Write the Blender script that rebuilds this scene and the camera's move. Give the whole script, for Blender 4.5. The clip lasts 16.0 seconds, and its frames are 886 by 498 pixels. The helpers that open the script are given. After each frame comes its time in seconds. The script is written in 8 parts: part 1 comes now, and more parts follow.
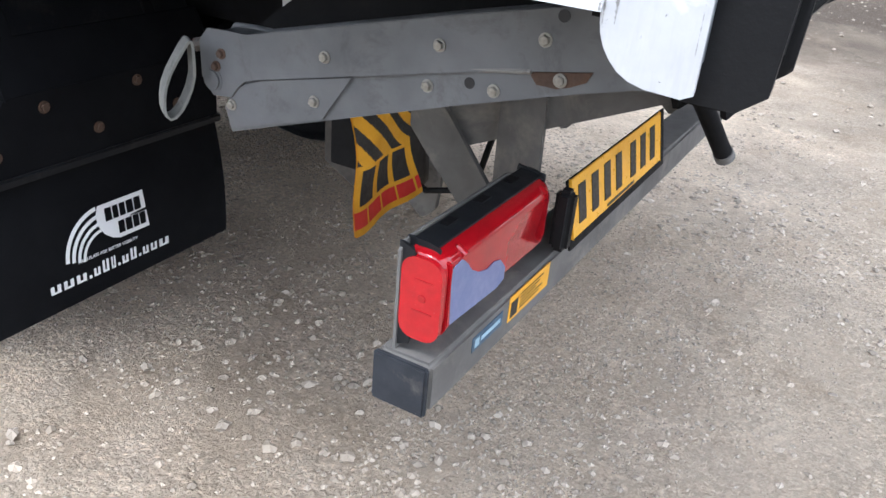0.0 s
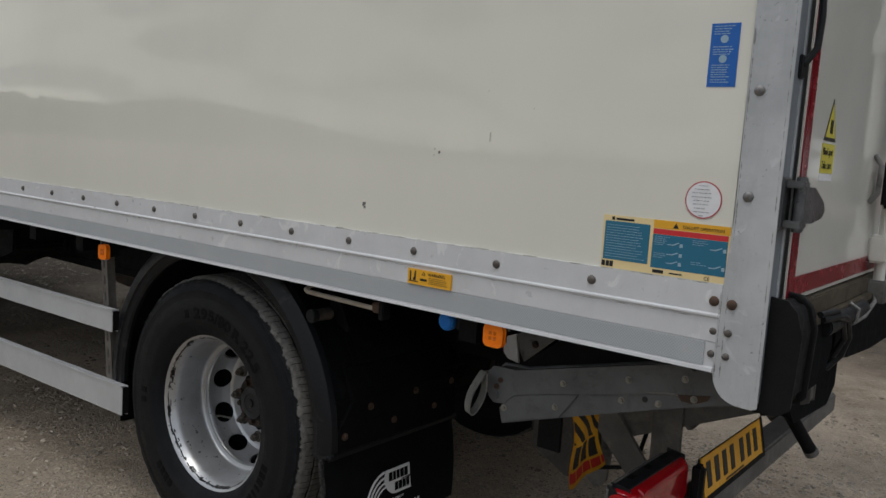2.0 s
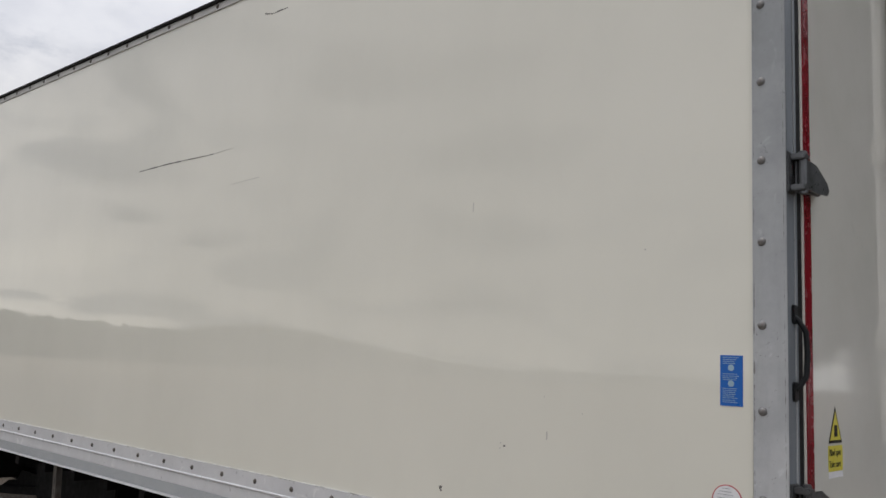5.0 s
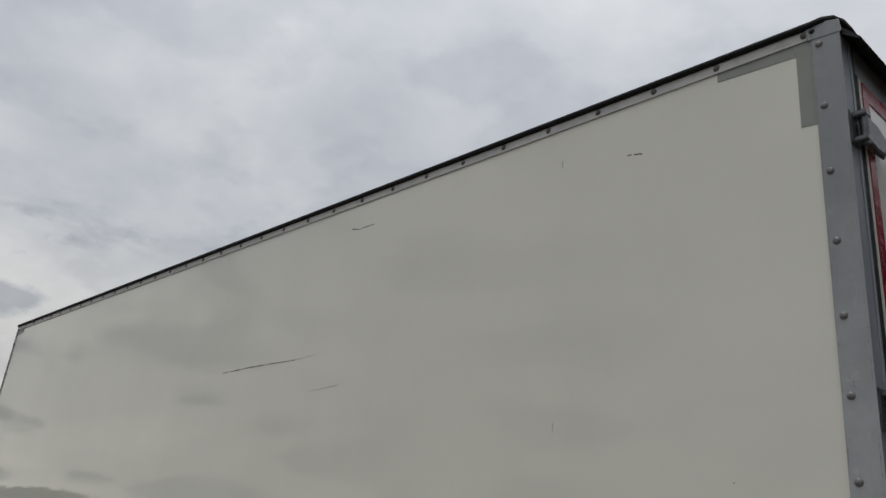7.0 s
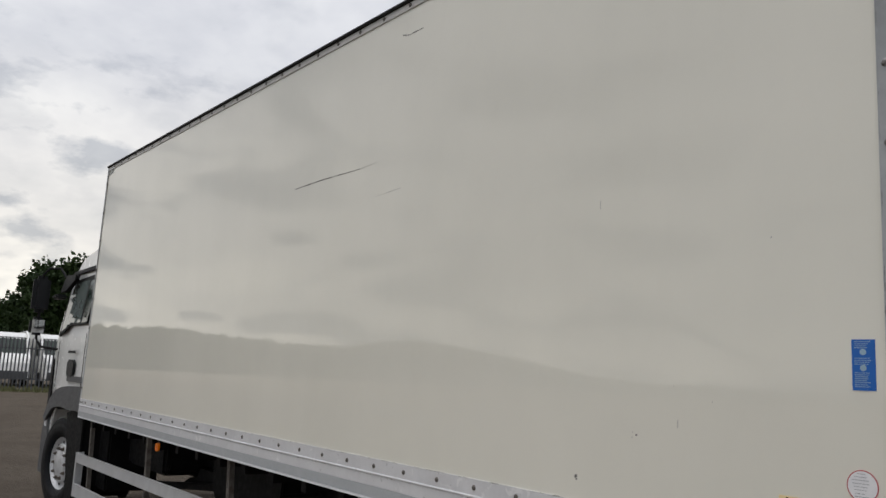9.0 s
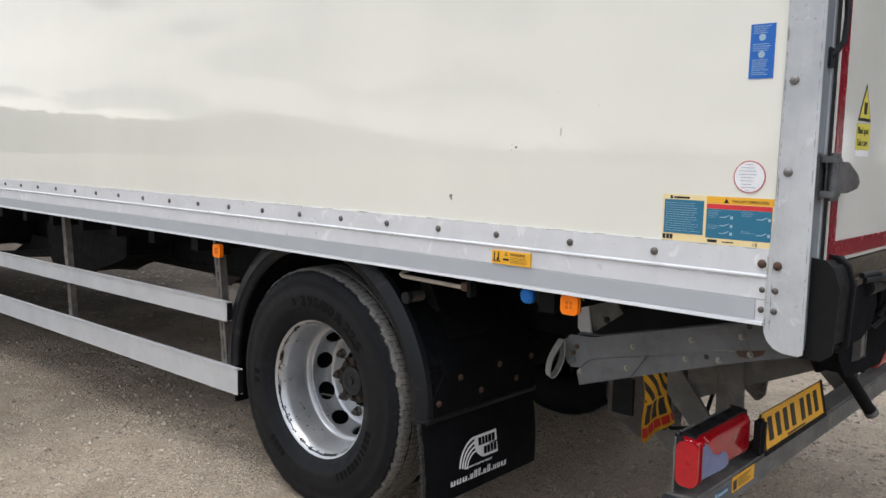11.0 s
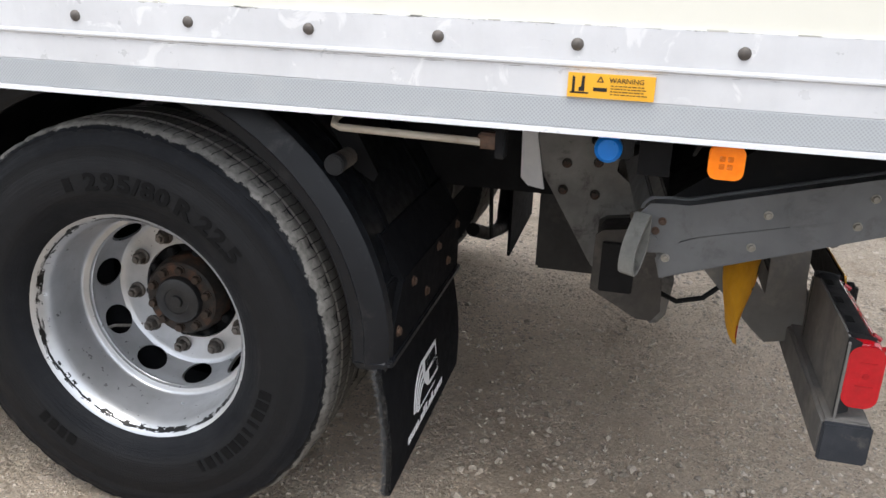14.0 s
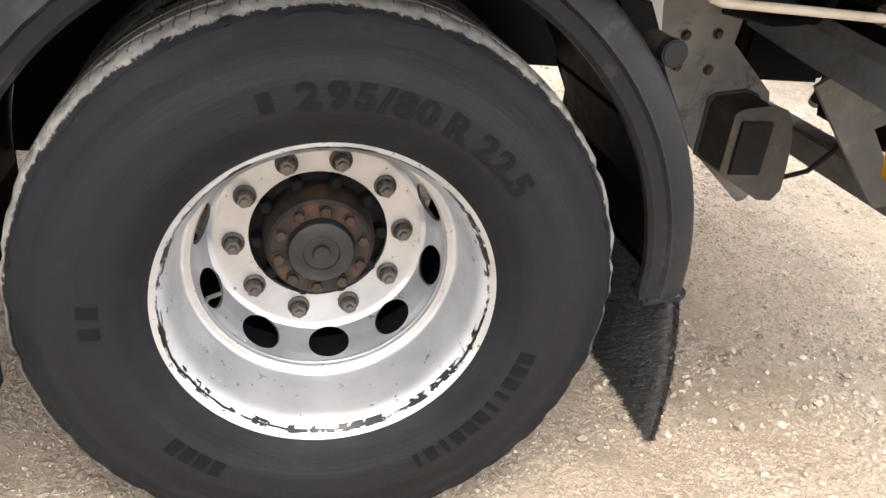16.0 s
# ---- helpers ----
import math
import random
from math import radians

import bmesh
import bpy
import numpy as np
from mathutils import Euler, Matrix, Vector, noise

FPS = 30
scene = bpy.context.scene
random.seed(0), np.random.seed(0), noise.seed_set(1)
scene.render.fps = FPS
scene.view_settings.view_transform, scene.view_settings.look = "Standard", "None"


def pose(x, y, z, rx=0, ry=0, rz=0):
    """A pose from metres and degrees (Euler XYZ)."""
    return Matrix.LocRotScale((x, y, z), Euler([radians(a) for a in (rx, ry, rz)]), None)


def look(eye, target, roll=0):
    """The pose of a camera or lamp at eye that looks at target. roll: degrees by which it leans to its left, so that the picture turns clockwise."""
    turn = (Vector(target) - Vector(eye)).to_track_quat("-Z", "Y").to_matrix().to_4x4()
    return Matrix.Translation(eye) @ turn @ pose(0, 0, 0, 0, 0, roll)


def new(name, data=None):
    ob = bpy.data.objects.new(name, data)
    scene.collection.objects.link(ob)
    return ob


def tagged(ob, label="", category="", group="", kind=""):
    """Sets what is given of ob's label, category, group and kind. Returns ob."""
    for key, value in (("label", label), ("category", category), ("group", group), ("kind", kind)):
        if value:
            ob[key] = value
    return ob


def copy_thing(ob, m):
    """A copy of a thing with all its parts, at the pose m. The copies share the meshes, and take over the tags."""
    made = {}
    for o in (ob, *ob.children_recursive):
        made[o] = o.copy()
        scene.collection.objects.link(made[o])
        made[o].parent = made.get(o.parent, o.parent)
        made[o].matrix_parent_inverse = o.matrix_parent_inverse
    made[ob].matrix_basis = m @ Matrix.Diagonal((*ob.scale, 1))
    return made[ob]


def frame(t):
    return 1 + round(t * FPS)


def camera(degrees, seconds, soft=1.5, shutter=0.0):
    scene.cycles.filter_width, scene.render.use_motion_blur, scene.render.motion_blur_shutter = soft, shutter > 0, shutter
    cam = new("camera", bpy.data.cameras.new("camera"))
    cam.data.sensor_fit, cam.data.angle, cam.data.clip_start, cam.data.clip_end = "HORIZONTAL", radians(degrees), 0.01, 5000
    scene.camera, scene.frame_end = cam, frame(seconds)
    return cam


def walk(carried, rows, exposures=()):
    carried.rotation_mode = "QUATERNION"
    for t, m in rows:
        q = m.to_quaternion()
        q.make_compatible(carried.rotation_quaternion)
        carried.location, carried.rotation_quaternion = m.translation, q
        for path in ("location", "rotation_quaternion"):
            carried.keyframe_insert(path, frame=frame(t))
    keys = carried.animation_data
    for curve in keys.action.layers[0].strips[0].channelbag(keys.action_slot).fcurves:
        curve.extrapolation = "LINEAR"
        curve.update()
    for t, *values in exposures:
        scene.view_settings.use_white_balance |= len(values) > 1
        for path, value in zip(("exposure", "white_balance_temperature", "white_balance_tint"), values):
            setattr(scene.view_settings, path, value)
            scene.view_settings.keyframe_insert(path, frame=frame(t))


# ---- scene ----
cam = camera(56.9, 16.0)
PATH = [
    (0, (0.22, -0.76, 1.234), (-0.614, 0.813, 0.323), 5.3),
    (0.5, (0.153, -1.08, 1.322), (-0.64, 0.593, 0.566), 4.5),
    (1, (0.201, -1.375, 1.443), (-0.664, 0.344, 0.895), 3.4),
    (1.5, (0.367, -1.653, 1.531), (-0.677, 0.019, 1.194), 3.6),
    (2, (0.552, -1.771, 1.534), (-0.659, -0.196, 1.302), 3.7),
    (2.5, (0.696, -1.906, 1.593), (-0.575, -0.368, 1.452), 3.1),
    (3, (0.764, -2.044, 1.613), (-0.525, -0.515, 1.604), 3.1),
    (3.2, (0.793, -2.086, 1.626), (-0.515, -0.573, 1.661), 3.2),
    (5.3, (0.838, -2.159, 1.791), (-0.518, -0.733, 2.151), 3.1),
    (5.5, (0.838, -2.169, 1.801), (-0.525, -0.766, 2.217), 3.3),
    (6, (0.848, -2.189, 1.814), (-0.534, -0.851, 2.363), 4.0),
    (6.5, (0.864, -2.216, 1.845), (-0.525, -0.938, 2.505), 4.7),
    (7, (0.862, -2.238, 1.854), (-0.542, -1.01, 2.577), 5.5),
    (7.5, (0.826, -2.262, 1.797), (-0.623, -1.08, 2.505), 5.3),
    (8, (0.832, -2.281, 1.791), (-0.689, -1.125, 2.383), 3.9),
    (8.5, (0.878, -2.224, 1.737), (-0.691, -1.079, 2.213), 3.6),
    (9, (0.992, -2.19, 1.693), (-0.598, -1.018, 2.003), 2.9),
    (9.5, (1.029, -2.162, 1.648), (-0.552, -0.949, 1.817), 2.0),
    (10, (0.992, -2.153, 1.613), (-0.537, -0.865, 1.651), 1.5),
    (10.2, (0.954, -2.157, 1.596), (-0.542, -0.83, 1.582), 1.3),
    (12.3, (0.139, -1.841, 1.426), (-0.869, -0.177, 0.959), 1.9),
    (12.5, (0.024, -1.831, 1.439), (-0.93, -0.139, 0.966), 1.8),
    (13, (-0.222, -1.734, 1.426), (-1.052, 0.019, 0.937), 0.4),
    (13.5, (-0.472, -1.565, 1.421), (-1.095, 0.249, 0.853), 0.3),
    (14, (-0.78, -1.509, 1.386), (-1.218, 0.326, 0.723), 2.1),
    (14.5, (-1.071, -1.459, 1.375), (-1.374, 0.373, 0.632), 4.3),
    (15, (-1.393, -1.323, 1.365), (-1.617, 0.488, 0.547), 6.3),
    (15.5, (-1.735, -1.244, 1.288), (-1.738, 0.55, 0.403), 7.0),
    (16, (-2.061, -1.124, 1.248), (-1.608, 0.602, 0.344), 6.8),
]
EXPOSURES = [(0.0, 1.62, 5800, 10), (0.5, 1.33, 5900, 10), (1.0, 0.92, 6150, 10), (1.5, -0.2, 6300, 10), (2.0, -0.5, 6350, 8), (2.5, -0.25, 6330, 12), (3.0, -0.17, 6300, 12),
             (5.5, -0.5, 6450, 10), (6.5, -0.88, 6350, 8), (8.0, -0.86, 6350, 8), (8.5, -0.72, 6400, 9), (9.0, -0.42, 6450, 10), (9.5, -0.2, 6400, 10), (10.2, 0.12, 6300, 10), (12.5, 0.85, 6250, 10),
             (13.5, 0.88, 6150, 8), (14.5, 1.24, 6500, 12), (15.0, 1.65, 6700, 12), (15.5, 2.1, 6800, 12), (16.0, 2.2, 6900, 12)]
walk(cam, [(t, look(eye, target, roll)) for t, eye, target, roll in PATH], EXPOSURES)

# ---------------------------------------------------------------- world, sun
SUN_ELEV, SUN_TURN = 70.0, 186.0


def make_world():
    w = bpy.data.worlds.new("sky")
    scene.world = w
    w.use_nodes = True
    nt = w.node_tree
    nt.nodes.clear()
    out = nt.nodes.new("ShaderNodeOutputWorld")
    bg = nt.nodes.new("ShaderNodeBackground")
    bg.inputs["Strength"].default_value = 0.115
    sky = nt.nodes.new("ShaderNodeTexSky")
    sky.sky_type = "NISHITA"
    sky.sun_disc = False
    sky.sun_elevation, sky.sun_rotation = radians(SUN_ELEV), radians(SUN_TURN)
    sky.dust_density = 2.0
    co = nt.nodes.new("ShaderNodeTexCoord")
    # cloud deck: directions are laid on a plane overhead so that clouds crowd towards the horizon
    sep = nt.nodes.new("ShaderNodeSeparateXYZ")
    nt.links.new(co.outputs["Generated"], sep.inputs[0])
    zc = nt.nodes.new("ShaderNodeMath"); zc.operation = "MAXIMUM"; zc.inputs[1].default_value = 0.0
    nt.links.new(sep.outputs["Z"], zc.inputs[0])
    za = nt.nodes.new("ShaderNodeMath"); za.operation = "ADD"; za.inputs[1].default_value = 0.34
    nt.links.new(zc.outputs[0], za.inputs[0])
    div = nt.nodes.new("ShaderNodeVectorMath"); div.operation = "DIVIDE"
    nt.links.new(co.outputs["Generated"], div.inputs[0])
    comb = nt.nodes.new("ShaderNodeCombineXYZ")
    for k in "XY":
        nt.links.new(za.outputs[0], comb.inputs[k])
    comb.inputs["Z"].default_value = 1.0
    nt.links.new(comb.outputs[0], div.inputs[1])
    n1 = nt.nodes.new("ShaderNodeTexNoise")
    n1.inputs["Scale"].default_value, n1.inputs["Detail"].default_value, n1.inputs["Roughness"].default_value = 3.0, 9.0, 0.55
    n1.inputs["Distortion"].default_value = 0.08
    nt.links.new(div.outputs[0], n1.inputs["Vector"])
    r1 = nt.nodes.new("ShaderNodeValToRGB")
    e = r1.color_ramp.elements
    e[0].position, e[0].color = 0.33, (7.5, 7.65, 8.05, 1)
    e[1].position, e[1].color = 0.64, (10.2, 10.2, 10.3, 1)
    m = r1.color_ramp.elements.new(0.47); m.color = (8.6, 8.65, 9.0, 1)
    nt.links.new(n1.outputs["Fac"], r1.inputs[0])
    n2 = nt.nodes.new("ShaderNodeTexNoise")
    n2.inputs["Scale"].default_value, n2.inputs["Detail"].default_value, n2.inputs["Roughness"].default_value = 4.6, 5.0, 0.5
    nt.links.new(div.outputs[0], n2.inputs["Vector"])
    dk = nt.nodes.new("ShaderNodeMapRange")
    dk.inputs["From Min"].default_value, dk.inputs["From Max"].default_value = 0.50, 0.60
    dk.inputs["To Min"].default_value, dk.inputs["To Max"].default_value = 0.0, 1.0
    nt.links.new(n2.outputs["Fac"], dk.inputs["Value"])
    dm = nt.nodes.new("ShaderNodeMixRGB"); dm.blend_type = "MULTIPLY"
    dm.inputs[2].default_value = (0.50, 0.53, 0.58, 1)
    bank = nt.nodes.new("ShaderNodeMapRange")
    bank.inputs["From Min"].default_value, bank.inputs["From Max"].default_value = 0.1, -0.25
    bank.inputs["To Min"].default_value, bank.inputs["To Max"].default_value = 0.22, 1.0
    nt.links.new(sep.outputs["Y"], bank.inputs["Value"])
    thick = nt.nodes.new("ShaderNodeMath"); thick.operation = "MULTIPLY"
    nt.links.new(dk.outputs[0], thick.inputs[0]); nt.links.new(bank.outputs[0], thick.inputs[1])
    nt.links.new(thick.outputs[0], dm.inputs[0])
    nt.links.new(r1.outputs[0], dm.inputs[1])
    # small ragged clouds low down
    flat_map = nt.nodes.new("ShaderNodeMapping"); flat_map.inputs["Scale"].default_value = (1.0, 1.0, 2.3)
    nt.links.new(co.outputs["Generated"], flat_map.inputs["Vector"])
    n3 = nt.nodes.new("ShaderNodeTexNoise")
    n3.inputs["Scale"].default_value, n3.inputs["Detail"].default_value, n3.inputs["Roughness"].default_value = 7.5, 7.0, 0.55
    nt.links.new(flat_map.outputs[0], n3.inputs["Vector"])
    puff = nt.nodes.new("ShaderNodeMapRange")
    puff.inputs["From Min"].default_value, puff.inputs["From Max"].default_value = 0.53, 0.62
    nt.links.new(n3.outputs["Fac"], puff.inputs["Value"])
    lowband = nt.nodes.new("ShaderNodeValToRGB")
    lb = lowband.color_ramp.elements
    lb[0].position, lb[0].color = 0.05, (0, 0, 0, 1)
    lb[1].position, lb[1].color = 0.42, (0, 0, 0, 1)
    for at_z in (0.11, 0.26):
        k = lb.new(at_z)
        k.color = (0.85, 0.85, 0.85, 1)
    nt.links.new(sep.outputs["Z"], lowband.inputs[0])
    puffs = nt.nodes.new("ShaderNodeMath"); puffs.operation = "MULTIPLY"
    nt.links.new(puff.outputs[0], puffs.inputs[0]); nt.links.new(lowband.outputs[0], puffs.inputs[1])
    # warm bright strip low over the land
    hz = nt.nodes.new("ShaderNodeMapRange")
    hz.inputs["From Min"].default_value, hz.inputs["From Max"].default_value = 0.02, 0.34
    hz.inputs["To Min"].default_value, hz.inputs["To Max"].default_value = 1.0, 0.0
    nt.links.new(sep.outputs["Z"], hz.inputs["Value"])
    glow = nt.nodes.new("ShaderNodeMixRGB"); glow.blend_type = "MULTIPLY"
    glow.inputs[2].default_value = (1.75, 1.64, 1.42, 1)
    ahead = nt.nodes.new("ShaderNodeMapRange")
    ahead.inputs["From Min"].default_value, ahead.inputs["From Max"].default_value = -0.2, -0.8
    ahead.inputs["To Min"].default_value, ahead.inputs["To Max"].default_value = 0.3, 1.0
    nt.links.new(sep.outputs["X"], ahead.inputs["Value"])
    low = nt.nodes.new("ShaderNodeMath"); low.operation = "MULTIPLY"
    nt.links.new(hz.outputs[0], low.inputs[0]); nt.links.new(ahead.outputs[0], low.inputs[1])
    nt.links.new(low.outputs[0], glow.inputs[0])
    nt.links.new(dm.outputs[0], glow.inputs[1])
    shade = nt.nodes.new("ShaderNodeMixRGB"); shade.blend_type = "MULTIPLY"
    shade.inputs[2].default_value = (0.60, 0.63, 0.68, 1)
    nt.links.new(puffs.outputs[0], shade.inputs[0]); nt.links.new(glow.outputs[0], shade.inputs[1])
    mix = nt.nodes.new("ShaderNodeMixRGB")
    mix.inputs[0].default_value = 0.86
    nt.links.new(sky.outputs[0], mix.inputs[1])
    nt.links.new(shade.outputs[0], mix.inputs[2])
    # an overcast sky is brightest overhead
    up = nt.nodes.new("ShaderNodeValToRGB")
    u = up.color_ramp.elements
    u[0].position, u[0].color = 0.0, (0.98, 0.98, 0.98, 1)
    u[1].position, u[1].color = 1.0, (1.9, 1.9, 1.9, 1)
    for at_z, tone in ((0.12, 0.88), (0.45, 1.12), (0.7, 1.4)):
        k = u.new(at_z)
        k.color = (tone, tone, tone, 1)
    nt.links.new(zc.outputs[0], up.inputs[0])
    over = nt.nodes.new("ShaderNodeMixRGB"); over.blend_type = "MULTIPLY"; over.inputs[0].default_value = 1.0
    nt.links.new(mix.outputs[0], over.inputs[1]); nt.links.new(up.outputs[0], over.inputs[2])
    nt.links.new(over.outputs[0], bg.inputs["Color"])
    nt.links.new(bg.outputs[0], out.inputs[0])


make_world()
sun = new("sun", bpy.data.lights.new("sun", "SUN"))
sun.data.energy, sun.data.angle, sun.data.color = 1.0, radians(22), (1.0, 0.94, 0.85)
a, el = radians(SUN_TURN), radians(SUN_ELEV)
sun.matrix_world = look((30 * math.sin(a) * math.cos(el), 30 * math.cos(a) * math.cos(el), 30 * math.sin(el)), (0, 0, 0))


# ---------------------------------------------------------------- materials
def material(name):
    m = bpy.data.materials.new(name)
    m.use_nodes = True
    nt = m.node_tree
    return m, nt, nt.nodes["Principled BSDF"]


def noise_node(nt, vec, scale, detail=4.0, rough=0.6, distort=0.0):
    n = nt.nodes.new("ShaderNodeTexNoise")
    n.inputs["Scale"].default_value, n.inputs["Detail"].default_value = scale, detail
    n.inputs["Roughness"].default_value, n.inputs["Distortion"].default_value = rough, distort
    nt.links.new(vec, n.inputs["Vector"])
    return n.outputs["Fac"]


def ramp(nt, fac, lo, hi, a=0.0, b=1.0):
    r = nt.nodes.new("ShaderNodeMapRange")
    for k, v in zip(("From Min", "From Max", "To Min", "To Max"), (lo, hi, a, b)):
        r.inputs[k].default_value = v
    nt.links.new(fac, r.inputs["Value"])
    return r.outputs[0]


def mixed(nt, fac, c1, c2):
    x = nt.nodes.new("ShaderNodeMixRGB")
    for sock, v in ((1, c1), (2, c2)):
        if isinstance(v, tuple):
            x.inputs[sock].default_value = (*v, 1)
        else:
            nt.links.new(v, x.inputs[sock])
    if isinstance(fac, float):
        x.inputs[0].default_value = fac
    else:
        nt.links.new(fac, x.inputs[0])
    return x.outputs[0]


def surface(name, base, second=None, scale=3.0, rough=0.5, metal=0.0, grain=0.1, grain_scale=220.0, dirt=None, dirt_amount=(0.55, 0.75),
            dirt_scale=6.0, rough_var=0.1, stretch=(1, 1, 1), ior=1.45, coat=0.0, pieces=0.0, gloss=0.5, upper_tone=None):
    """Paint, metal, rubber or plastic: two tones at a large scale, stains at a middle one, grain at a fine one."""
    m, nt, b = material(name)
    co = nt.nodes.new("ShaderNodeTexCoord")
    mp = nt.nodes.new("ShaderNodeMapping")
    mp.inputs["Scale"].default_value = stretch
    nt.links.new(co.outputs["Object"], mp.inputs["Vector"])
    vec = mp.outputs[0]
    second = second or tuple(c * 0.82 for c in base)
    col = mixed(nt, ramp(nt, noise_node(nt, vec, scale, 6), 0.35, 0.68), base, second)
    if dirt:
        d = ramp(nt, noise_node(nt, vec, dirt_scale, 9, 0.72, 0.4), *dirt_amount)
        col = mixed(nt, d, col, dirt)
    if upper_tone:
        # duller, darker tone from one height upwards, with a ragged border
        z0, z1, tone, most = upper_tone
        hs = nt.nodes.new("ShaderNodeSeparateXYZ")
        nt.links.new(co.outputs["Object"], hs.inputs[0])
        hm = nt.nodes.new("ShaderNodeMath"); hm.operation = "MULTIPLY_ADD"; hm.inputs[1].default_value = 1.2
        nt.links.new(noise_node(nt, vec, 3.0, 7, 0.7), hm.inputs[0]); nt.links.new(hs.outputs["Z"], hm.inputs[2])
        col = mixed(nt, ramp(nt, hm.outputs[0], z0, z1, 0, most), col, tone)
    if pieces:
        info = nt.nodes.new("ShaderNodeObjectInfo")
        col = mixed(nt, ramp(nt, info.outputs["Random"], 0, 1, 0, pieces), col, tuple(c * 0.45 for c in base))
    nt.links.new(col, b.inputs["Base Color"])
    b.inputs["Metallic"].default_value, b.inputs["IOR"].default_value = metal, ior
    b.inputs["Coat Weight"].default_value, b.inputs["Specular IOR Level"].default_value = coat, gloss
    nt.links.new(ramp(nt, noise_node(nt, vec, scale * 5, 5), 0.3, 0.7, max(0.02, rough - rough_var), min(1, rough + rough_var)), b.inputs["Roughness"])
    if grain:
        bp = nt.nodes.new("ShaderNodeBump")
        bp.inputs["Strength"].default_value, bp.inputs["Distance"].default_value = grain, 0.002
        nt.links.new(noise_node(nt, vec, grain_scale, 3), bp.inputs["Height"])
        nt.links.new(bp.outputs[0], b.inputs["Normal"])
    return m


def ground_material():
    """Trodden gravel: pale sandy fines round the lorry's rear, darker brown ground over the rest of the yard."""
    m, nt, b = material("gravel_yard")
    co = nt.nodes.new("ShaderNodeTexCoord")
    v = co.outputs["Object"]
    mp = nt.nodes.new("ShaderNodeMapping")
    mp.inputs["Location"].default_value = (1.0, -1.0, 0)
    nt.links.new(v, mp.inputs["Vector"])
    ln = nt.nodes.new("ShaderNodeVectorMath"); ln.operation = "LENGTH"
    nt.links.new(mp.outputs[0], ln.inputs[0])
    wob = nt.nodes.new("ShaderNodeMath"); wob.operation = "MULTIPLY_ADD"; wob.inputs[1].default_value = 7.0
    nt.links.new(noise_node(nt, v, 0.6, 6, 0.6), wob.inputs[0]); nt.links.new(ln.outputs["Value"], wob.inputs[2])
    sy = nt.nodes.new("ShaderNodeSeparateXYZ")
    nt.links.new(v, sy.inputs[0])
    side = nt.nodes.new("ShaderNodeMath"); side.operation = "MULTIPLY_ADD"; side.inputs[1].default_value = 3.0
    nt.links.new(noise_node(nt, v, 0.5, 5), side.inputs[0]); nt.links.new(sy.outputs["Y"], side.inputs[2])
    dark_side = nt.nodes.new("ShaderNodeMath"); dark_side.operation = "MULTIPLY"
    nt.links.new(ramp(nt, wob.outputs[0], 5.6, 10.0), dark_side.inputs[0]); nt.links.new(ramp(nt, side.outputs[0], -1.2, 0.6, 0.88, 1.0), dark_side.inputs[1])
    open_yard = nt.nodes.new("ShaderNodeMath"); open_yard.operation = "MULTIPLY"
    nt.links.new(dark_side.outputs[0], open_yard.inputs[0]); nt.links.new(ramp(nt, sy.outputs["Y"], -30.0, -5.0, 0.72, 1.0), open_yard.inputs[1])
    dark_ground = open_yard.outputs[0]
    big = ramp(nt, noise_node(nt, v, 0.9, 7, 0.62, 0.4), 0.36, 0.64)
    mid = ramp(nt, noise_node(nt, v, 5.0, 9, 0.72), 0.34, 0.68)
    grey = mixed(nt, big, (0.345, 0.302, 0.25), (0.275, 0.245, 0.208))
    grey = mixed(nt, mid, grey, mixed(nt, big, (0.42, 0.37, 0.308), (0.36, 0.32, 0.27)))
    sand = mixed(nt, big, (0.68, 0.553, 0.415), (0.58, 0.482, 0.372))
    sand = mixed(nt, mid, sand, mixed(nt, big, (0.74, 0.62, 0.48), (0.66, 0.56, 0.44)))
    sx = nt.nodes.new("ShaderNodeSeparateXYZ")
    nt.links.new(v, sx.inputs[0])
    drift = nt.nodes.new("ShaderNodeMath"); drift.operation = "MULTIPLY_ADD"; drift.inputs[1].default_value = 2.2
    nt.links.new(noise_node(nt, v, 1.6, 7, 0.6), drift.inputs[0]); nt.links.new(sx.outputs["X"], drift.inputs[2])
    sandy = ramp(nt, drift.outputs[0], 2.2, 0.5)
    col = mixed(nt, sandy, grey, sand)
    pale = ramp(nt, noise_node(nt, v, 1.3, 8, 0.65, 0.8), 0.50, 0.62, 0.0, 0.7)
    col = mixed(nt, pale, col, mixed(nt, sandy, (0.47, 0.41, 0.335), mixed(nt, mid, (0.70, 0.57, 0.445), (0.77, 0.645, 0.515))))
    patch = ramp(nt, noise_node(nt, v, 2.1, 9, 0.7, 0.6), 0.50, 0.66, 0.0, 0.6)
    col = mixed(nt, patch, col, (0.37, 0.283, 0.198))
    soil = ramp(nt, noise_node(nt, v, 9.0, 9, 0.74, 0.8), 0.52, 0.64, 0.0, 0.36)
    col = mixed(nt, soil, col, mixed(nt, big, (0.40, 0.315, 0.225), (0.48, 0.39, 0.29)))
    crust = ramp(nt, noise_node(nt, v, 16.0, 8, 0.75, 0.5), 0.56, 0.64, 0.0, 0.45)
    col = mixed(nt, crust, col, (0.62, 0.53, 0.42))
    # brown soil behind the axle, its tone also standing in for the lorry's shade
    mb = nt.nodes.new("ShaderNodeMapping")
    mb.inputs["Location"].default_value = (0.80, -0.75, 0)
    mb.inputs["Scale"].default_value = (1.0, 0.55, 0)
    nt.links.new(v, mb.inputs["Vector"])
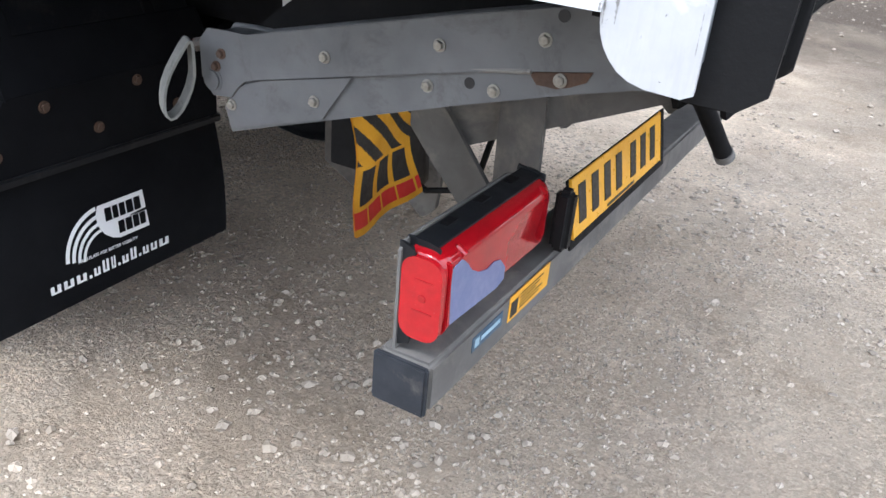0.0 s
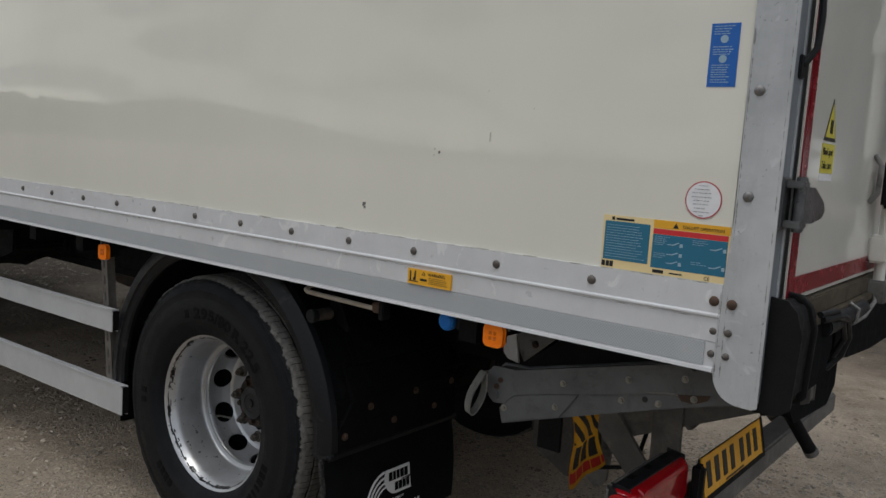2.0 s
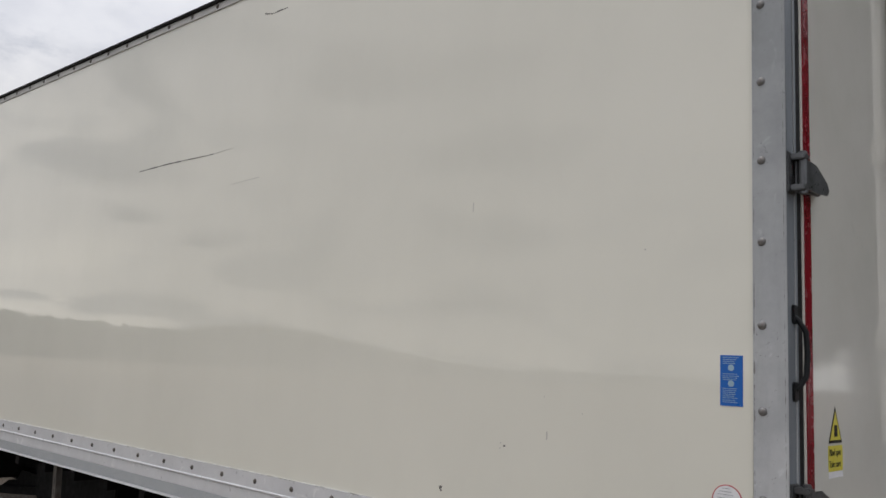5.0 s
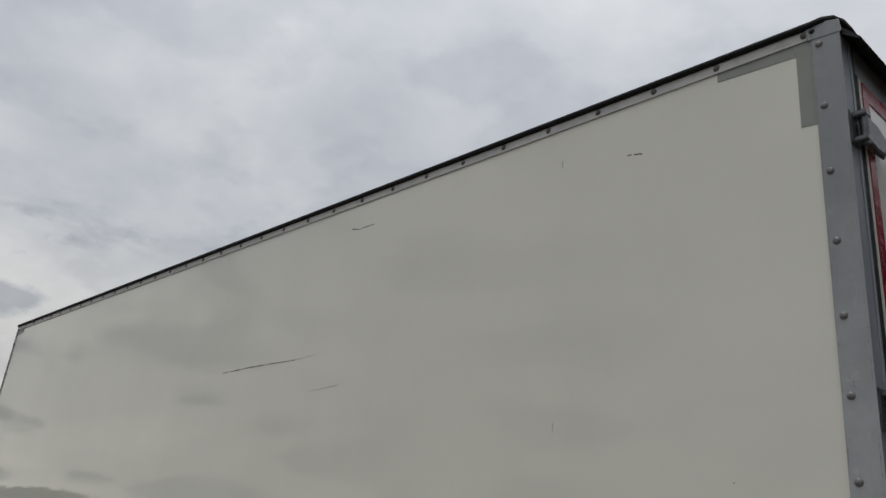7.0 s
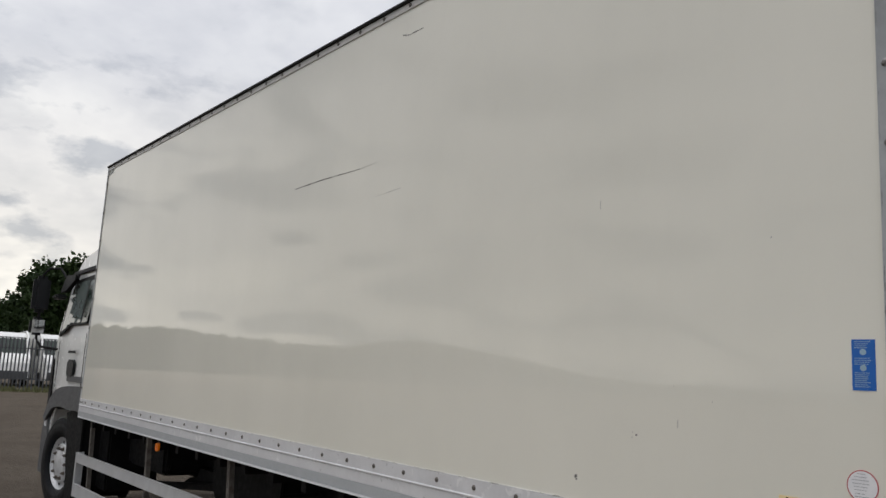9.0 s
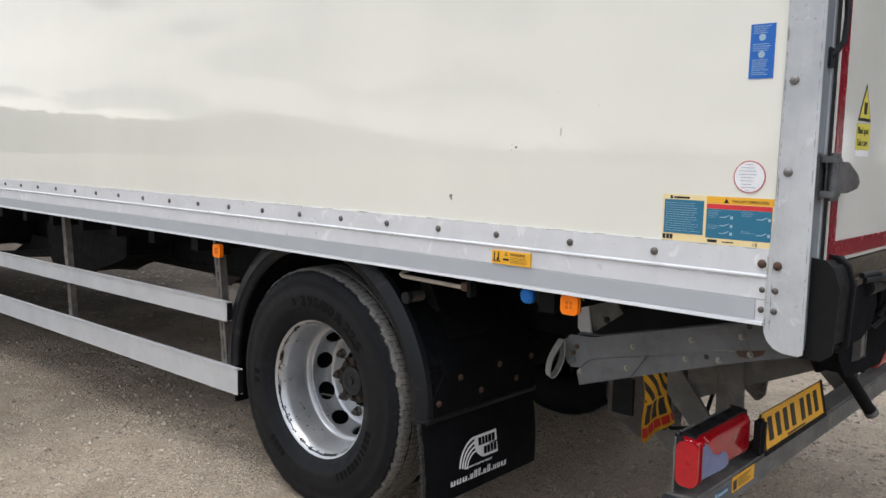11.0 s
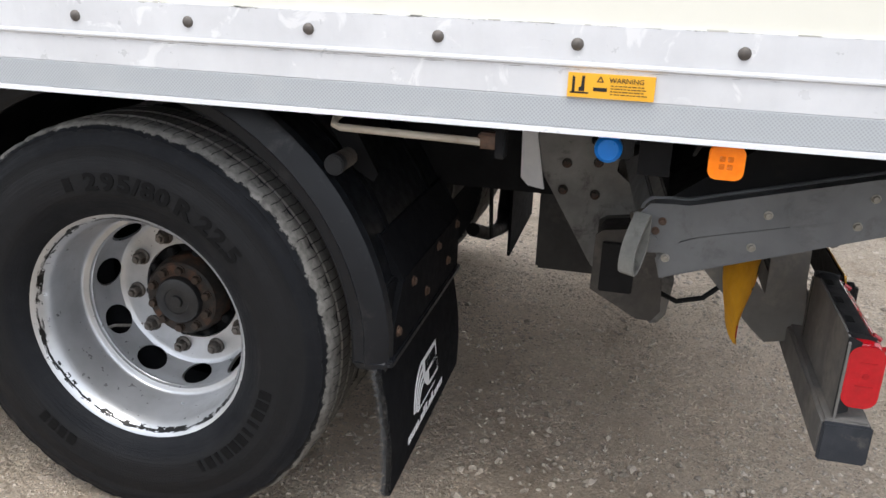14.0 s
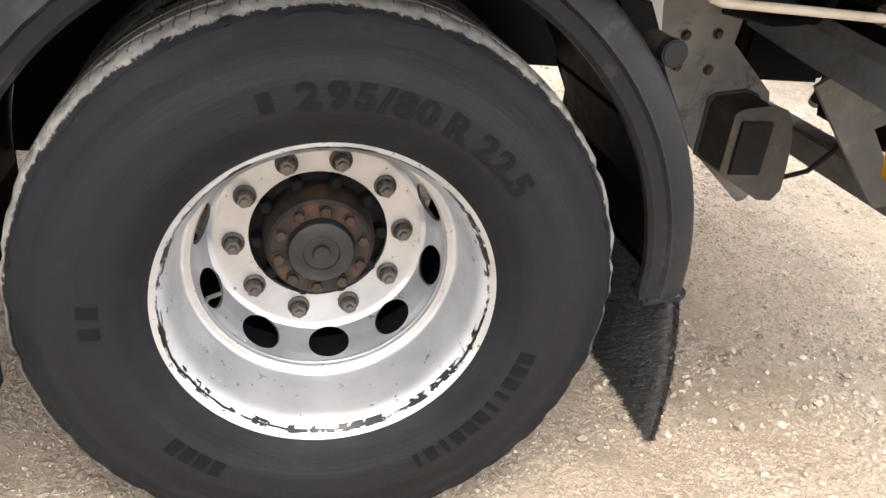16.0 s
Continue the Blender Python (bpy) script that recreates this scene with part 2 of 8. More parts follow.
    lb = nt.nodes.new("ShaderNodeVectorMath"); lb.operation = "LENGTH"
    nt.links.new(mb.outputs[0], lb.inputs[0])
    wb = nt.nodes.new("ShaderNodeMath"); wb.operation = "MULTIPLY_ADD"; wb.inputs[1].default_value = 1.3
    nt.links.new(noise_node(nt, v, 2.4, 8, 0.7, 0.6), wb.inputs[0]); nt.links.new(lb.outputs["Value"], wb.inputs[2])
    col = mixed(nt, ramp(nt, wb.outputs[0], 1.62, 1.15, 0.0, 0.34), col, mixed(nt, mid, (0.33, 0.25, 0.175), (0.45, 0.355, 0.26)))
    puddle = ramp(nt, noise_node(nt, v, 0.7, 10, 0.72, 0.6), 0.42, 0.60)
    col = mixed(nt, dark_ground, col, mixed(nt, puddle, mixed(nt, mid, (0.042, 0.034, 0.026), (0.080, 0.066, 0.051)), mixed(nt, mid, (0.085, 0.069, 0.053), (0.150, 0.125, 0.097))))
    fine = noise_node(nt, v, 330.0, 4, 0.75)
    grit = noise_node(nt, v, 120.0, 5, 0.75)
    col = mixed(nt, ramp(nt, grit, 0.52, 0.64, 0.0, 0.45), col, (0.66, 0.56, 0.44))
    col = mixed(nt, ramp(nt, grit, 0.48, 0.36, 0.0, 0.34), col, (0.30, 0.24, 0.18))
    col = mixed(nt, ramp(nt, fine, 0.46, 0.30, 0.0, 0.34), col, (0.23, 0.19, 0.148))
    col = mixed(nt, ramp(nt, dark_ground, 0, 1, 0, 0.45), col, (0.105, 0.085, 0.066))
    cells = []
    for sc, amount in ((62.0, 0.6), (150.0, 0.6)):
        vo = nt.nodes.new("ShaderNodeTexVoronoi")
        vo.inputs["Scale"].default_value, vo.inputs["Randomness"].default_value = sc, 1.0
        warp = nt.nodes.new("ShaderNodeMixRGB"); warp.inputs[0].default_value = 0.012
        nt.links.new(v, warp.inputs[1])
        nn = nt.nodes.new("ShaderNodeTexNoise"); nn.inputs["Scale"].default_value = 60.0
        nt.links.new(v, nn.inputs["Vector"]); nt.links.new(nn.outputs["Color"], warp.inputs[2])
        nt.links.new(warp.outputs[0], vo.inputs["Vector"])
        bw = nt.nodes.new("ShaderNodeRGBToBW"); nt.links.new(vo.outputs["Color"], bw.inputs[0])
        where = ramp(nt, noise_node(nt, v, 2.6 if sc < 100 else 4.5, 8, 0.7), 0.40, 0.60, 0.15, amount)
        gap = ramp(nt, vo.outputs["Distance"], 0.62, 0.30)
        tone = nt.nodes.new("ShaderNodeMath"); tone.operation = "MULTIPLY"
        nt.links.new(ramp(nt, bw.outputs[0], 0.2, 0.8, 0.82, 1.34), tone.inputs[0])
        nt.links.new(ramp(nt, gap, 0, 1, 0.84, 1.04), tone.inputs[1])
        grade = nt.nodes.new("ShaderNodeMixRGB"); grade.blend_type = "MULTIPLY"
        nt.links.new(where, grade.inputs[0]); nt.links.new(col, grade.inputs[1]); nt.links.new(tone.outputs[0], grade.inputs[2])
        col = grade.outputs[0]
        lift = nt.nodes.new("ShaderNodeMath"); lift.operation = "MULTIPLY"
        nt.links.new(gap, lift.inputs[0]); nt.links.new(where, lift.inputs[1])
        cells.append(lift.outputs[0])
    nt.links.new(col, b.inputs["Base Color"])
    b.inputs["Roughness"].default_value = 0.95
    b.inputs["Specular IOR Level"].default_value = 0.15
    h = nt.nodes.new("ShaderNodeMath"); h.operation = "MULTIPLY_ADD"; h.inputs[1].default_value = 0.8
    nt.links.new(grit, h.inputs[0])
    nt.links.new(mid, h.inputs[2])
    h3 = nt.nodes.new("ShaderNodeMath"); h3.operation = "MULTIPLY_ADD"; h3.inputs[1].default_value = 0.45
    nt.links.new(fine, h3.inputs[0])
    nt.links.new(h.outputs[0], h3.inputs[2])
    bp = nt.nodes.new("ShaderNodeBump")
    bp.inputs["Strength"].default_value, bp.inputs["Distance"].default_value = 1.0, 0.026
    h4 = nt.nodes.new("ShaderNodeMath"); h4.operation = "MULTIPLY_ADD"; h4.inputs[1].default_value = 0.7
    nt.links.new(cells[0], h4.inputs[0]); nt.links.new(h3.outputs[0], h4.inputs[2])
    h5 = nt.nodes.new("ShaderNodeMath"); h5.operation = "MULTIPLY_ADD"; h5.inputs[1].default_value = 0.35
    nt.links.new(cells[1], h5.inputs[0]); nt.links.new(h4.outputs[0], h5.inputs[2])
    nt.links.new(h5.outputs[0], bp.inputs["Height"])
    nt.links.new(bp.outputs[0], b.inputs["Normal"])
    return m


def stone_material():
    m, nt, b = material("loose_stone")
    geo = nt.nodes.new("ShaderNodeNewGeometry")
    co = nt.nodes.new("ShaderNodeTexCoord")
    col = mixed(nt, ramp(nt, geo.outputs["Random Per Island"], 0, 1), (0.13, 0.115, 0.098), (0.29, 0.26, 0.222))
    col = mixed(nt, ramp(nt, noise_node(nt, co.outputs["Object"], 2.2, 6), 0.4, 0.65, 0, 0.55), col, (0.27, 0.215, 0.158))
    sx = nt.nodes.new("ShaderNodeSeparateXYZ")
    nt.links.new(co.outputs["Object"], sx.inputs[0])
    drift = nt.nodes.new("ShaderNodeMath"); drift.operation = "MULTIPLY_ADD"; drift.inputs[1].default_value = 2.2
    nt.links.new(noise_node(nt, co.outputs["Object"], 1.6, 7, 0.6), drift.inputs[0]); nt.links.new(sx.outputs["X"], drift.inputs[2])
    warm = mixed(nt, ramp(nt, geo.outputs["Random Per Island"], 0, 1), (0.20, 0.165, 0.125), (0.45, 0.38, 0.30))
    col = mixed(nt, ramp(nt, drift.outputs[0], 1.9, 0.0, 0, 0.85), col, warm)
    # the stones lying ahead on the darker ground are browned and darkened with it
    browned = mixed(nt, ramp(nt, geo.outputs["Random Per Island"], 0, 1), (0.085, 0.068, 0.052), (0.27, 0.235, 0.19))
    col = mixed(nt, ramp(nt, drift.outputs[0], -2.0, -3.2, 0, 0.9), col, browned)
    nt.links.new(col, b.inputs["Base Color"])
    b.inputs["Roughness"].default_value = 0.9
    return m


def reflective_material():
    """Prismatic reflective tape: a fine lattice of pale cells."""
    m, nt, b = material("reflective_band")
    co = nt.nodes.new("ShaderNodeTexCoord")
    mp = nt.nodes.new("ShaderNodeMapping")
    mp.inputs["Rotation"].default_value = (0, radians(45), 0)
    nt.links.new(co.outputs["Object"], mp.inputs["Vector"])
    ck = nt.nodes.new("ShaderNodeTexVoronoi")
    ck.inputs["Scale"].default_value, ck.inputs["Randomness"].default_value = 190.0, 0.0
    nt.links.new(mp.outputs[0], ck.inputs["Vector"])
    col = mixed(nt, ramp(nt, ck.outputs["Distance"], 0.25, 0.6), (0.30, 0.318, 0.335), (0.42, 0.44, 0.455))
    col = mixed(nt, ramp(nt, noise_node(nt, co.outputs["Object"], 5, 8), 0.5, 0.75, 0, 0.5), col, (0.48, 0.49, 0.49))
    nt.links.new(col, b.inputs["Base Color"])
    b.inputs["Roughness"].default_value = 0.35
    return m


def tyre_material():
    """Black rubber, greyed by dust, scuffed pale in a ragged ring round the shoulder."""
    m, nt, b = material("tyre_rubber")
    co = nt.nodes.new("ShaderNodeTexCoord")
    v = co.outputs["Object"]
    col = mixed(nt, ramp(nt, noise_node(nt, v, 7, 7), 0.35, 0.7), (0.0056, 0.0064, 0.0082), (0.0092, 0.0100, 0.0118))
    sep = nt.nodes.new("ShaderNodeSeparateXYZ")
    nt.links.new(v, sep.inputs[0])
    xx = nt.nodes.new("ShaderNodeMath"); xx.operation = "MULTIPLY"
    nt.links.new(sep.outputs["X"], xx.inputs[0]); nt.links.new(sep.outputs["X"], xx.inputs[1])
    zz = nt.nodes.new("ShaderNodeMath"); zz.operation = "MULTIPLY_ADD"
    nt.links.new(sep.outputs["Z"], zz.inputs[0]); nt.links.new(sep.outputs["Z"], zz.inputs[1]); nt.links.new(xx.outputs[0], zz.inputs[2])
    rad = nt.nodes.new("ShaderNodeMath"); rad.operation = "SQRT"
    nt.links.new(zz.outputs[0], rad.inputs[0])
    # dust lies in the moulded band between bead and shoulder, the rest stays blue-black
    lo = ramp(nt, rad.outputs[0], 0.335, 0.352)
    hi = ramp(nt, rad.outputs[0], 0.470, 0.455)
    band = nt.nodes.new("ShaderNodeMath"); band.operation = "MULTIPLY"
    nt.links.new(lo, band.inputs[0]); nt.links.new(hi, band.inputs[1])
    col = mixed(nt, ramp(nt, band.outputs[0], 0, 1, 0, 0.75), col, (0.0108, 0.0109, 0.0115))
    dust = ramp(nt, noise_node(nt, v, 28, 9, 0.75), 0.55, 0.8, 0, 0.3)
    col = mixed(nt, dust, col, (0.026, 0.026, 0.026))
    rub = ramp(nt, noise_node(nt, v, 55, 10, 0.8, 1.5), 0.66, 0.70, 0, 0.6)
    col = mixed(nt, rub, col, (0.06, 0.057, 0.053))
    wob = nt.nodes.new("ShaderNodeMath"); wob.operation = "MULTIPLY_ADD"; wob.inputs[1].default_value = 0.035
    nt.links.new(noise_node(nt, v, 40, 8, 0.8), wob.inputs[0]); nt.links.new(rad.outputs[0], wob.inputs[2])
    edge = ramp(nt, wob.outputs[0], 0.5250, 0.5268)
    ay = nt.nodes.new("ShaderNodeMath"); ay.operation = "ABSOLUTE"
    nt.links.new(sep.outputs["Y"], ay.inputs[0])
    ayw = nt.nodes.new("ShaderNodeMath"); ayw.operation = "MULTIPLY_ADD"; ayw.inputs[1].default_value = 0.02
    nt.links.new(noise_node(nt, v, 45, 5, 0.7), ayw.inputs[0]); nt.links.new(ay.outputs[0], ayw.inputs[2])
    out_y = ramp(nt, ayw.outputs[0], 0.088, 0.093)
    tread = ramp(nt, rad.outputs[0], 0.516, 0.5185)
    ang = nt.nodes.new("ShaderNodeMath"); ang.operation = "ARCTAN2"
    nt.links.new(sep.outputs["Z"], ang.inputs[0]); nt.links.new(sep.outputs["X"], ang.inputs[1])
    zig = nt.nodes.new("ShaderNodeMath"); zig.operation = "PINGPONG"; zig.inputs[1].default_value = 0.025
    nt.links.new(sep.outputs["Y"], zig.inputs[0])
    an2 = nt.nodes.new("ShaderNodeMath"); an2.operation = "MULTIPLY_ADD"; an2.inputs[1].default_value = 21.0
    nt.links.new(ang.outputs[0], an2.inputs[0])
    zg = nt.nodes.new("ShaderNodeMath"); zg.operation = "MULTIPLY"; zg.inputs[1].default_value = 5.0
    nt.links.new(zig.outputs[0], zg.inputs[0]); nt.links.new(zg.outputs[0], an2.inputs[2])
    fr = nt.nodes.new("ShaderNodeMath"); fr.operation = "FRACT"
    nt.links.new(an2.outputs[0], fr.inputs[0])
    sipe = nt.nodes.new("ShaderNodeMath"); sipe.operation = "LESS_THAN"; sipe.inputs[1].default_value = 0.11
    nt.links.new(fr.outputs[0], sipe.inputs[0])
    trc = mixed(nt, ramp(nt, noise_node(nt, v, 50, 6), 0.35, 0.7), (0.165, 0.157, 0.142), (0.095, 0.090, 0.083))
    trc = mixed(nt, sipe.outputs[0], trc, (0.02, 0.02, 0.02))
    col = mixed(nt, tread, col, trc)
    scuff = nt.nodes.new("ShaderNodeMath"); scuff.operation = "MULTIPLY"
    nt.links.new(edge, scuff.inputs[0]); nt.links.new(out_y, scuff.inputs[1])
    scuff = scuff.outputs[0]
    worn = mixed(nt, ramp(nt, noise_node(nt, v, 60, 6), 0.3, 0.7), (0.225, 0.216, 0.198), (0.10, 0.096, 0.088))
    col = mixed(nt, scuff, col, worn)
    dash = nt.nodes.new("ShaderNodeMath"); dash.operation = "MULTIPLY"
    nt.links.new(sipe.outputs[0], dash.inputs[0]); nt.links.new(tread, dash.inputs[1])
    col = mixed(nt, dash.outputs[0], col, (0.03, 0.029, 0.027))
    rk = nt.nodes.new("ShaderNodeMath"); rk.operation = "MULTIPLY"; rk.inputs[1].default_value = 170.0
    nt.links.new(rad.outputs[0], rk.inputs[0])
    ak = nt.nodes.new("ShaderNodeMath"); ak.operation = "MULTIPLY"; ak.inputs[1].default_value = 4.0
    nt.links.new(ang.outputs[0], ak.inputs[0])
    rings = nt.nodes.new("ShaderNodeCombineXYZ")
    nt.links.new(rk.outputs[0], rings.inputs["X"]); nt.links.new(ak.outputs[0], rings.inputs["Y"])
    scratch = nt.nodes.new("ShaderNodeMath"); scratch.operation = "MULTIPLY"
    nt.links.new(ramp(nt, noise_node(nt, rings.outputs[0], 1.3, 4, 0.6), 0.66, 0.72), scratch.inputs[0])
    nt.links.new(ramp(nt, noise_node(nt, v, 9, 5, 0.7), 0.50, 0.60, 0, 0.7), scratch.inputs[1])
    col = mixed(nt, scratch.outputs[0], col, (0.030, 0.030, 0.031))
    nt.links.new(col, b.inputs["Base Color"])
    nt.links.new(ramp(nt, noise_node(nt, v, 18, 6), 0.3, 0.7, 0.50, 0.68), b.inputs["Roughness"])
    b.inputs["Specular IOR Level"].default_value = 0.13
    bp = nt.nodes.new("ShaderNodeBump")
    bp.inputs["Strength"].default_value, bp.inputs["Distance"].default_value = 0.55, 0.003
    rub_h = nt.nodes.new("ShaderNodeMath"); rub_h.operation = "MULTIPLY_ADD"; rub_h.inputs[1].default_value = 0.6
    nt.links.new(noise_node(nt, v, 150, 6, 0.7), rub_h.inputs[0]); nt.links.new(noise_node(nt, rings.outputs[0], 1.0, 5, 0.6), rub_h.inputs[2])
    nt.links.new(rub_h.outputs[0], bp.inputs["Height"])
    nt.links.new(bp.outputs[0], b.inputs["Normal"])
    return m


def rim_material():
    """Silver wheel paint, chipped black near the flange."""
    m, nt, b = material("rim_paint")
    co = nt.nodes.new("ShaderNodeTexCoord")
    v = co.outputs["Object"]
    sep = nt.nodes.new("ShaderNodeSeparateXYZ")
    nt.links.new(v, sep.inputs[0])
    col = mixed(nt, ramp(nt, noise_node(nt, v, 9, 7), 0.35, 0.7), (0.50, 0.51, 0.525), (0.385, 0.395, 0.405))
    grime = ramp(nt, noise_node(nt, v, 22, 9, 0.75), 0.58, 0.75, 0, 0.55)
    col = mixed(nt, grime, col, (0.36, 0.34, 0.32))
    y = nt.nodes.new("ShaderNodeMath"); y.operation = "MULTIPLY_ADD"; y.inputs[1].default_value = 0.012
    nt.links.new(noise_node(nt, v, 14, 5, 0.6), y.inputs[0]); nt.links.new(sep.outputs["Y"], y.inputs[2])
    ring = nt.nodes.new("ShaderNodeMath"); ring.operation = "COMPARE"
    ring.inputs[1].default_value, ring.inputs[2].default_value = -0.0915, 0.0072
    nt.links.new(y.outputs[0], ring.inputs[0])
    flake = nt.nodes.new("ShaderNodeMath"); flake.operation = "MULTIPLY"
    nt.links.new(ramp(nt, noise_node(nt, v, 34, 4, 0.6), 0.485, 0.495), flake.inputs[0])
    nt.links.new(ramp(nt, noise_node(nt, v, 6, 4, 0.6), 0.47, 0.50), flake.inputs[1])
    cut = nt.nodes.new("ShaderNodeMath"); cut.operation = "MULTIPLY"
    nt.links.new(ring.outputs[0], cut.inputs[0])
    nt.links.new(flake.outputs[0], cut.inputs[1])
    line = nt.nodes.new("ShaderNodeMath"); line.operation = "COMPARE"
    line.inputs[1].default_value, line.inputs[2].default_value = -0.0940, 0.0020
    nt.links.new(y.outputs[0], line.inputs[0])
    worn = nt.nodes.new("ShaderNodeMath"); worn.operation = "MULTIPLY"
    nt.links.new(line.outputs[0], worn.inputs[0])
    nt.links.new(ramp(nt, noise_node(nt, v, 12, 5, 0.7), 0.40, 0.46), worn.inputs[1])
    col = mixed(nt, worn.outputs[0], col, (0.008, 0.008, 0.008))
    col = mixed(nt, cut.outputs[0], col, (0.008, 0.008, 0.008))
    spots = ramp(nt, noise_node(nt, v, 75, 4, 0.6), 0.70, 0.73)
    col = mixed(nt, spots, col, (0.12, 0.11, 0.10))
    nt.links.new(col, b.inputs["Base Color"])
    b.inputs["Metallic"].default_value = 0.72
    nt.links.new(ramp(nt, noise_node(nt, v, 40, 5), 0.3, 0.7, 0.26, 0.42), b.inputs["Roughness"])
    return m


def panel_material():
    m, nt, b = material("box_panel_paint")
    co = nt.nodes.new("ShaderNodeTexCoord")
    mp = nt.nodes.new("ShaderNodeMapping")
    mp.inputs["Scale"].default_value = (1, 1, 0.6)
    nt.links.new(co.outputs["Object"], mp.inputs["Vector"])
    v = mp.outputs[0]
    col = mixed(nt, ramp(nt, noise_node(nt, v, 0.9, 5), 0.35, 0.68), (0.735, 0.72, 0.64), (0.69, 0.677, 0.60))
    col = mixed(nt, ramp(nt, noise_node(nt, v, 5.0, 8, 0.75), 0.55, 0.8, 0, 0.3), col, (0.66, 0.64, 0.57))
    nt.links.new(col, b.inputs["Base Color"])
    nt.links.new(ramp(nt, noise_node(nt, v, 3.5, 6), 0.3, 0.7, 0.004, 0.018), b.inputs["Roughness"])
    b.inputs["IOR"].default_value = 1.52
    bp = nt.nodes.new("ShaderNodeBump")
    bp.inputs["Strength"].default_value, bp.inputs["Distance"].default_value = 0.018, 0.01
    nt.links.new(noise_node(nt, v, 1.6, 1), bp.inputs["Height"])
    nt.links.new(bp.outputs[0], b.inputs["Normal"])
    return m


def wear_material(name, base, second, joints, rough, metal, scuff, upper_tone=None):
    """Painted or galvanised metal: streaks, rubbed dark scuffs, and ragged grime along its joints (axis, place, half width)."""
    m, nt, b = material(name)
    co = nt.nodes.new("ShaderNodeTexCoord")
    v = co.outputs["Object"]
    col = mixed(nt, ramp(nt, noise_node(nt, v, 5.0, 7, 0.65), 0.35, 0.68), base, second)
    mp = nt.nodes.new("ShaderNodeMapping")
    mp.inputs["Scale"].default_value = (9.0, 9.0, 1.3)
    nt.links.new(v, mp.inputs["Vector"])
    streak = ramp(nt, noise_node(nt, mp.outputs[0], 2.2, 7, 0.7), 0.50, 0.72, 0.0, scuff * 0.7)
    col = mixed(nt, streak, col, tuple(c * 0.66 for c in base))
    pale = ramp(nt, noise_node(nt, v, 11.0, 6, 0.6, 1.2), 0.60, 0.66, 0.0, 0.45)
    col = mixed(nt, pale, col, tuple(min(0.85, c * 1.3) for c in base))
    rub = ramp(nt, noise_node(nt, v, 21.0, 8, 0.78, 2.2), 0.625, 0.655, 0.0, scuff)
    col = mixed(nt, rub, col, (0.10, 0.098, 0.092))
    sep = nt.nodes.new("ShaderNodeSeparateXYZ")
    nt.links.new(v, sep.inputs[0])
    for axis, place, half in joints:
        d = nt.nodes.new("ShaderNodeMath"); d.operation = "SUBTRACT"; d.inputs[1].default_value = place
        nt.links.new(sep.outputs[axis], d.inputs[0])
        ab = nt.nodes.new("ShaderNodeMath"); ab.operation = "ABSOLUTE"
        nt.links.new(d.outputs[0], ab.inputs[0])
        wob = nt.nodes.new("ShaderNodeMath"); wob.operation = "MULTIPLY_ADD"; wob.inputs[1].default_value = half * 5.0
        nt.links.new(noise_node(nt, v, 17.0, 8, 0.75), wob.inputs[0]); nt.links.new(ab.outputs[0], wob.inputs[2])
        line = ramp(nt, wob.outputs[0], half * 2.75, half * 2.35, 0.0, 0.8)
        col = mixed(nt, line, col, (0.13, 0.122, 0.108))
    if upper_tone:
        # duller, darker tone from one height upwards, with a ragged border
        z0, z1, tone, most = upper_tone
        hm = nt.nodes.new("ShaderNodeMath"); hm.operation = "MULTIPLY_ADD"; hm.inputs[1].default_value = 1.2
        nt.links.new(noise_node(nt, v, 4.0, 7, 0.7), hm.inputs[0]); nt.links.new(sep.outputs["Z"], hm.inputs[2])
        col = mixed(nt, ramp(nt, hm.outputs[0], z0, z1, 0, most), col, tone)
    nt.links.new(col, b.inputs["Base Color"])
    b.inputs["Metallic"].default_value = metal
    nt.links.new(ramp(nt, noise_node(nt, v, 26, 6), 0.3, 0.7, rough - 0.1, rough + 0.12), b.inputs["Roughness"])
    bp = nt.nodes.new("ShaderNodeBump")
    bp.inputs["Strength"].default_value, bp.inputs["Distance"].default_value = 0.22, 0.004
    nt.links.new(noise_node(nt, v, 14.0, 4, 0.5), bp.inputs["Height"])
    nt.links.new(bp.outputs[0], b.inputs["Normal"])
    return m

M_GROUND, M_STONE, M_REFLECT = ground_material(), stone_material(), reflective_material()
M_TYRE, M_RIM, M_PANEL = tyre_material(), rim_material(), panel_material()
M_RAIL = wear_material("white_rail", (0.66, 0.665, 0.68), (0.58, 0.585, 0.60), [("Z", 1.2905, 0.0042), ("Z", 1.2125, 0.0014), ("X", -0.036, 0.004)], 0.36, 0.12, 0.14)
M_GALV = surface("galvanised_steel", (0.57, 0.585, 0.60), (0.45, 0.465, 0.485), 6, 0.45, 0.3, 0.12, 160, dirt=(0.22, 0.22, 0.22), dirt_amount=(0.56, 0.76), dirt_scale=8, stretch=(1, 1, 0.45), upper_tone=(2.2, 3.6, (0.20, 0.21, 0.215), 0.85))
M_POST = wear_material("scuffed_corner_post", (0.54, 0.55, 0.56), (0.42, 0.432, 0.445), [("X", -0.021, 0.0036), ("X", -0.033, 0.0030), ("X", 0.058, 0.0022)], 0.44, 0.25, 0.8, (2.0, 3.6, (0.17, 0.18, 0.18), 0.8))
M_GREY = surface("lift_arm_grey", (0.13, 0.133, 0.136), (0.086, 0.088, 0.091), 5, 0.6, 0.15, 0.15, 180, dirt=(0.05, 0.046, 0.044), dirt_amount=(0.54, 0.78), dirt_scale=11)
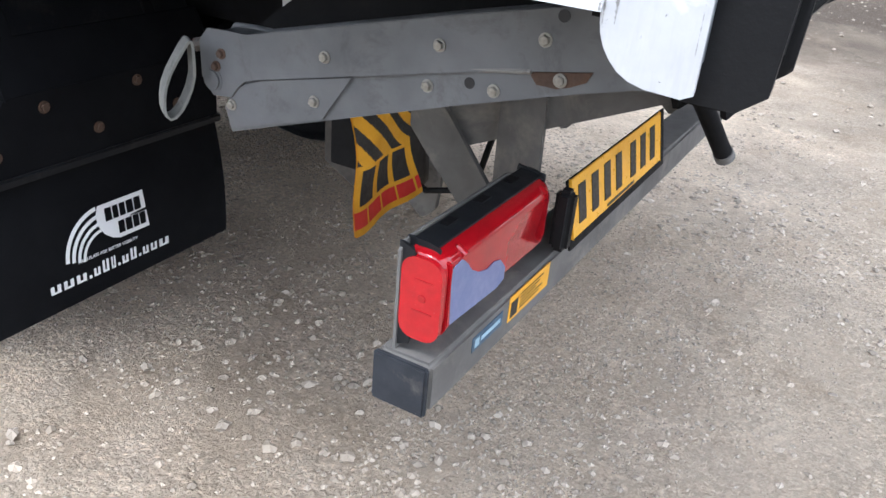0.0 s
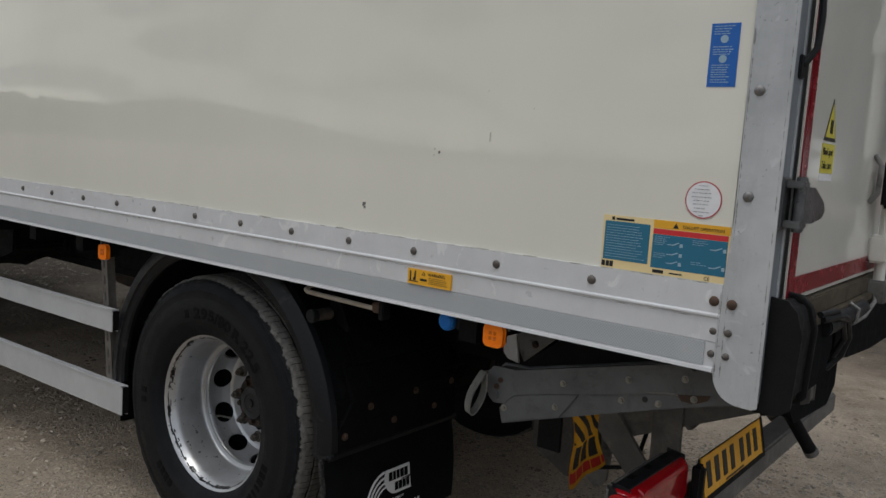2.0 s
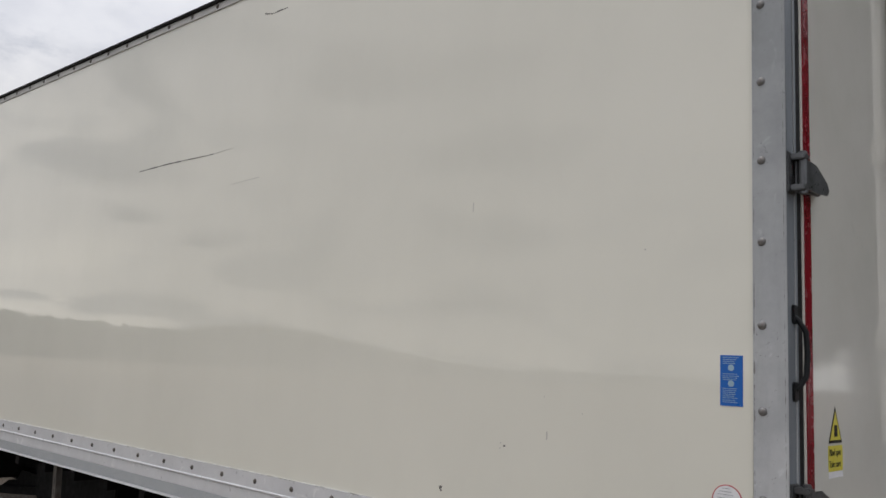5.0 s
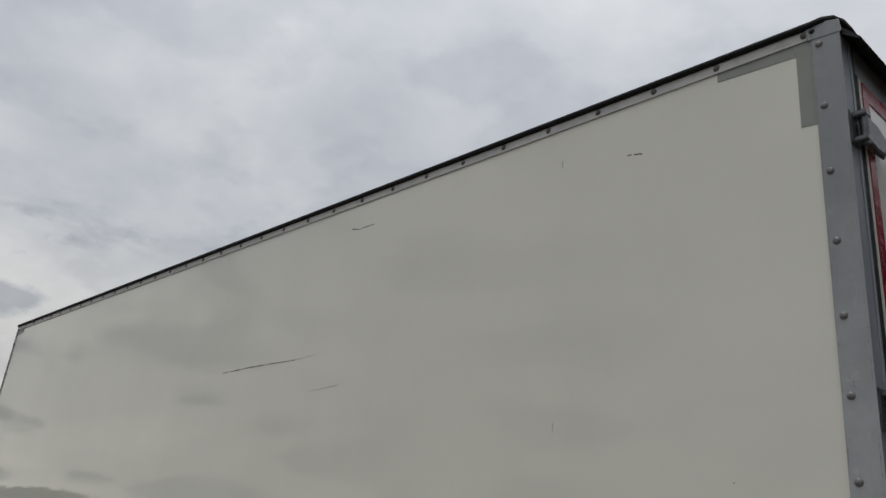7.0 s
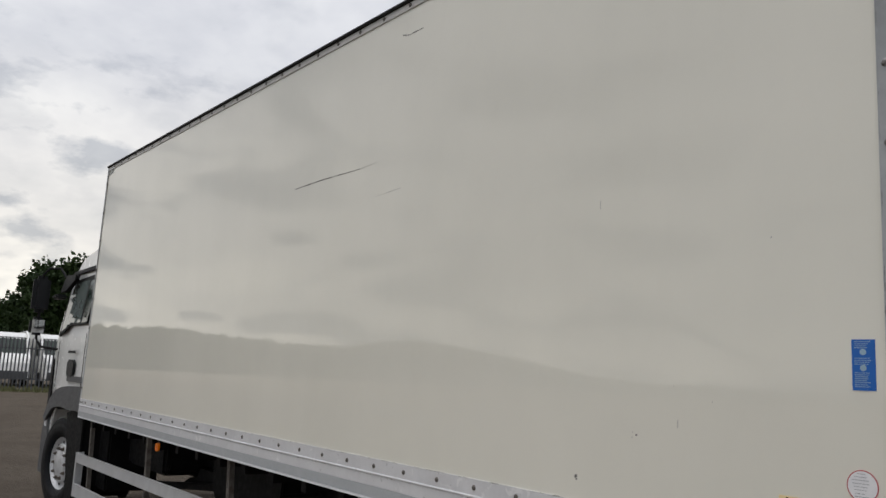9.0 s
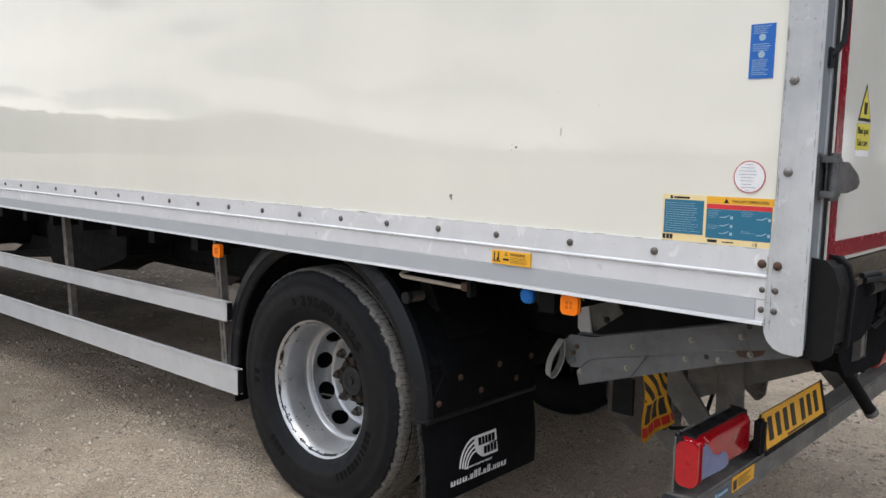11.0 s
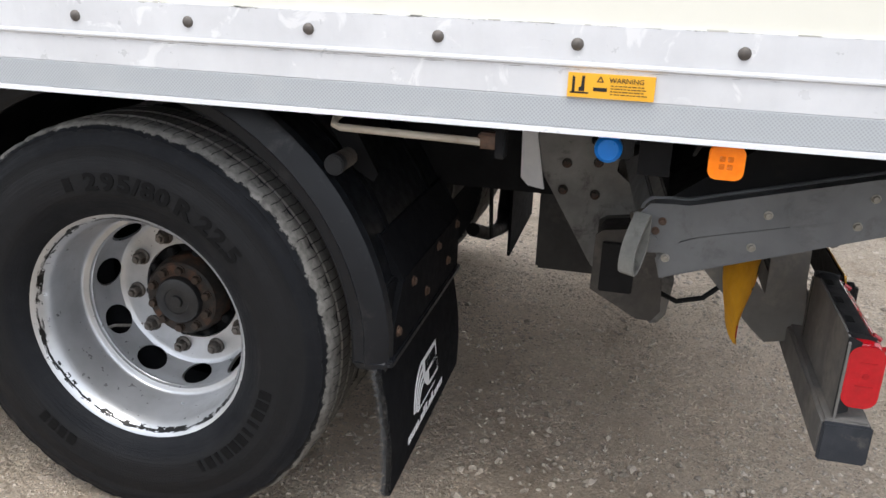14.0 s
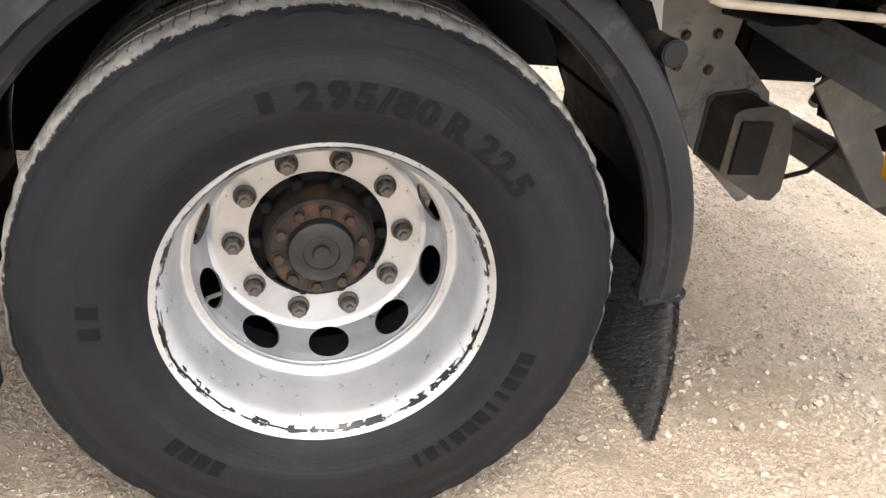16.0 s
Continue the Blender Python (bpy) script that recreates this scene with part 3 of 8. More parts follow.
M_DUSTY = surface("dusty_grey_steel", (0.145, 0.139, 0.13), (0.092, 0.088, 0.082), 6, 0.75, 0.05, 0.2, 160, dirt=(0.22, 0.198, 0.17), dirt_amount=(0.52, 0.78), dirt_scale=7, gloss=0.3)
M_PLATE = surface("pale_bracket_steel", (0.215, 0.21, 0.198), (0.12, 0.117, 0.11), 7, 0.6, 0.2, 0.15, 150, dirt=(0.035, 0.032, 0.03), dirt_amount=(0.53, 0.70), dirt_scale=10)
# post's rear face: its shade is put into a darker base colour
M_RETURN = surface("shaded_post_return", (0.215, 0.235, 0.255), (0.165, 0.182, 0.20), 5, 0.5, 0.2, 0.12, 150, dirt=(0.10, 0.105, 0.11), dirt_amount=(0.55, 0.78), dirt_scale=7, stretch=(1, 1, 0.4))
M_VALVE = surface("dusty_black_box", (0.010, 0.0095, 0.009), (0.022, 0.020, 0.018), 6, 0.6, 0.0, 0.2, 160, dirt=(0.05, 0.043, 0.036), dirt_amount=(0.50, 0.75), dirt_scale=5)
M_BLOCK = surface("grimy_block_steel", (0.058, 0.052, 0.045), (0.034, 0.031, 0.028), 9, 0.7, 0.1, 0.2, 150, dirt=(0.10, 0.088, 0.074), dirt_amount=(0.55, 0.75), dirt_scale=8)
M_STAY = surface("dusty_stay_steel", (0.16, 0.145, 0.128), (0.085, 0.077, 0.068), 9, 0.65, 0.1, 0.2, 160, dirt=(0.05, 0.036, 0.027), dirt_amount=(0.52, 0.72), dirt_scale=12)
M_BLACK = surface("black_chassis_paint", (0.0062, 0.0062, 0.0068), (0.0100, 0.0100, 0.0105), 5, 0.65, 0.0, 0.15, 150, dirt=(0.018, 0.016, 0.014), dirt_amount=(0.6, 0.85), dirt_scale=10, gloss=0.12)
M_GUARD = surface("black_moulded_plastic", (0.012, 0.013, 0.015), (0.008, 0.009, 0.010), 5, 0.45, 0.0, 0.25, 300, dirt=(0.04, 0.039, 0.037), dirt_amount=(0.6, 0.85), dirt_scale=14, gloss=0.3)
M_LIP = surface("grey_black_guard_plastic", (0.0070, 0.0080, 0.0102), (0.0052, 0.0060, 0.0075), 7, 0.40, 0.0, 0.2, 260, dirt=(0.045, 0.044, 0.043), dirt_amount=(0.55, 0.8), dirt_scale=11, gloss=0.3)
M_CAPGREY = surface("dusty_rubber_cap", (0.034, 0.037, 0.043), (0.021, 0.023, 0.027), 9, 0.8, 0.0, 0.3, 140, dirt=(0.11, 0.10, 0.088), dirt_amount=(0.52, 0.75), dirt_scale=12, gloss=0.2)
M_RUBBER = surface("black_rubber", (0.005, 0.005, 0.0055), (0.009, 0.009, 0.0095), 8, 0.6, 0.0, 0.3, 120, dirt=(0.022, 0.021, 0.02), dirt_amount=(0.58, 0.8), dirt_scale=16, gloss=0.2)
M_FLAP = surface("mudflap_rubber", (0.0052, 0.0055, 0.0065), (0.008, 0.0084, 0.0095), 6, 0.85, 0.0, 0.3, 260, gloss=0.06)
M_BRISTLE = surface("flap_bristles", (0.012, 0.012, 0.012), (0.045, 0.043, 0.041), 60, 0.5, 0.0, 0.4, 160, dirt=(0.26, 0.235, 0.20), dirt_amount=(0.58, 0.66), dirt_scale=90)
M_RUST = surface("rusty_bolt", (0.12, 0.068, 0.042), (0.075, 0.052, 0.04), 40, 0.8, 0.2, 0.5, 300, pieces=0.6)
M_RIVET = surface("weathered_rivet", (0.165, 0.148, 0.132), (0.11, 0.098, 0.09), 60, 0.55, 0.5, 0.3, 300, pieces=0.6)
M_RIVET2 = surface("grey_rivet", (0.30, 0.305, 0.31), (0.16, 0.14, 0.125), 70, 0.45, 0.6, 0.3, 300, pieces=0.7)
M_HUB = surface("hub_iron", (0.012, 0.011, 0.010), (0.030, 0.022, 0.016), 18, 0.6, 0.2, 0.4, 120, dirt=(0.075, 0.034, 0.018), dirt_amount=(0.50, 0.62), dirt_scale=16)
M_HUBCAP = surface("hub_cap_iron", (0.018, 0.0185, 0.02), (0.035, 0.035, 0.035), 25, 0.4, 0.4, 0.3, 160, dirt=(0.20, 0.085, 0.04), dirt_amount=(0.64, 0.70), dirt_scale=30)
M_HUBBOLT = surface("dark_hub_bolt", (0.035, 0.028, 0.023), (0.06, 0.038, 0.026), 40, 0.55, 0.4, 0.3, 260, pieces=0.5)
M_NUT = surface("dirty_nut_steel", (0.17, 0.155, 0.14), (0.10, 0.075, 0.055), 60, 0.55, 0.5, 0.3, 260, pieces=0.5)
M_ZINC = surface("zinc_bolt", (0.40, 0.39, 0.35), (0.22, 0.20, 0.17), 60, 0.45, 0.6, 0.2, 300, pieces=0.5)
M_ORANGE = surface("orange_marker_lens", (0.95, 0.24, 0.01), (0.85, 0.18, 0.005), 30, 0.18, 0, 0.0, coat=0.3)
M_ORANGE_D = surface("orange_lens_core", (0.62, 0.13, 0.005), None, 30, 0.25, 0, 0.0)
M_BLUE = surface("blue_cap_plastic", (0.01, 0.20, 0.70), (0.01, 0.17, 0.6), 20, 0.35, 0, 0.05)
M_RED = surface("red_lamp_lens", (0.36, 0.004, 0.009), (0.28, 0.004, 0.008), 12, 0.14, 0, 0.06, 60, coat=0.5, dirt=(0.10, 0.012, 0.012), dirt_amount=(0.6, 0.85), dirt_scale=9)
M_REDB = surface("red_lamp_reflector", (0.42, 0.006, 0.012), (0.34, 0.005, 0.010), 60, 0.18, 0, 0.2, 240, coat=0.4)
M_LILAC = surface("broken_lamp_inner", (0.13, 0.155, 0.28), (0.18, 0.20, 0.33), 14, 0.4, 0, 0.1, 60)
M_YELLOW = surface("yellow_plate", (0.76, 0.39, 0.02), (0.66, 0.33, 0.02), 9, 0.35, 0, 0.05, dirt=(0.36, 0.22, 0.05), dirt_amount=(0.56, 0.8), dirt_scale=12)
M_LEMON = surface("lemon_sticker", (0.66, 0.58, 0.06), (0.58, 0.51, 0.06), 10, 0.4, 0, 0.0)
M_STICKER = surface("orange_sticker", (0.80, 0.41, 0.025), (0.72, 0.37, 0.025), 10, 0.4, 0, 0.0)
M_FLAG = surface("flag_cloth_yellow", (0.72, 0.35, 0.012), (0.56, 0.26, 0.009), 14, 0.75, 0, 0.4, 500, dirt=(0.25, 0.15, 0.03), dirt_amount=(0.6, 0.8), dirt_scale=20)
M_FLAGBLK = surface("flag_cloth_black", (0.02, 0.017, 0.014), (0.035, 0.03, 0.025), 14, 0.8, 0, 0.4, 500)
M_FLAGRED = surface("flag_cloth_red", (0.62, 0.03, 0.02), (0.5, 0.02, 0.015), 14, 0.75, 0, 0.4, 500)
M_INK = surface("black_ink", (0.012, 0.012, 0.013), None, 20, 0.45, 0, 0.0)
M_WHITEINK = surface("white_print", (0.78, 0.79, 0.80), (0.70, 0.71, 0.72), 20, 0.5, 0, 0.0)
M_PALEINK = surface("pale_blue_print", (0.33, 0.48, 0.58), None, 20, 0.5, 0, 0.0)
M_STBLUE = surface("sticker_blue", (0.006, 0.105, 0.43), (0.008, 0.115, 0.44), 10, 0.35, 0, 0.0)
M_TEAL = surface("sticker_teal", (0.020, 0.142, 0.235), (0.024, 0.152, 0.245), 10, 0.4, 0, 0.0)
M_CREAM = surface("sticker_cream", (0.80, 0.65, 0.34), (0.74, 0.59, 0.30), 10, 0.4, 0, 0.0)
M_REDINK = surface("red_print", (0.62, 0.03, 0.035), (0.52, 0.03, 0.035), 10, 0.45, 0, 0.0)
M_DULLRED = surface("faded_red_print", (0.50, 0.10, 0.11), (0.42, 0.09, 0.10), 10, 0.45, 0, 0.0)
M_WHITEST = surface("white_sticker", (0.78, 0.78, 0.79), (0.70, 0.70, 0.72), 30, 0.4, 0, 0.0)
M_GREYINK = surface("grey_print", (0.34, 0.35, 0.37), None, 20, 0.5, 0, 0.0)
M_HINGE = surface("cast_hinge_grey", (0.15, 0.155, 0.16), (0.07, 0.072, 0.075), 14, 0.34, 0.55, 0.25, 140, dirt=(0.18, 0.175, 0.165), dirt_amount=(0.6, 0.75), dirt_scale=18)
M_LETTER = surface("moulded_lettering", (0.0070, 0.0070, 0.0073), None, 20, 0.7, 0, 0.0, gloss=0.08)
M_BARBLUE = surface("faded_blue_label", (0.03, 0.07, 0.12), (0.05, 0.085, 0.12), 20, 0.5, 0, 0.0)
M_TOPRAIL = surface("weathered_top_rail", (0.50, 0.49, 0.465), (0.40, 0.395, 0.38), 5, 0.5, 0.2, 0.1, 150, dirt=(0.25, 0.235, 0.21), dirt_amount=(0.58, 0.75), dirt_scale=8)
M_TAPE = surface("grey_repair_tape", (0.27, 0.28, 0.255), (0.235, 0.245, 0.225), 6, 0.5, 0, 0.15, 120)
M_REDTAPE = surface("red_marking_tape", (0.24, 0.010, 0.020), (0.15, 0.008, 0.016), 5, 0.22, 0, 0.1, 90, dirt=(0.48, 0.16, 0.14), dirt_amount=(0.64, 0.8), dirt_scale=9)
M_DOOR = surface("rear_door_paint", (0.66, 0.645, 0.59), (0.60, 0.585, 0.53), 2.2, 0.07, 0, 0.0, dirt=(0.50, 0.48, 0.43), dirt_amount=(0.62, 0.85), dirt_scale=4, rough_var=0.03, ior=1.52)
M_DOORFIT = surface("cream_door_fitting", (0.72, 0.70, 0.64), (0.62, 0.60, 0.54), 10, 0.4, 0, 0.1, dirt=(0.30, 0.22, 0.15), dirt_amount=(0.62, 0.8), dirt_scale=14)
M_SILL = surface("worn_rear_sill", (0.050, 0.040, 0.028), (0.095, 0.078, 0.052), 9, 0.6, 0.2, 0.3, 120, dirt=(0.05, 0.028, 0.016), dirt_amount=(0.52, 0.7), dirt_scale=8)
M_ALU = surface("side_guard_aluminium", (0.58, 0.59, 0.60), (0.50, 0.51, 0.52), 5, 0.4, 0.35, 0.08, 200, dirt=(0.40, 0.38, 0.34), dirt_amount=(0.62, 0.85), dirt_scale=7)
M_CABWHITE = surface("cab_white_paint", (0.80, 0.80, 0.78), (0.76, 0.76, 0.74), 3, 0.2, 0, 0.0, coat=0.4)
M_CABGREY = surface("cab_grey_plastic", (0.085, 0.088, 0.092), (0.065, 0.067, 0.071), 6, 0.5, 0, 0.2, 260, gloss=0.4)
M_ROD = surface("dusty_rod", (0.40, 0.36, 0.30), (0.31, 0.27, 0.215), 14, 0.6, 0.2, 0.2, 200, dirt=(0.20, 0.10, 0.05), dirt_amount=(0.6, 0.75), dirt_scale=18)
M_STRAP = surface("webbing_strap", (0.20, 0.20, 0.18), (0.13, 0.13, 0.12), 18, 0.85, 0, 0.8, 420, dirt=(0.07, 0.066, 0.06), dirt_amount=(0.52, 0.75), dirt_scale=25)
M_SCRATCH = surface("dark_scratch", (0.09, 0.085, 0.08), (0.22, 0.21, 0.19), 50, 0.7, 0, 0.0)
M_SCUFF = surface("grey_scuff", (0.42, 0.41, 0.375), (0.52, 0.505, 0.46), 50, 0.5, 0, 0.0)
M_BARK = surface("bark", (0.10, 0.08, 0.06), (0.06, 0.05, 0.04), 8, 0.9, 0, 0.6, 30)
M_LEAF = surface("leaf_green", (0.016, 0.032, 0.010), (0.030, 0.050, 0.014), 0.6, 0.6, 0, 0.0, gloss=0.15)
# far greenery: distance haze is put into these paled base colours
M_FARWOOD = surface("haze_paled_foliage", (0.20, 0.213, 0.165), (0.16, 0.173, 0.13), 0.05, 0.8, 0, 0.0, gloss=0.1)
M_HAZE = surface("haze_paled_hedge", (0.42, 0.435, 0.41), (0.36, 0.375, 0.345), 0.05, 0.9, 0, 0.0, gloss=0.05)
M_GRASS = surface("verge_grass", (0.13, 0.13, 0.055), (0.09, 0.105, 0.04), 2, 0.95, 0, 0.6, 12)
M_FENCE = surface("palisade_steel", (0.10, 0.105, 0.11), (0.07, 0.073, 0.078), 4, 0.55, 0.2, 0.1, 60)
M_LORRYRED = surface("lorry_red_paint", (0.45, 0.02, 0.025), (0.37, 0.018, 0.022), 3, 0.28, 0, 0.0, coat=0.4)
M_DARKGLASS = surface("dark_windscreen", (0.010, 0.022, 0.016), (0.016, 0.03, 0.022), 3, 0.06, 0, 0.0)


# ---------------------------------------------------------------- mesh helpers
def part(name, bm, mat, parent=None, label="", smooth=35.0, bevel=0.0, segments=2):
    """Links a bmesh, built in world metres, as one mesh object under its thing."""
    if bevel:
        bmesh.ops.remove_doubles(bm, verts=bm.verts, dist=1e-5)
        sharp = [e for e in bm.edges if len(e.link_faces) == 2 and e.calc_face_angle(0) > radians(28)]
        bmesh.ops.bevel(bm, geom=sharp, offset=bevel, segments=segments, affect="EDGES", clamp_overlap=True)
    bmesh.ops.recalc_face_normals(bm, faces=bm.faces)
    me = bpy.data.meshes.new(name)
    bm.to_mesh(me)
    bm.free()
    return put(name, me, mat, parent, label, smooth)


def put(name, me, mat, parent=None, label="", smooth=35.0, at=None):
    if mat and not me.materials:
        me.materials.append(mat)
    if smooth and len(me.polygons):
        me.polygons.foreach_set("use_smooth", [True] * len(me.polygons))
        me.set_sharp_from_angle(angle=radians(smooth))
    ob = new(name, me)
    if parent:
        ob.parent = parent
        ob.matrix_parent_inverse = base_of(parent).inverted()
    if at is not None:
        ob.matrix_basis = at
    if label:
        ob["label"] = label
    return ob


def base_of(ob):
    m = ob.matrix_basis.copy()
    if ob.parent:
        m = base_of(ob.parent) @ ob.matrix_parent_inverse @ m
    return m


def thing(name, at, label, category, group=""):
    ob = new(name)
    ob.empty_display_size = 0.2
    ob.matrix_basis = pose(*at) if not isinstance(at, Matrix) else at
    return tagged(ob, label, category, group)


def box(x0, x1, y0, y1, z0, z1, bm=None):
    bm = bm or bmesh.new()
    v = [bm.verts.new((x, y, z)) for x in (x0, x1) for y in (y0, y1) for z in (z0, z1)]
    for f in ((0, 1, 3, 2), (4, 6, 7, 5), (0, 4, 5, 1), (2, 3, 7, 6), (0, 2, 6, 4), (1, 5, 7, 3)):
        bm.faces.new([v[i] for i in f])
    return bm


def prism(pts, axis, lo, hi, bm=None):
    """A flat outline pushed along an axis. pts are (x,z) for y, (y,z) for x, (x,y) for z."""
    bm = bm or bmesh.new()
    def at(p, d):
        return {"x": (d, p[0], p[1]), "y": (p[0], d, p[1]), "z": (p[0], p[1], d)}[axis]
    a = [bm.verts.new(at(p, lo)) for p in pts]
    b = [bm.verts.new(at(p, hi)) for p in pts]
    n = len(pts)
    bm.faces.new(a)
    bm.faces.new(b[::-1])
    for i in range(n):
        bm.faces.new((a[i], a[(i + 1) % n], b[(i + 1) % n], b[i]))
    return bm


def lathe(profile, n=48, centre=(0, 0, 0), closed=False, bm=None):
    """Turns (radius, y) pairs round the y axis."""
    bm = bm or bmesh.new()
    rings = []
    for r, y in profile:
        rings.append([bm.verts.new((centre[0] + r * math.cos(2 * math.pi * k / n), centre[1] + y, centre[2] + r * math.sin(2 * math.pi * k / n)))
                      for k in range(n)] if r > 1e-6 else [bm.verts.new((centre[0], centre[1] + y, centre[2]))])
    pairs = list(zip(rings, rings[1:])) + ([(rings[-1], rings[0])] if closed else [])
    for a, b in pairs:
        for k in range(n):
            j = (k + 1) % n
            if len(a) == 1:
                bm.faces.new((a[0], b[k], b[j]))
            elif len(b) == 1:
                bm.faces.new((a[k], b[0], a[j]))
            else:
                bm.faces.new((a[k], b[k], b[j], a[j]))
    return bm


def tube(pts, radius, n=10, bm=None, caps=True):
    """A round bar along a line of points; radius may be a list."""
    bm = bm or bmesh.new()
    pts = [Vector(p) for p in pts]
    rad = radius if isinstance(radius, (list, tuple)) else [radius] * len(pts)
    rings, side = [], None
    for i, p in enumerate(pts):
        d = (pts[min(i + 1, len(pts) - 1)] - pts[max(i - 1, 0)]).normalized()
        if side is None:
            side = d.orthogonal().normalized()
        side = (side - d * side.dot(d)).normalized()
        other = d.cross(side)
        rings.append([bm.verts.new(p + rad[i] * (math.cos(2 * math.pi * k / n) * side + math.sin(2 * math.pi * k / n) * other)) for k in range(n)])
    for a, b in zip(rings, rings[1:]):
        for k in range(n):
            bm.faces.new((a[k], a[(k + 1) % n], b[(k + 1) % n], b[k]))
    if caps:
        bm.faces.new(rings[0][::-1])
        bm.faces.new(rings[-1])
    return bm


def ribbon(pts, across, thick, bm=None):
    """A strap: a strip of width 'across' (a vector) along points, with a thickness."""
    bm = bm or bmesh.new()
    pts = [Vector(p) for p in pts]
    w = Vector(across)
    rows = []
    for i, p in enumerate(pts):
        d = (pts[min(i + 1, len(pts) - 1)] - pts[max(i - 1, 0)]).normalized()
        nrm = d.cross(w).normalized() * thick / 2
        rows.append([bm.verts.new(q) for q in (p - w / 2 - nrm, p + w / 2 - nrm, p + w / 2 + nrm, p - w / 2 + nrm)])
    for a, b in zip(rows, rows[1:]):
        for k in range(4):
            bm.faces.new((a[k], a[(k + 1) % 4], b[(k + 1) % 4], b[k]))
    bm.faces.new(rows[0][::-1])
    bm.faces.new(rows[-1])
    return bm


def rounded(cx, cz, w, h, r, n=5):
    """Outline of a rectangle with rounded corners."""
    out = []
    for k, (sx, sz) in enumerate(((1, 1), (-1, 1), (-1, -1), (1, -1))):
        for i in range(n + 1):
            a = math.pi / 2 * (k + i / n)
            out.append((cx + sx * (w / 2 - r) + r * math.cos(a), cz + sz * (h / 2 - r) + r * math.sin(a)))
    return out


def mesh_of(bm, name, mat):
    bmesh.ops.recalc_face_normals(bm, faces=bm.faces)
    me = bpy.data.meshes.new(name)
    bm.to_mesh(me)
    bm.free()
    me.materials.append(mat)
    return me


def letters(body, size, depth=0.0004, align="LEFT", bold=0.0):
    """A mesh of words in the built-in font, in its own xy plane."""
    cu = bpy.data.curves.new("words", "FONT")
    cu.body, cu.size, cu.extrude, cu.align_x = body, size, depth, align
    cu.resolution_u, cu.offset = 3, bold
    ob = bpy.data.objects.new("words", cu)
    scene.collection.objects.link(ob)
    me = bpy.data.meshes.new_from_object(ob.evaluated_get(bpy.context.evaluated_depsgraph_get()))
    bpy.data.objects.remove(ob)
    bpy.data.curves.remove(cu)
    me.materials.clear()
    return me


def side_words(name, body, x, z, size, mat, parent, y=-0.004, stretch=1.0, align="LEFT"):
    """Words on the box's side, read from outside."""
    return put(name, letters(body, size, align=align), mat, parent, smooth=0,
               at=pose(x, y, z, 90, 0, 0) @ Matrix.Diagonal((stretch, 1, 1, 1)))


def dome(radius, height, n=14, rings=4, name="rivet", mat=None):
    """A rivet head that bulges towards -y."""
    prof = [(radius, 0.0)] + [(radius * math.cos(math.pi / 2 * k / rings), -height * math.sin(math.pi / 2 * k / rings)) for k in range(rings + 1)]
    prof[-1] = (0.0, -height)
    return mesh_of(lathe(prof, n), name, mat)


def hexhead(radius, height, name="bolt", mat=None, washer=1.45):
    """A hexagon bolt head on a washer, standing out towards -y."""
    bm = lathe([(0, 0), (radius * washer, 0), (radius * washer, -height * 0.25), (0, -height * 0.25)], 14)
    lathe([(radius, -height * 0.25), (radius, -height * 0.9), (radius * 0.85, -height), (0, -height)], 6, bm=bm)
    return mesh_of(bm, name, mat)


# ---------------------------------------------------------------- ground
def axis_steps(near, far, fine, grow):
    out, s, d = [], near, fine
    while s < far:
        d *= grow
        s += d
        out.append(s)
    return out


def ground():
    """One uneven sheet to the horizon, fine near the lorry and coarse far off."""
    core_x = list(np.arange(-4.0, 2.0, 0.06))
    core_y = list(np.arange(-3.0, 3.6, 0.06))
    xs = [-4.0 - v for v in reversed(axis_steps(0, 900, 0.07, 1.22))] + core_x + [1.94 + v for v in axis_steps(0, 900, 0.07, 1.22)]
    ys = [-3.0 - v for v in reversed(axis_steps(0, 900, 0.07, 1.22))] + core_y + [3.54 + v for v in axis_steps(0, 900, 0.07, 1.22)]
    verts = []
    for y in ys:
        for x in xs:
            fade = max(0.0, 1.0 - max(abs(x + 1) / 40, abs(y) / 40))
            h = 0.018 * noise.noise(Vector((x * 0.8, y * 0.8, 0))) + 0.007 * noise.noise(Vector((x * 4, y * 4, 3))) + 0.004 * noise.noise(Vector((x * 11, y * 11, 7)))
            verts.append((x, y, h * fade - 0.010))
    n = len(xs)
    faces = [(j * n + i, j * n + i + 1, (j + 1) * n + i + 1, (j + 1) * n + i) for j in range(len(ys) - 1) for i in range(n - 1)]
    me = bpy.data.meshes.new("ground")
    me.from_pydata(verts, [], faces)
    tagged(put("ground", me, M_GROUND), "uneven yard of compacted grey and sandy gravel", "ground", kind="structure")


def ground_height(x, y):
    fade = max(0.0, 1.0 - max(abs(x + 1) / 40, abs(y) / 40))
    return (0.018 * noise.noise(Vector((x * 0.8, y * 0.8, 0))) + 0.007 * noise.noise(Vector((x * 4, y * 4, 3))) + 0.004 * noise.noise(Vector((x * 11, y * 11, 7)))) * fade - 0.010


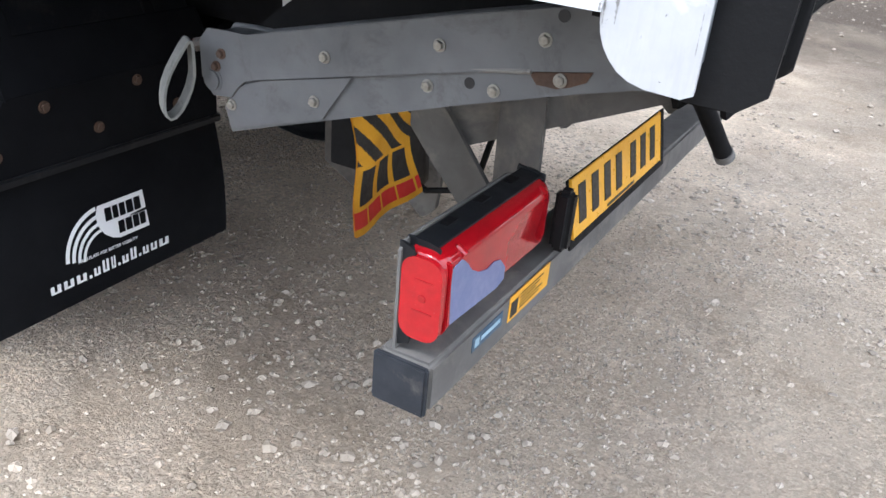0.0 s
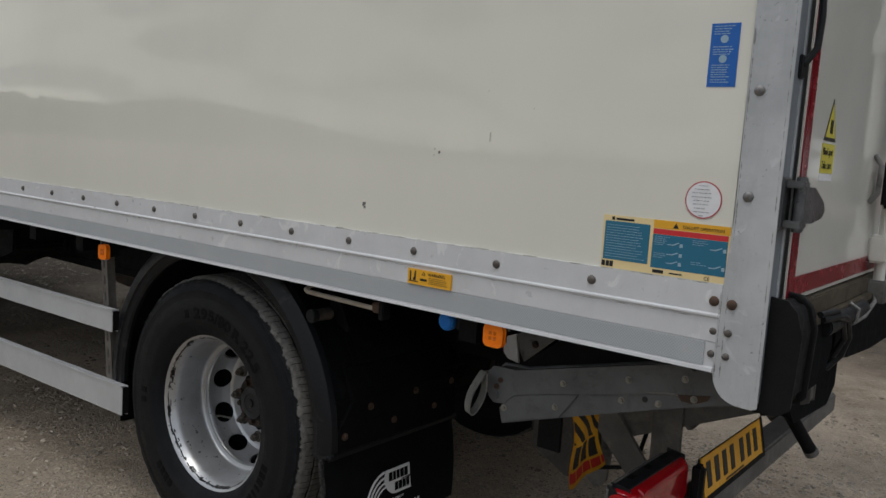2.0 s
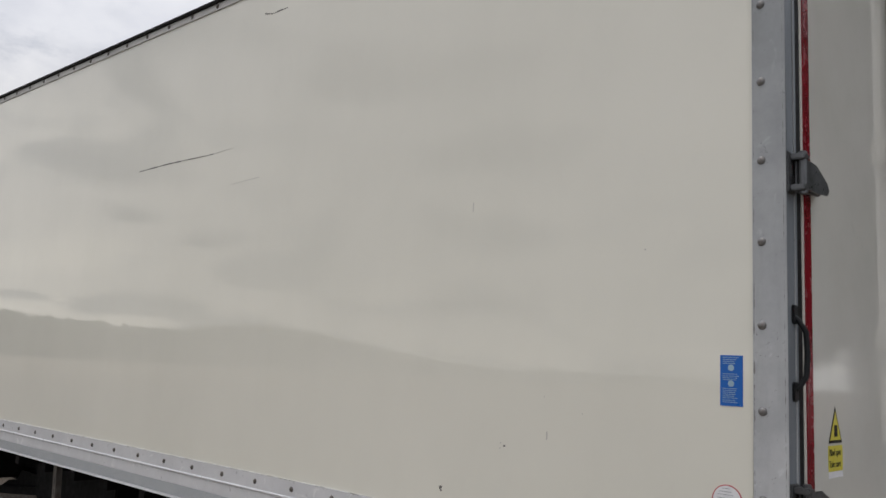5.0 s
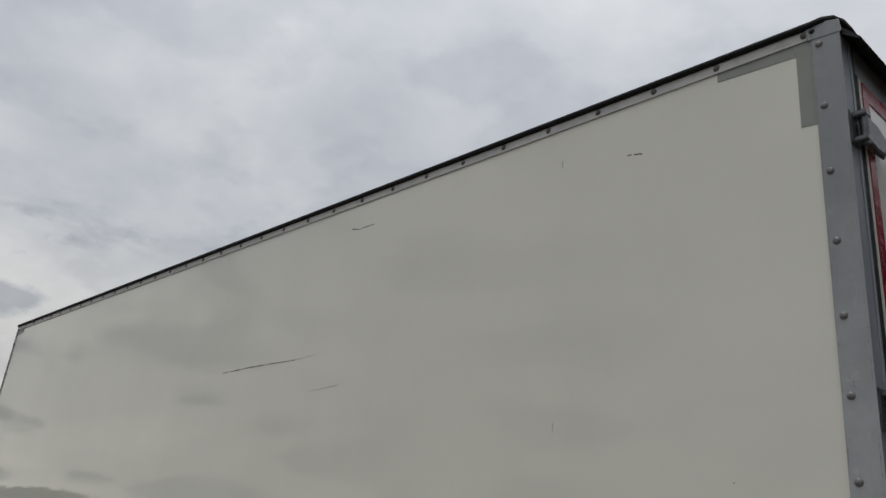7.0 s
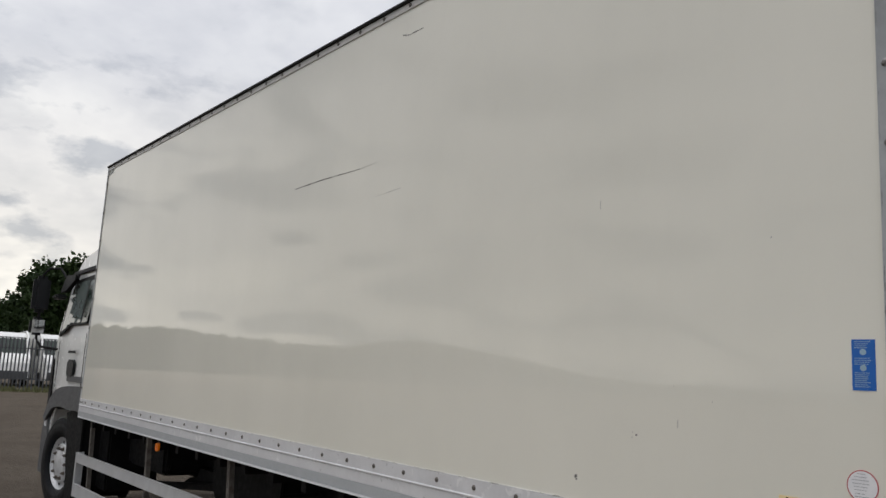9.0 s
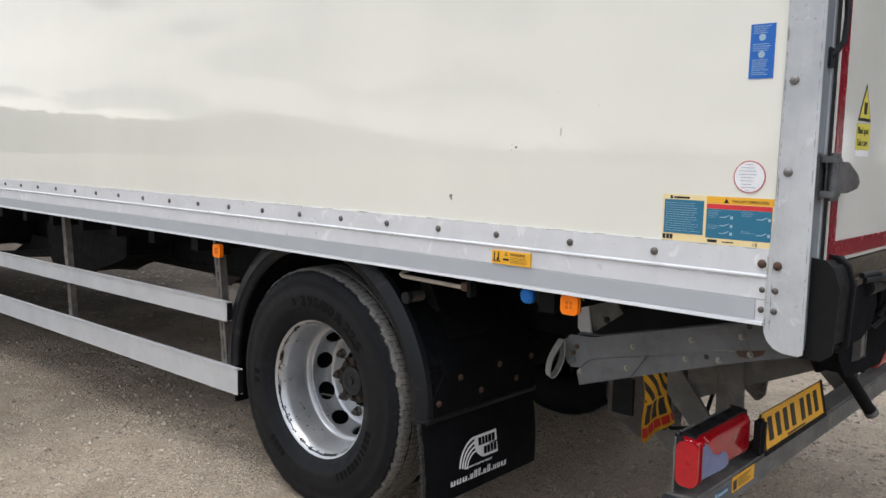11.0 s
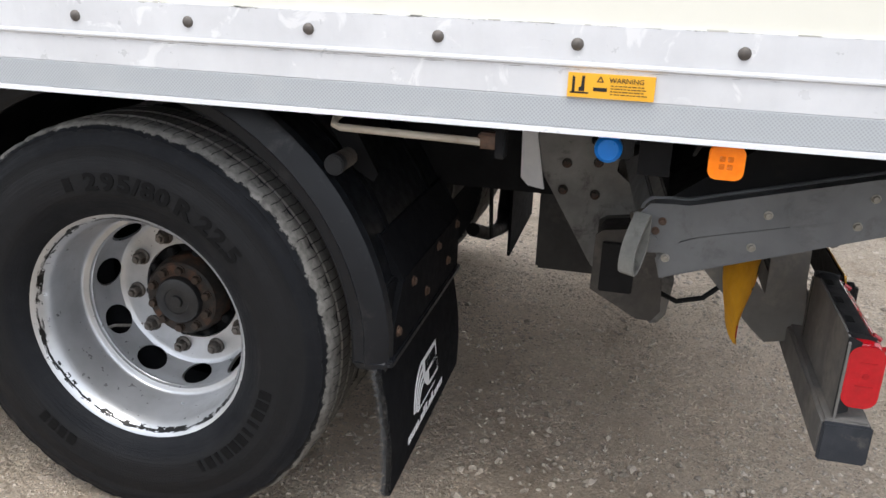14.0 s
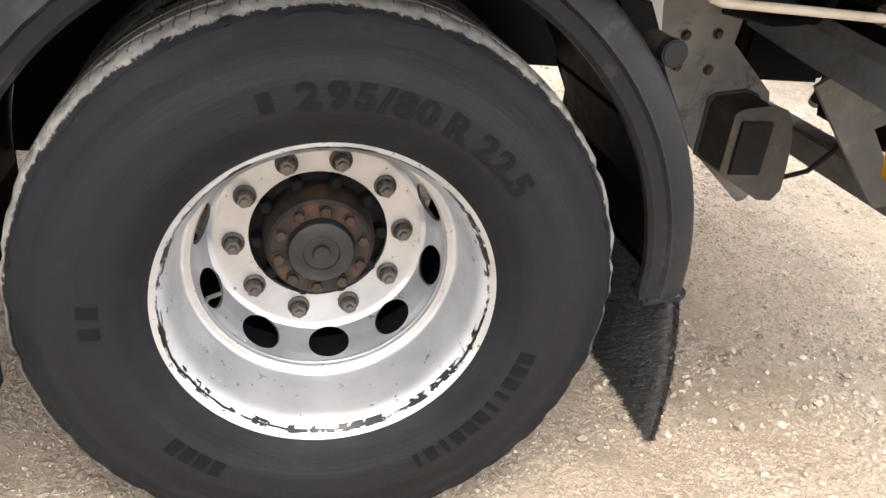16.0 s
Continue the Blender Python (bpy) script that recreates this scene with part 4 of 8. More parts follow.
def stone_shape(rng, size, at, verts, faces, flat=0.6):
    """An angular pebble: a dented octahedron cut once."""
    base = [(1, 0, 0), (0, 1, 0), (-1, 0, 0), (0, -1, 0), (0, 0, 1), (0, 0, -1), (0.6, 0.6, 0.5), (-0.6, 0.6, 0.45), (-0.6, -0.6, 0.5), (0.6, -0.6, 0.45)]
    tris = [(0, 6, 4), (6, 1, 4), (1, 7, 4), (7, 2, 4), (2, 8, 4), (8, 3, 4), (3, 9, 4), (9, 0, 4), (0, 1, 6), (1, 2, 7), (2, 3, 8), (3, 0, 9),
            (1, 0, 5), (2, 1, 5), (3, 2, 5), (0, 3, 5)]
    o = len(verts)
    a = rng.uniform(0, 6.28)
    sx, sy = size * rng.uniform(0.7, 1.3), size * rng.uniform(0.6, 1.0)
    for x, y, z in base:
        x, y, z = x * sx * rng.uniform(0.75, 1.15), y * sy * rng.uniform(0.75, 1.15), z * size * flat * rng.uniform(0.8, 1.2)
        verts.append((at[0] + x * math.cos(a) - y * math.sin(a), at[1] + x * math.sin(a) + y * math.cos(a), at[2] + z))
    faces.extend(tuple(o + i for i in t) for t in tris)


def loose_stones():
    rng = random.Random(5)
    verts, faces = [], []
    for k in range(30000):
        x, y = rng.uniform(-3.8, 1.7), rng.uniform(-1.1, 3.4)
        if noise.noise(Vector((x * 1.3, y * 1.3, 9))) + 0.5 * noise.noise(Vector((x * 4, y * 4, 2))) + rng.uniform(-0.4, 0.4) < -0.05:
            continue
        s = 0.0028 + 0.0075 * rng.random() ** 3.2
        stone_shape(rng, s, (x, y, ground_height(x, y) - s * 0.15), verts, faces)
    for k in range(3000):
        x, y = rng.uniform(-3.8, 1.6), rng.uniform(-1.0, 3.4)
        if noise.noise(Vector((x * 0.9, y * 0.9, 4))) + 0.6 * noise.noise(Vector((x * 3, y * 3, 8))) < -0.02:
            continue
        s = 0.007 + 0.016 * rng.random() ** 2.4
        stone_shape(rng, s, (x, y, ground_height(x, y) - s * 0.16), verts, faces, 0.5)
    # middling stones pressed half into the ground, in drifts
    for k in range(22000):
        x, y = rng.uniform(-3.2, 1.4), rng.uniform(-1.0, 2.8)
        if noise.noise(Vector((x * 1.7, y * 1.7, 14))) + 0.7 * noise.noise(Vector((x * 5, y * 5, 6))) + rng.uniform(-0.3, 0.3) < 0.12:
            continue
        s = 0.0050 + 0.009 * rng.random() ** 1.7
        stone_shape(rng, s, (x, y, ground_height(x, y) - s * 0.18), verts, faces, 0.55)
    for k in range(2500):
        x, y = rng.uniform(-10, 3), rng.uniform(3.5, 11)
        s = 0.006 + 0.02 * rng.random() ** 4
        stone_shape(rng, s, (x, y, ground_height(x, y) + s * 0.2), verts, faces)
    # coarse chippings in drifts behind the lorry
    for k in range(9000):
        x, y = rng.uniform(-1.2, 2.6), rng.uniform(-1.4, 4.5)
        if noise.noise(Vector((x * 1.1, y * 1.1, 51))) + 0.7 * noise.noise(Vector((x * 3.5, y * 3.5, 8))) + rng.uniform(-0.25, 0.25) < 0.10:
            continue
        s = 0.006 + 0.014 * rng.random() ** 2.2
        stone_shape(rng, s, (x, y, ground_height(x, y) + s * 0.05), verts, faces, 0.6)
    # coarse stones on the darker ground beside and under the lorry ahead of the wheel
    for k in range(14000):
        x, y = -2.9 - 7.5 * rng.random(), rng.uniform(-1.8, 4.2)
        if noise.noise(Vector((x * 0.8, y * 0.8, 31))) + 0.6 * noise.noise(Vector((x * 3, y * 3, 5))) + rng.uniform(-0.3, 0.3) < -0.05:
            continue
        s = 0.005 + 0.022 * rng.random() ** 3.0
        stone_shape(rng, s, (x, y, ground_height(x, y) - s * 0.10), verts, faces, 0.55)
    me = bpy.data.meshes.new("loose_stones")
    me.from_pydata(verts, [], faces)
    tagged(put("loose_stones", me, M_STONE, smooth=0), "loose grey and tan chippings scattered over the yard", "gravel", kind="stuff")


def fine_chippings():
    """Grit of a few millimetres lying in drifts round the wheel and behind the lift: small lopsided pyramids."""
    rng = np.random.default_rng(14)
    n = 105000
    xy = np.column_stack((rng.uniform(-3.1, 1.3, n), rng.uniform(-0.95, 2.2, n)))
    drift = np.array([noise.noise(Vector((x * 1.5, y * 1.5, 21))) + 0.7 * noise.noise(Vector((x * 5.5, y * 5.5, 3))) for x, y in xy])
    xy = xy[drift + rng.uniform(-0.45, 0.45, n) - 0.30 * np.clip((0.75 - xy[:, 1]) / 0.8, 0, 1) > 0.0]
    n = len(xy)
    size = 0.0016 + 0.0042 * rng.random(n) ** 2.2
    ground_z = np.array([ground_height(x, y) for x, y in xy])
    turn = rng.uniform(0, 2 * math.pi, n)
    verts = np.zeros((n, 5, 3))
    for k in range(4):
        a = turn + k * math.pi / 2
        r = size * rng.uniform(0.7, 1.3, n)
        verts[:, k] = np.column_stack((xy[:, 0] + r * np.cos(a), xy[:, 1] + r * np.sin(a), ground_z - size * 0.15))
    verts[:, 4] = np.column_stack((xy[:, 0] + size * rng.uniform(-0.5, 0.5, n), xy[:, 1] + size * rng.uniform(-0.5, 0.5, n), ground_z + size * rng.uniform(0.5, 1.0, n)))
    o = (np.arange(n) * 5)[:, None, None]
    faces = (o + np.array([[0, 1, 4], [1, 2, 4], [2, 3, 4], [3, 0, 4]])[None]).reshape(-1, 3)
    me = bpy.data.meshes.new("fine_chippings")
    me.from_pydata(verts.reshape(-1, 3).tolist(), [], faces.tolist())
    tagged(put("fine_chippings", me, M_STONE, smooth=0), "fine grey grit lying in drifts on the yard", "gravel", kind="stuff")


def single_stones():
    """The few larger stones that lie apart beside the wheel."""
    rng = random.Random(11)
    spots = [(-1.52, -0.02, 0.024), (-1.16, 0.35, 0.021), (-0.86, 0.30, 0.017), (-1.20, 0.02, 0.018), (-0.72, -0.05, 0.014)]
    for k in range(16):
        spots.append((rng.gauss(-1.25, 0.55), rng.gauss(0.15, 0.35), 0.009 + 0.012 * rng.random() ** 2))
    for x, y, s in spots:
        verts, faces = [], []
        stone_shape(rng, s, (0, 0, 0), verts, faces, 0.75)
        me = bpy.data.meshes.new("stone")
        me.from_pydata(verts, [], faces)
        ob = put("stone", me, M_STONE, smooth=0, at=pose(x, y, ground_height(x, y) + s * 0.4))
        tagged(ob, "single pale angular stone lying on the gravel", "stone", "larger stones by the wheel")


ground()
loose_stones()
fine_chippings()
single_stones()

# ---------------------------------------------------------------- the box lorry
lorry = thing("box_lorry", (-4.6, 1.27, 0), "white rigid box lorry with a folded tail lift, parked on gravel", "lorry")
FRONT, TAPER = -8.21, 0.0248


def top_line(x, z):
    return z - TAPER * x


def box_body():
    panel = prism([(-0.03, 1.287), (-0.02, 3.525), (-8.13, top_line(-8.13, 3.525)), (FRONT, 1.287)], "y", 0.0, 0.035)
    part("side_panel", panel, M_PANEL, lorry, "glossy cream-white box side, scratched and slightly dirty")
    part("side_panel", prism([(-0.03, 1.1), (-0.02, 3.525), (-8.13, top_line(-8.13, 3.525)), (FRONT, 1.1)], "y", 2.515, 2.55), M_PANEL, lorry)
    part("front_wall", prism([(0.036, 1.1), (2.514, 1.1), (2.514, 3.71), (0.036, 3.71)], "x", FRONT + 0.09, FRONT + 0.125), M_PANEL, lorry)
    part("roof", prism([(0.03, 3.545), (-8.15, top_line(-8.15, 3.545)), (-8.15, top_line(-8.15, 3.565)), (0.03, 3.565)], "y", 0.012, 2.54), M_RAIL, lorry)
    part("box_floor", box(-8.1, 0.0, 0.04, 2.51, 1.10, 1.20), M_BLACK, lorry, "dark underside of the box floor")
    # cross bearers under the floor
    me = mesh_of(box(-0.03, 0.03, 0.06, 2.49, 1.015, 1.10), "cross_bearer", M_BLACK)
    for k in range(18):
        x = -0.75 - 0.42 * k
        if not (-2.75 < x < -1.15):
            put("cross_bearer", me, None, lorry, at=pose(x, 0, 0))


def bottom_rail():
    pts = [(0.02, 1.288), (-0.008, 1.290), (-0.008, 1.226), (-0.013, 1.2225), (-0.013, 1.2185), (-0.008, 1.215), (-0.008, 1.163), (-0.006, 1.161),
           (-0.006, 1.106), (-0.014, 1.104), (-0.015, 1.096), (0.02, 1.094)]
    rail = part("bottom_rail", prism(pts, "x", FRONT, -0.034), M_RAIL, lorry, "white-painted metal rail with a row of rivets")
    part("reflective_band", box(FRONT + 0.01, -0.060, -0.0092, -0.0055, 1.108, 1.160), M_REFLECT, rail, "grey honeycomb reflective tape")
    me = dome(0.0115, 0.007, mat=M_RIVET)
    xs = [-0.348, -0.625] + [-0.907 - 0.2555 * k for k in range(8)] + [-2.692 - 0.264 * k for k in range(1, 21)] + [-8.10, -8.17]
    for x in xs:
        put("rivet", me, None, rail, at=pose(x, -0.008, 1.256))
    big = dome(0.0115, 0.009, mat=M_RUST)
    put("rivet", big, None, rail, at=pose(-0.049, -0.008, 1.252))
    me = dome(0.0085, 0.006, mat=M_RIVET)
    for z in (1.186, 1.135):
        put("rivet", me, None, rail, at=pose(-0.045, -0.0065, z))
    # loose paint curls along the upper edge
    rng = random.Random(3)
    bm = bmesh.new()
    for k in range(26):
        x = rng.uniform(-4.5, -0.4)
        box(x, x + rng.uniform(0.006, 0.04), -0.0085, -0.002, 1.2895, 1.2905 + rng.uniform(0, 0.002), bm)
    part("sealant_edge", bm, M_SCUFF, rail)["kind"] = "stuff"
    # top rail
    q = [(-0.02, 3.512), (-0.02, 3.549), (-8.14, top_line(-8.14, 3.549)), (-8.13, top_line(-8.13, 3.512))]
    top = part("top_rail", prism(q, "y", -0.006, 0.012), M_TOPRAIL, lorry, "weathered metal top rail with rivets")
    gasket = [(-8.15 + 0.325 * k, -0.008, top_line(-8.15 + 0.325 * k, 3.560)) for k in range(25)]
    gasket += [(-0.02, -0.008, 3.5610), (0.015, -0.006, 3.564), (0.042, 0.006, 3.563), (0.060, 0.030, 3.554), (0.066, 0.065, 3.543), (0.066, 0.12, 3.535), (0.066, 2.44, 3.535)]
    part("roof_gasket", tube(gasket, 0.0130, 10), M_RUBBER, top, "black rubber edging along the roof")
    me2 = dome(0.0125, 0.007, mat=M_RIVET)
    for x in [-0.045] + [-0.35 - 0.2515 * k for k in range(31)]:
        put("rivet", me2, None, top, at=pose(x, -0.006, top_line(x, 3.533)))
    # front edge trim
    tr = part("front_trim", prism([(FRONT, 1.10), (FRONT - 0.02, 1.10), (-8.155, top_line(-8.155, 3.57)), (-8.125, top_line(-8.125, 3.57))], "y", -0.007, 0.04), M_GALV, lorry)
    for k in range(8):
        z = 1.4 + 0.31 * k
        put("rivet", me2, None, tr, at=pose(FRONT + 0.005 + (z - 1.1) / 2.6 * 0.075, -0.008, z))


def rear_frame():
    face = [(-0.020, 3.515), (-0.020, 1.44), (-0.033, 1.20), (-0.0315, 1.092), (-0.029, 1.078), (-0.024, 1.066), (-0.017, 1.056), (-0.008, 1.047), (0.003, 1.041), (0.018, 1.037), (0.052, 1.035), (0.060, 1.039), (0.060, 3.515)]
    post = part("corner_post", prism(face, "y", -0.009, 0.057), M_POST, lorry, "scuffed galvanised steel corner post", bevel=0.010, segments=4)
    part("post_return", box(0.046, 0.0615, 0.003, 0.080, 1.06, 3.50), M_RETURN, post, "grey rear face of the post, darkened in colour for shade", bevel=0.003)
    me = dome(0.0118, 0.007, mat=M_RIVET2)
    for k in range(-1, 9):
        z = 1.706 + 0.2218 * k
        if z < 3.49:
            put("rivet", me, None, post, at=pose(0, -0.009, z))
    rust = dome(0.0115, 0.009, mat=M_RUST)
    put("rivet", rust, None, post, at=pose(-0.010, -0.009, 1.250))
    small = dome(0.0085, 0.007, mat=M_RIVET)
    for z in (1.187, 1.135):
        put("rivet", small, None, post, at=pose(-0.012, -0.009, z))
    part("corner_post", box(-0.02, 0.06, 2.45, 2.559, 1.03, 3.515), M_GALV, lorry, bevel=0.006)
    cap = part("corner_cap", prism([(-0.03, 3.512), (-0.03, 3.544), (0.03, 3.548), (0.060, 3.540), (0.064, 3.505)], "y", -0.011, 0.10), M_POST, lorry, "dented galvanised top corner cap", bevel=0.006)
    put("rivet", dome(0.009, 0.006, mat=M_INK), None, cap, at=pose(-0.018, -0.012, 3.536))
    part("rear_header", box(0.0, 0.058, 0.10, 2.45, 3.40, 3.555), M_GALV, lorry)
    part("rain_visor", prism([(0.058, 3.50), (0.115, 3.455), (0.12, 3.46), (0.062, 3.525)], "y", 0.0, 2.55), M_GUARD, lorry, "dark rain visor over the rear doors")
    part("rear_sill", box(-0.02, 0.074, 0.111, 2.45, 1.196, 1.246), M_SILL, lorry, "rust-stained worn steel sill below the doors", bevel=0.004)
    part("sill_lip", box(0.0, 0.09, 0.16, 2.4, 1.180, 1.196), M_SILL, lorry)
    # black grab handle on the post
    h = tube([(0.062, 0.045, 1.955), (0.072, 0.050, 1.945), (0.086, 0.062, 1.915), (0.088, 0.066, 1.86), (0.086, 0.062, 1.80), (0.072, 0.050, 1.773), (0.062, 0.045, 1.763)], 0.0075, 8)
    grab = part("grab_handle", h, M_GUARD, lorry, "black coated steel grab handle")
    for z0, z1 in ((1.935, 1.985), (1.735, 1.785)):
        part("handle_foot", box(0.060, 0.068, 0.028, 0.062, z0, z1), M_GUARD, grab, bevel=0.003)


def rear_doors():
    for side, (a, b) in (("near", (0.111, 1.270)), ("far", (1.280, 2.43))):
        door = part("rear_door", box(0.018, 0.062, a, b, 1.250, 3.395), M_DOOR, lorry, "white rear door with red marking tape round its edge", bevel=0.003)
        t = 0.0655
        lo, hi = (a + 0.017, b - 0.10) if side == "near" else (a + 0.10, b - 0.006)
        s = lo if side == "near" else hi - 0.046
        part("marking_tape", box(0.062, t, s, s + 0.046, 1.262, 3.385), M_REDTAPE, door, "red reflective tape")
        part("marking_tape", box(0.062, t, s + 0.047 if side == "near" else lo, hi if side == "near" else s - 0.001, 1.263, 1.307), M_REDTAPE, door)
        part("marking_tape", box(0.062, t, s + 0.047 if side == "near" else lo, hi if side == "near" else s - 0.001, 3.33, 3.385), M_REDTAPE, door)
        y = 1.02 if side == "near" else 1.46
        part("lock_rod", tube([(0.096, y, 1.22), (0.096, y, 3.42)], 0.0165, 12), M_DOORFIT, door, "cream-painted locking bar")
        for z in (1.33, 1.95, 2.62, 3.28):
            part("rod_bracket", box(0.062, 0.118, y - 0.045, y + 0.045, z - 0.042, z + 0.042), M_DOORFIT, door, bevel=0.008)
        part("rod_foot", box(0.060, 0.125, y - 0.03, y + 0.03, 1.165, 1.235), M_PLATE, door, bevel=0.006)
        hy = y - 0.09 if side == "near" else y + 0.03
        part("door_handle", box(0.088, 0.124, hy, hy + 0.055, 1.455, 1.60), M_RUBBER, door, "black plastic-sleeved door handle", bevel=0.010, segments=3)
        part("handle_pivot", tube([(0.10, hy + 0.03, 1.53), (0.10, y + 0.02, 1.53)], 0.012, 10), M_ZINC, door)
        part("handle_keeper", tube([(0.064, hy - 0.03, 1.47), (0.085, hy - 0.03, 1.50), (0.085, hy - 0.02, 1.58), (0.064, hy - 0.02, 1.61)], 0.008, 8), M_PLATE, door)
    part("door_seal", box(0.0, 0.0605, 0.0805, 0.1105, 1.25, 3.40), M_RUBBER, lorry, "black rubber door seal")
    part("door_seal", box(0.02, 0.058, 1.270, 1.280, 1.25, 3.395), M_RUBBER, lorry)
    # hinges
    for z in (1.475, 2.335, 3.17):
        h = part("hinge", box(0.060, 0.068, -0.002, 0.055, z - 0.056, z + 0.056), M_HINGE, lorry, "weathered grey cast door hinge", bevel=0.003)
        for dz in (-0.05, 0.034):
            part("hinge_ear", box(0.066, 0.106, 0.012, 0.052, z + dz, z + dz + 0.016), M_HINGE, h, bevel=0.003)
        part("hinge_pin", tube([(0.093, 0.035, z - 0.058), (0.093, 0.035, z + 0.058)], 0.012, 12), M_HINGE, h, bevel=0.002)
        strap = prism([(0.04, z - 0.032), (0.04, z + 0.030), (0.12, z + 0.030), (0.205, z - 0.002), (0.215, z - 0.014), (0.205, z - 0.024), (0.12, z - 0.034)], "x", 0.074, 0.100)
        part("hinge_strap", strap, M_HINGE, h, bevel=0.009, segments=3)
    # warning sticker on the near door
    st = part("warning_sticker", box(0.062, 0.0632, 0.295, 0.415, 1.545, 1.615), M_LEMON, lorry, "yellow blind spot warning sticker")
    part("triangle", prism([(0.298, 1.622), (0.412, 1.622), (0.356, 1.722)], "x", 0.0625, 0.0634), M_INK, st)
    part("triangle", prism([(0.309, 1.630), (0.401, 1.630), (0.356, 1.710)], "x", 0.0634, 0.0640), M_LEMON, st)
    part("pictogram", box(0.0640, 0.0645, 0.343, 0.369, 1.640, 1.672), M_INK, st)
    for body, z in (("Blind spot", 1.588), ("Take care", 1.556)):
        put("words", letters(body, 0.026), M_INK, st, smooth=0, at=pose(0.0636, 0.300, z, 90, 0, 90) @ Matrix.Diagonal((0.92, 1, 1, 1)))
    part("sticker_foot", box(0.062, 0.063, 0.295, 0.415, 1.527, 1.544), M_WHITEST, st)


def marks():
    """Scratches and stains on the side panel."""
    def streak(name, pts, w, mat):
        bm = bmesh.new()
        rng = random.Random(len(pts) * 7 + int(abs(pts[0][0]) * 100))
        for (x0, z0), (x1, z1) in zip(pts, pts[1:]):
            n = max(1, int(abs(x1 - x0) / 0.03))
            for k in range(n):
                f0, f1 = k / n, (k + 1) / n
                ww = w * rng.uniform(0.25, 1.2)
                xa, xb = x0 + (x1 - x0) * f0, x0 + (x1 - x0) * f1
                za, zb = z0 + (z1 - z0) * f0, z0 + (z1 - z0) * f1
                v = [bm.verts.new(p) for p in ((xa, -0.0008, za - ww / 2), (xb, -0.0008, zb - ww / 2), (xb, -0.0008, zb + ww / 2), (xa, -0.0008, za + ww / 2))]
                bm.faces.new(v)
                u = [bm.verts.new((q.co.x, 0.001, q.co.z)) for q in v]
                for i in range(4):
                    bm.faces.new((v[i], u[i], u[(i + 1) % 4], v[(i + 1) % 4]))
        part(name, bm, mat, lorry, smooth=0)
    streak("scratch", [(-3.55, 2.797), (-3.25, 2.800), (-3.0, 2.795), (-2.78, 2.790)], 0.006, M_SCRATCH)
    streak("scratch", [(-2.78, 2.790), (-2.6, 2.797)], 0.002, M_SCUFF)
    streak("scratch", [(-2.60, 2.610), (-2.36, 2.619)], 0.003, M_SCUFF)
    streak("scratch", [(-2.425, 3.446), (-2.36, 3.428), (-2.33, 3.430), (-2.24, 3.428)], 0.007, M_SCRATCH)
    streak("scratch", [(-0.72, 3.323), (-0.70, 3.321)], 0.005, M_SCRATCH)
    streak("scratch", [(-0.69, 3.318), (-0.655, 3.311)], 0.007, M_SCRATCH)
    for x, z0, z1, w in ((-1.029, 3.365, 3.400, 0.006), (-1.025, 2.325, 2.362, 0.003), (-0.680, 1.570, 1.598, 0.004), (-0.694, 1.70, 1.705, 0.004)):
        part("scratch", prism([(x, z0), (x + w, z0 + 0.004), (x + w, z1), (x, z1 - 0.003)], "y", -0.0008, 0.001), M_SCUFF, lorry)
    for x, z, r in ((-1.115, 1.372, 0.010), (-1.112, 1.362, 0.006), (-0.844, 1.537, 0.006), (-0.862, 1.528, 0.004), (-0.347, 2.151, 0.004), (-0.86, 1.545, 0.004), (-0.55, 1.66, 0.003)):
        pts = [(x + r * (0.7 + 0.3 * math.sin(3 * k)) * math.cos(k * 0.785), z + r * (0.7 + 0.3 * math.cos(5 * k)) * math.sin(k * 0.785)) for k in range(8)]
        part("stain", prism(pts, "y", -0.0008, 0.001), M_SCRATCH if r > 0.005 else M_SCUFF, lorry)
    # grey tape over the top corner seams
    part("repair_tape", prism([(-0.35, 3.486), (-0.35, 3.528), (-0.078, 3.518), (-0.078, 3.470)], "y", -0.0016, 0.001), M_TAPE, lorry, "strip of grey repair tape")
    part("repair_tape", prism([(-0.077, 3.212), (-0.077, 3.514), (-0.021, 3.513), (-0.021, 3.208)], "y", -0.0016, 0.001), M_TAPE, lorry, "strip of grey repair tape")
    part("repair_tape", prism([(-8.12, 3.66), (-8.12, 3.715), (-7.93, 3.71), (-7.93, 3.665)], "y", -0.0016, 0.001), M_TAPE, lorry)


def print_line(bm, rng, x0, x1, z, tall, y0=-0.0025, y1=-0.0018):
    """One line of unreadable small print as word-long bars."""
    x = x0
    while x < x1 - 0.003:
        w = min(rng.uniform(0.003, 0.011), x1 - x)
        box(x, x + w, y0, y1, z - tall / 2, z + tall / 2, bm)
        x += w + rng.uniform(0.0012, 0.0022)


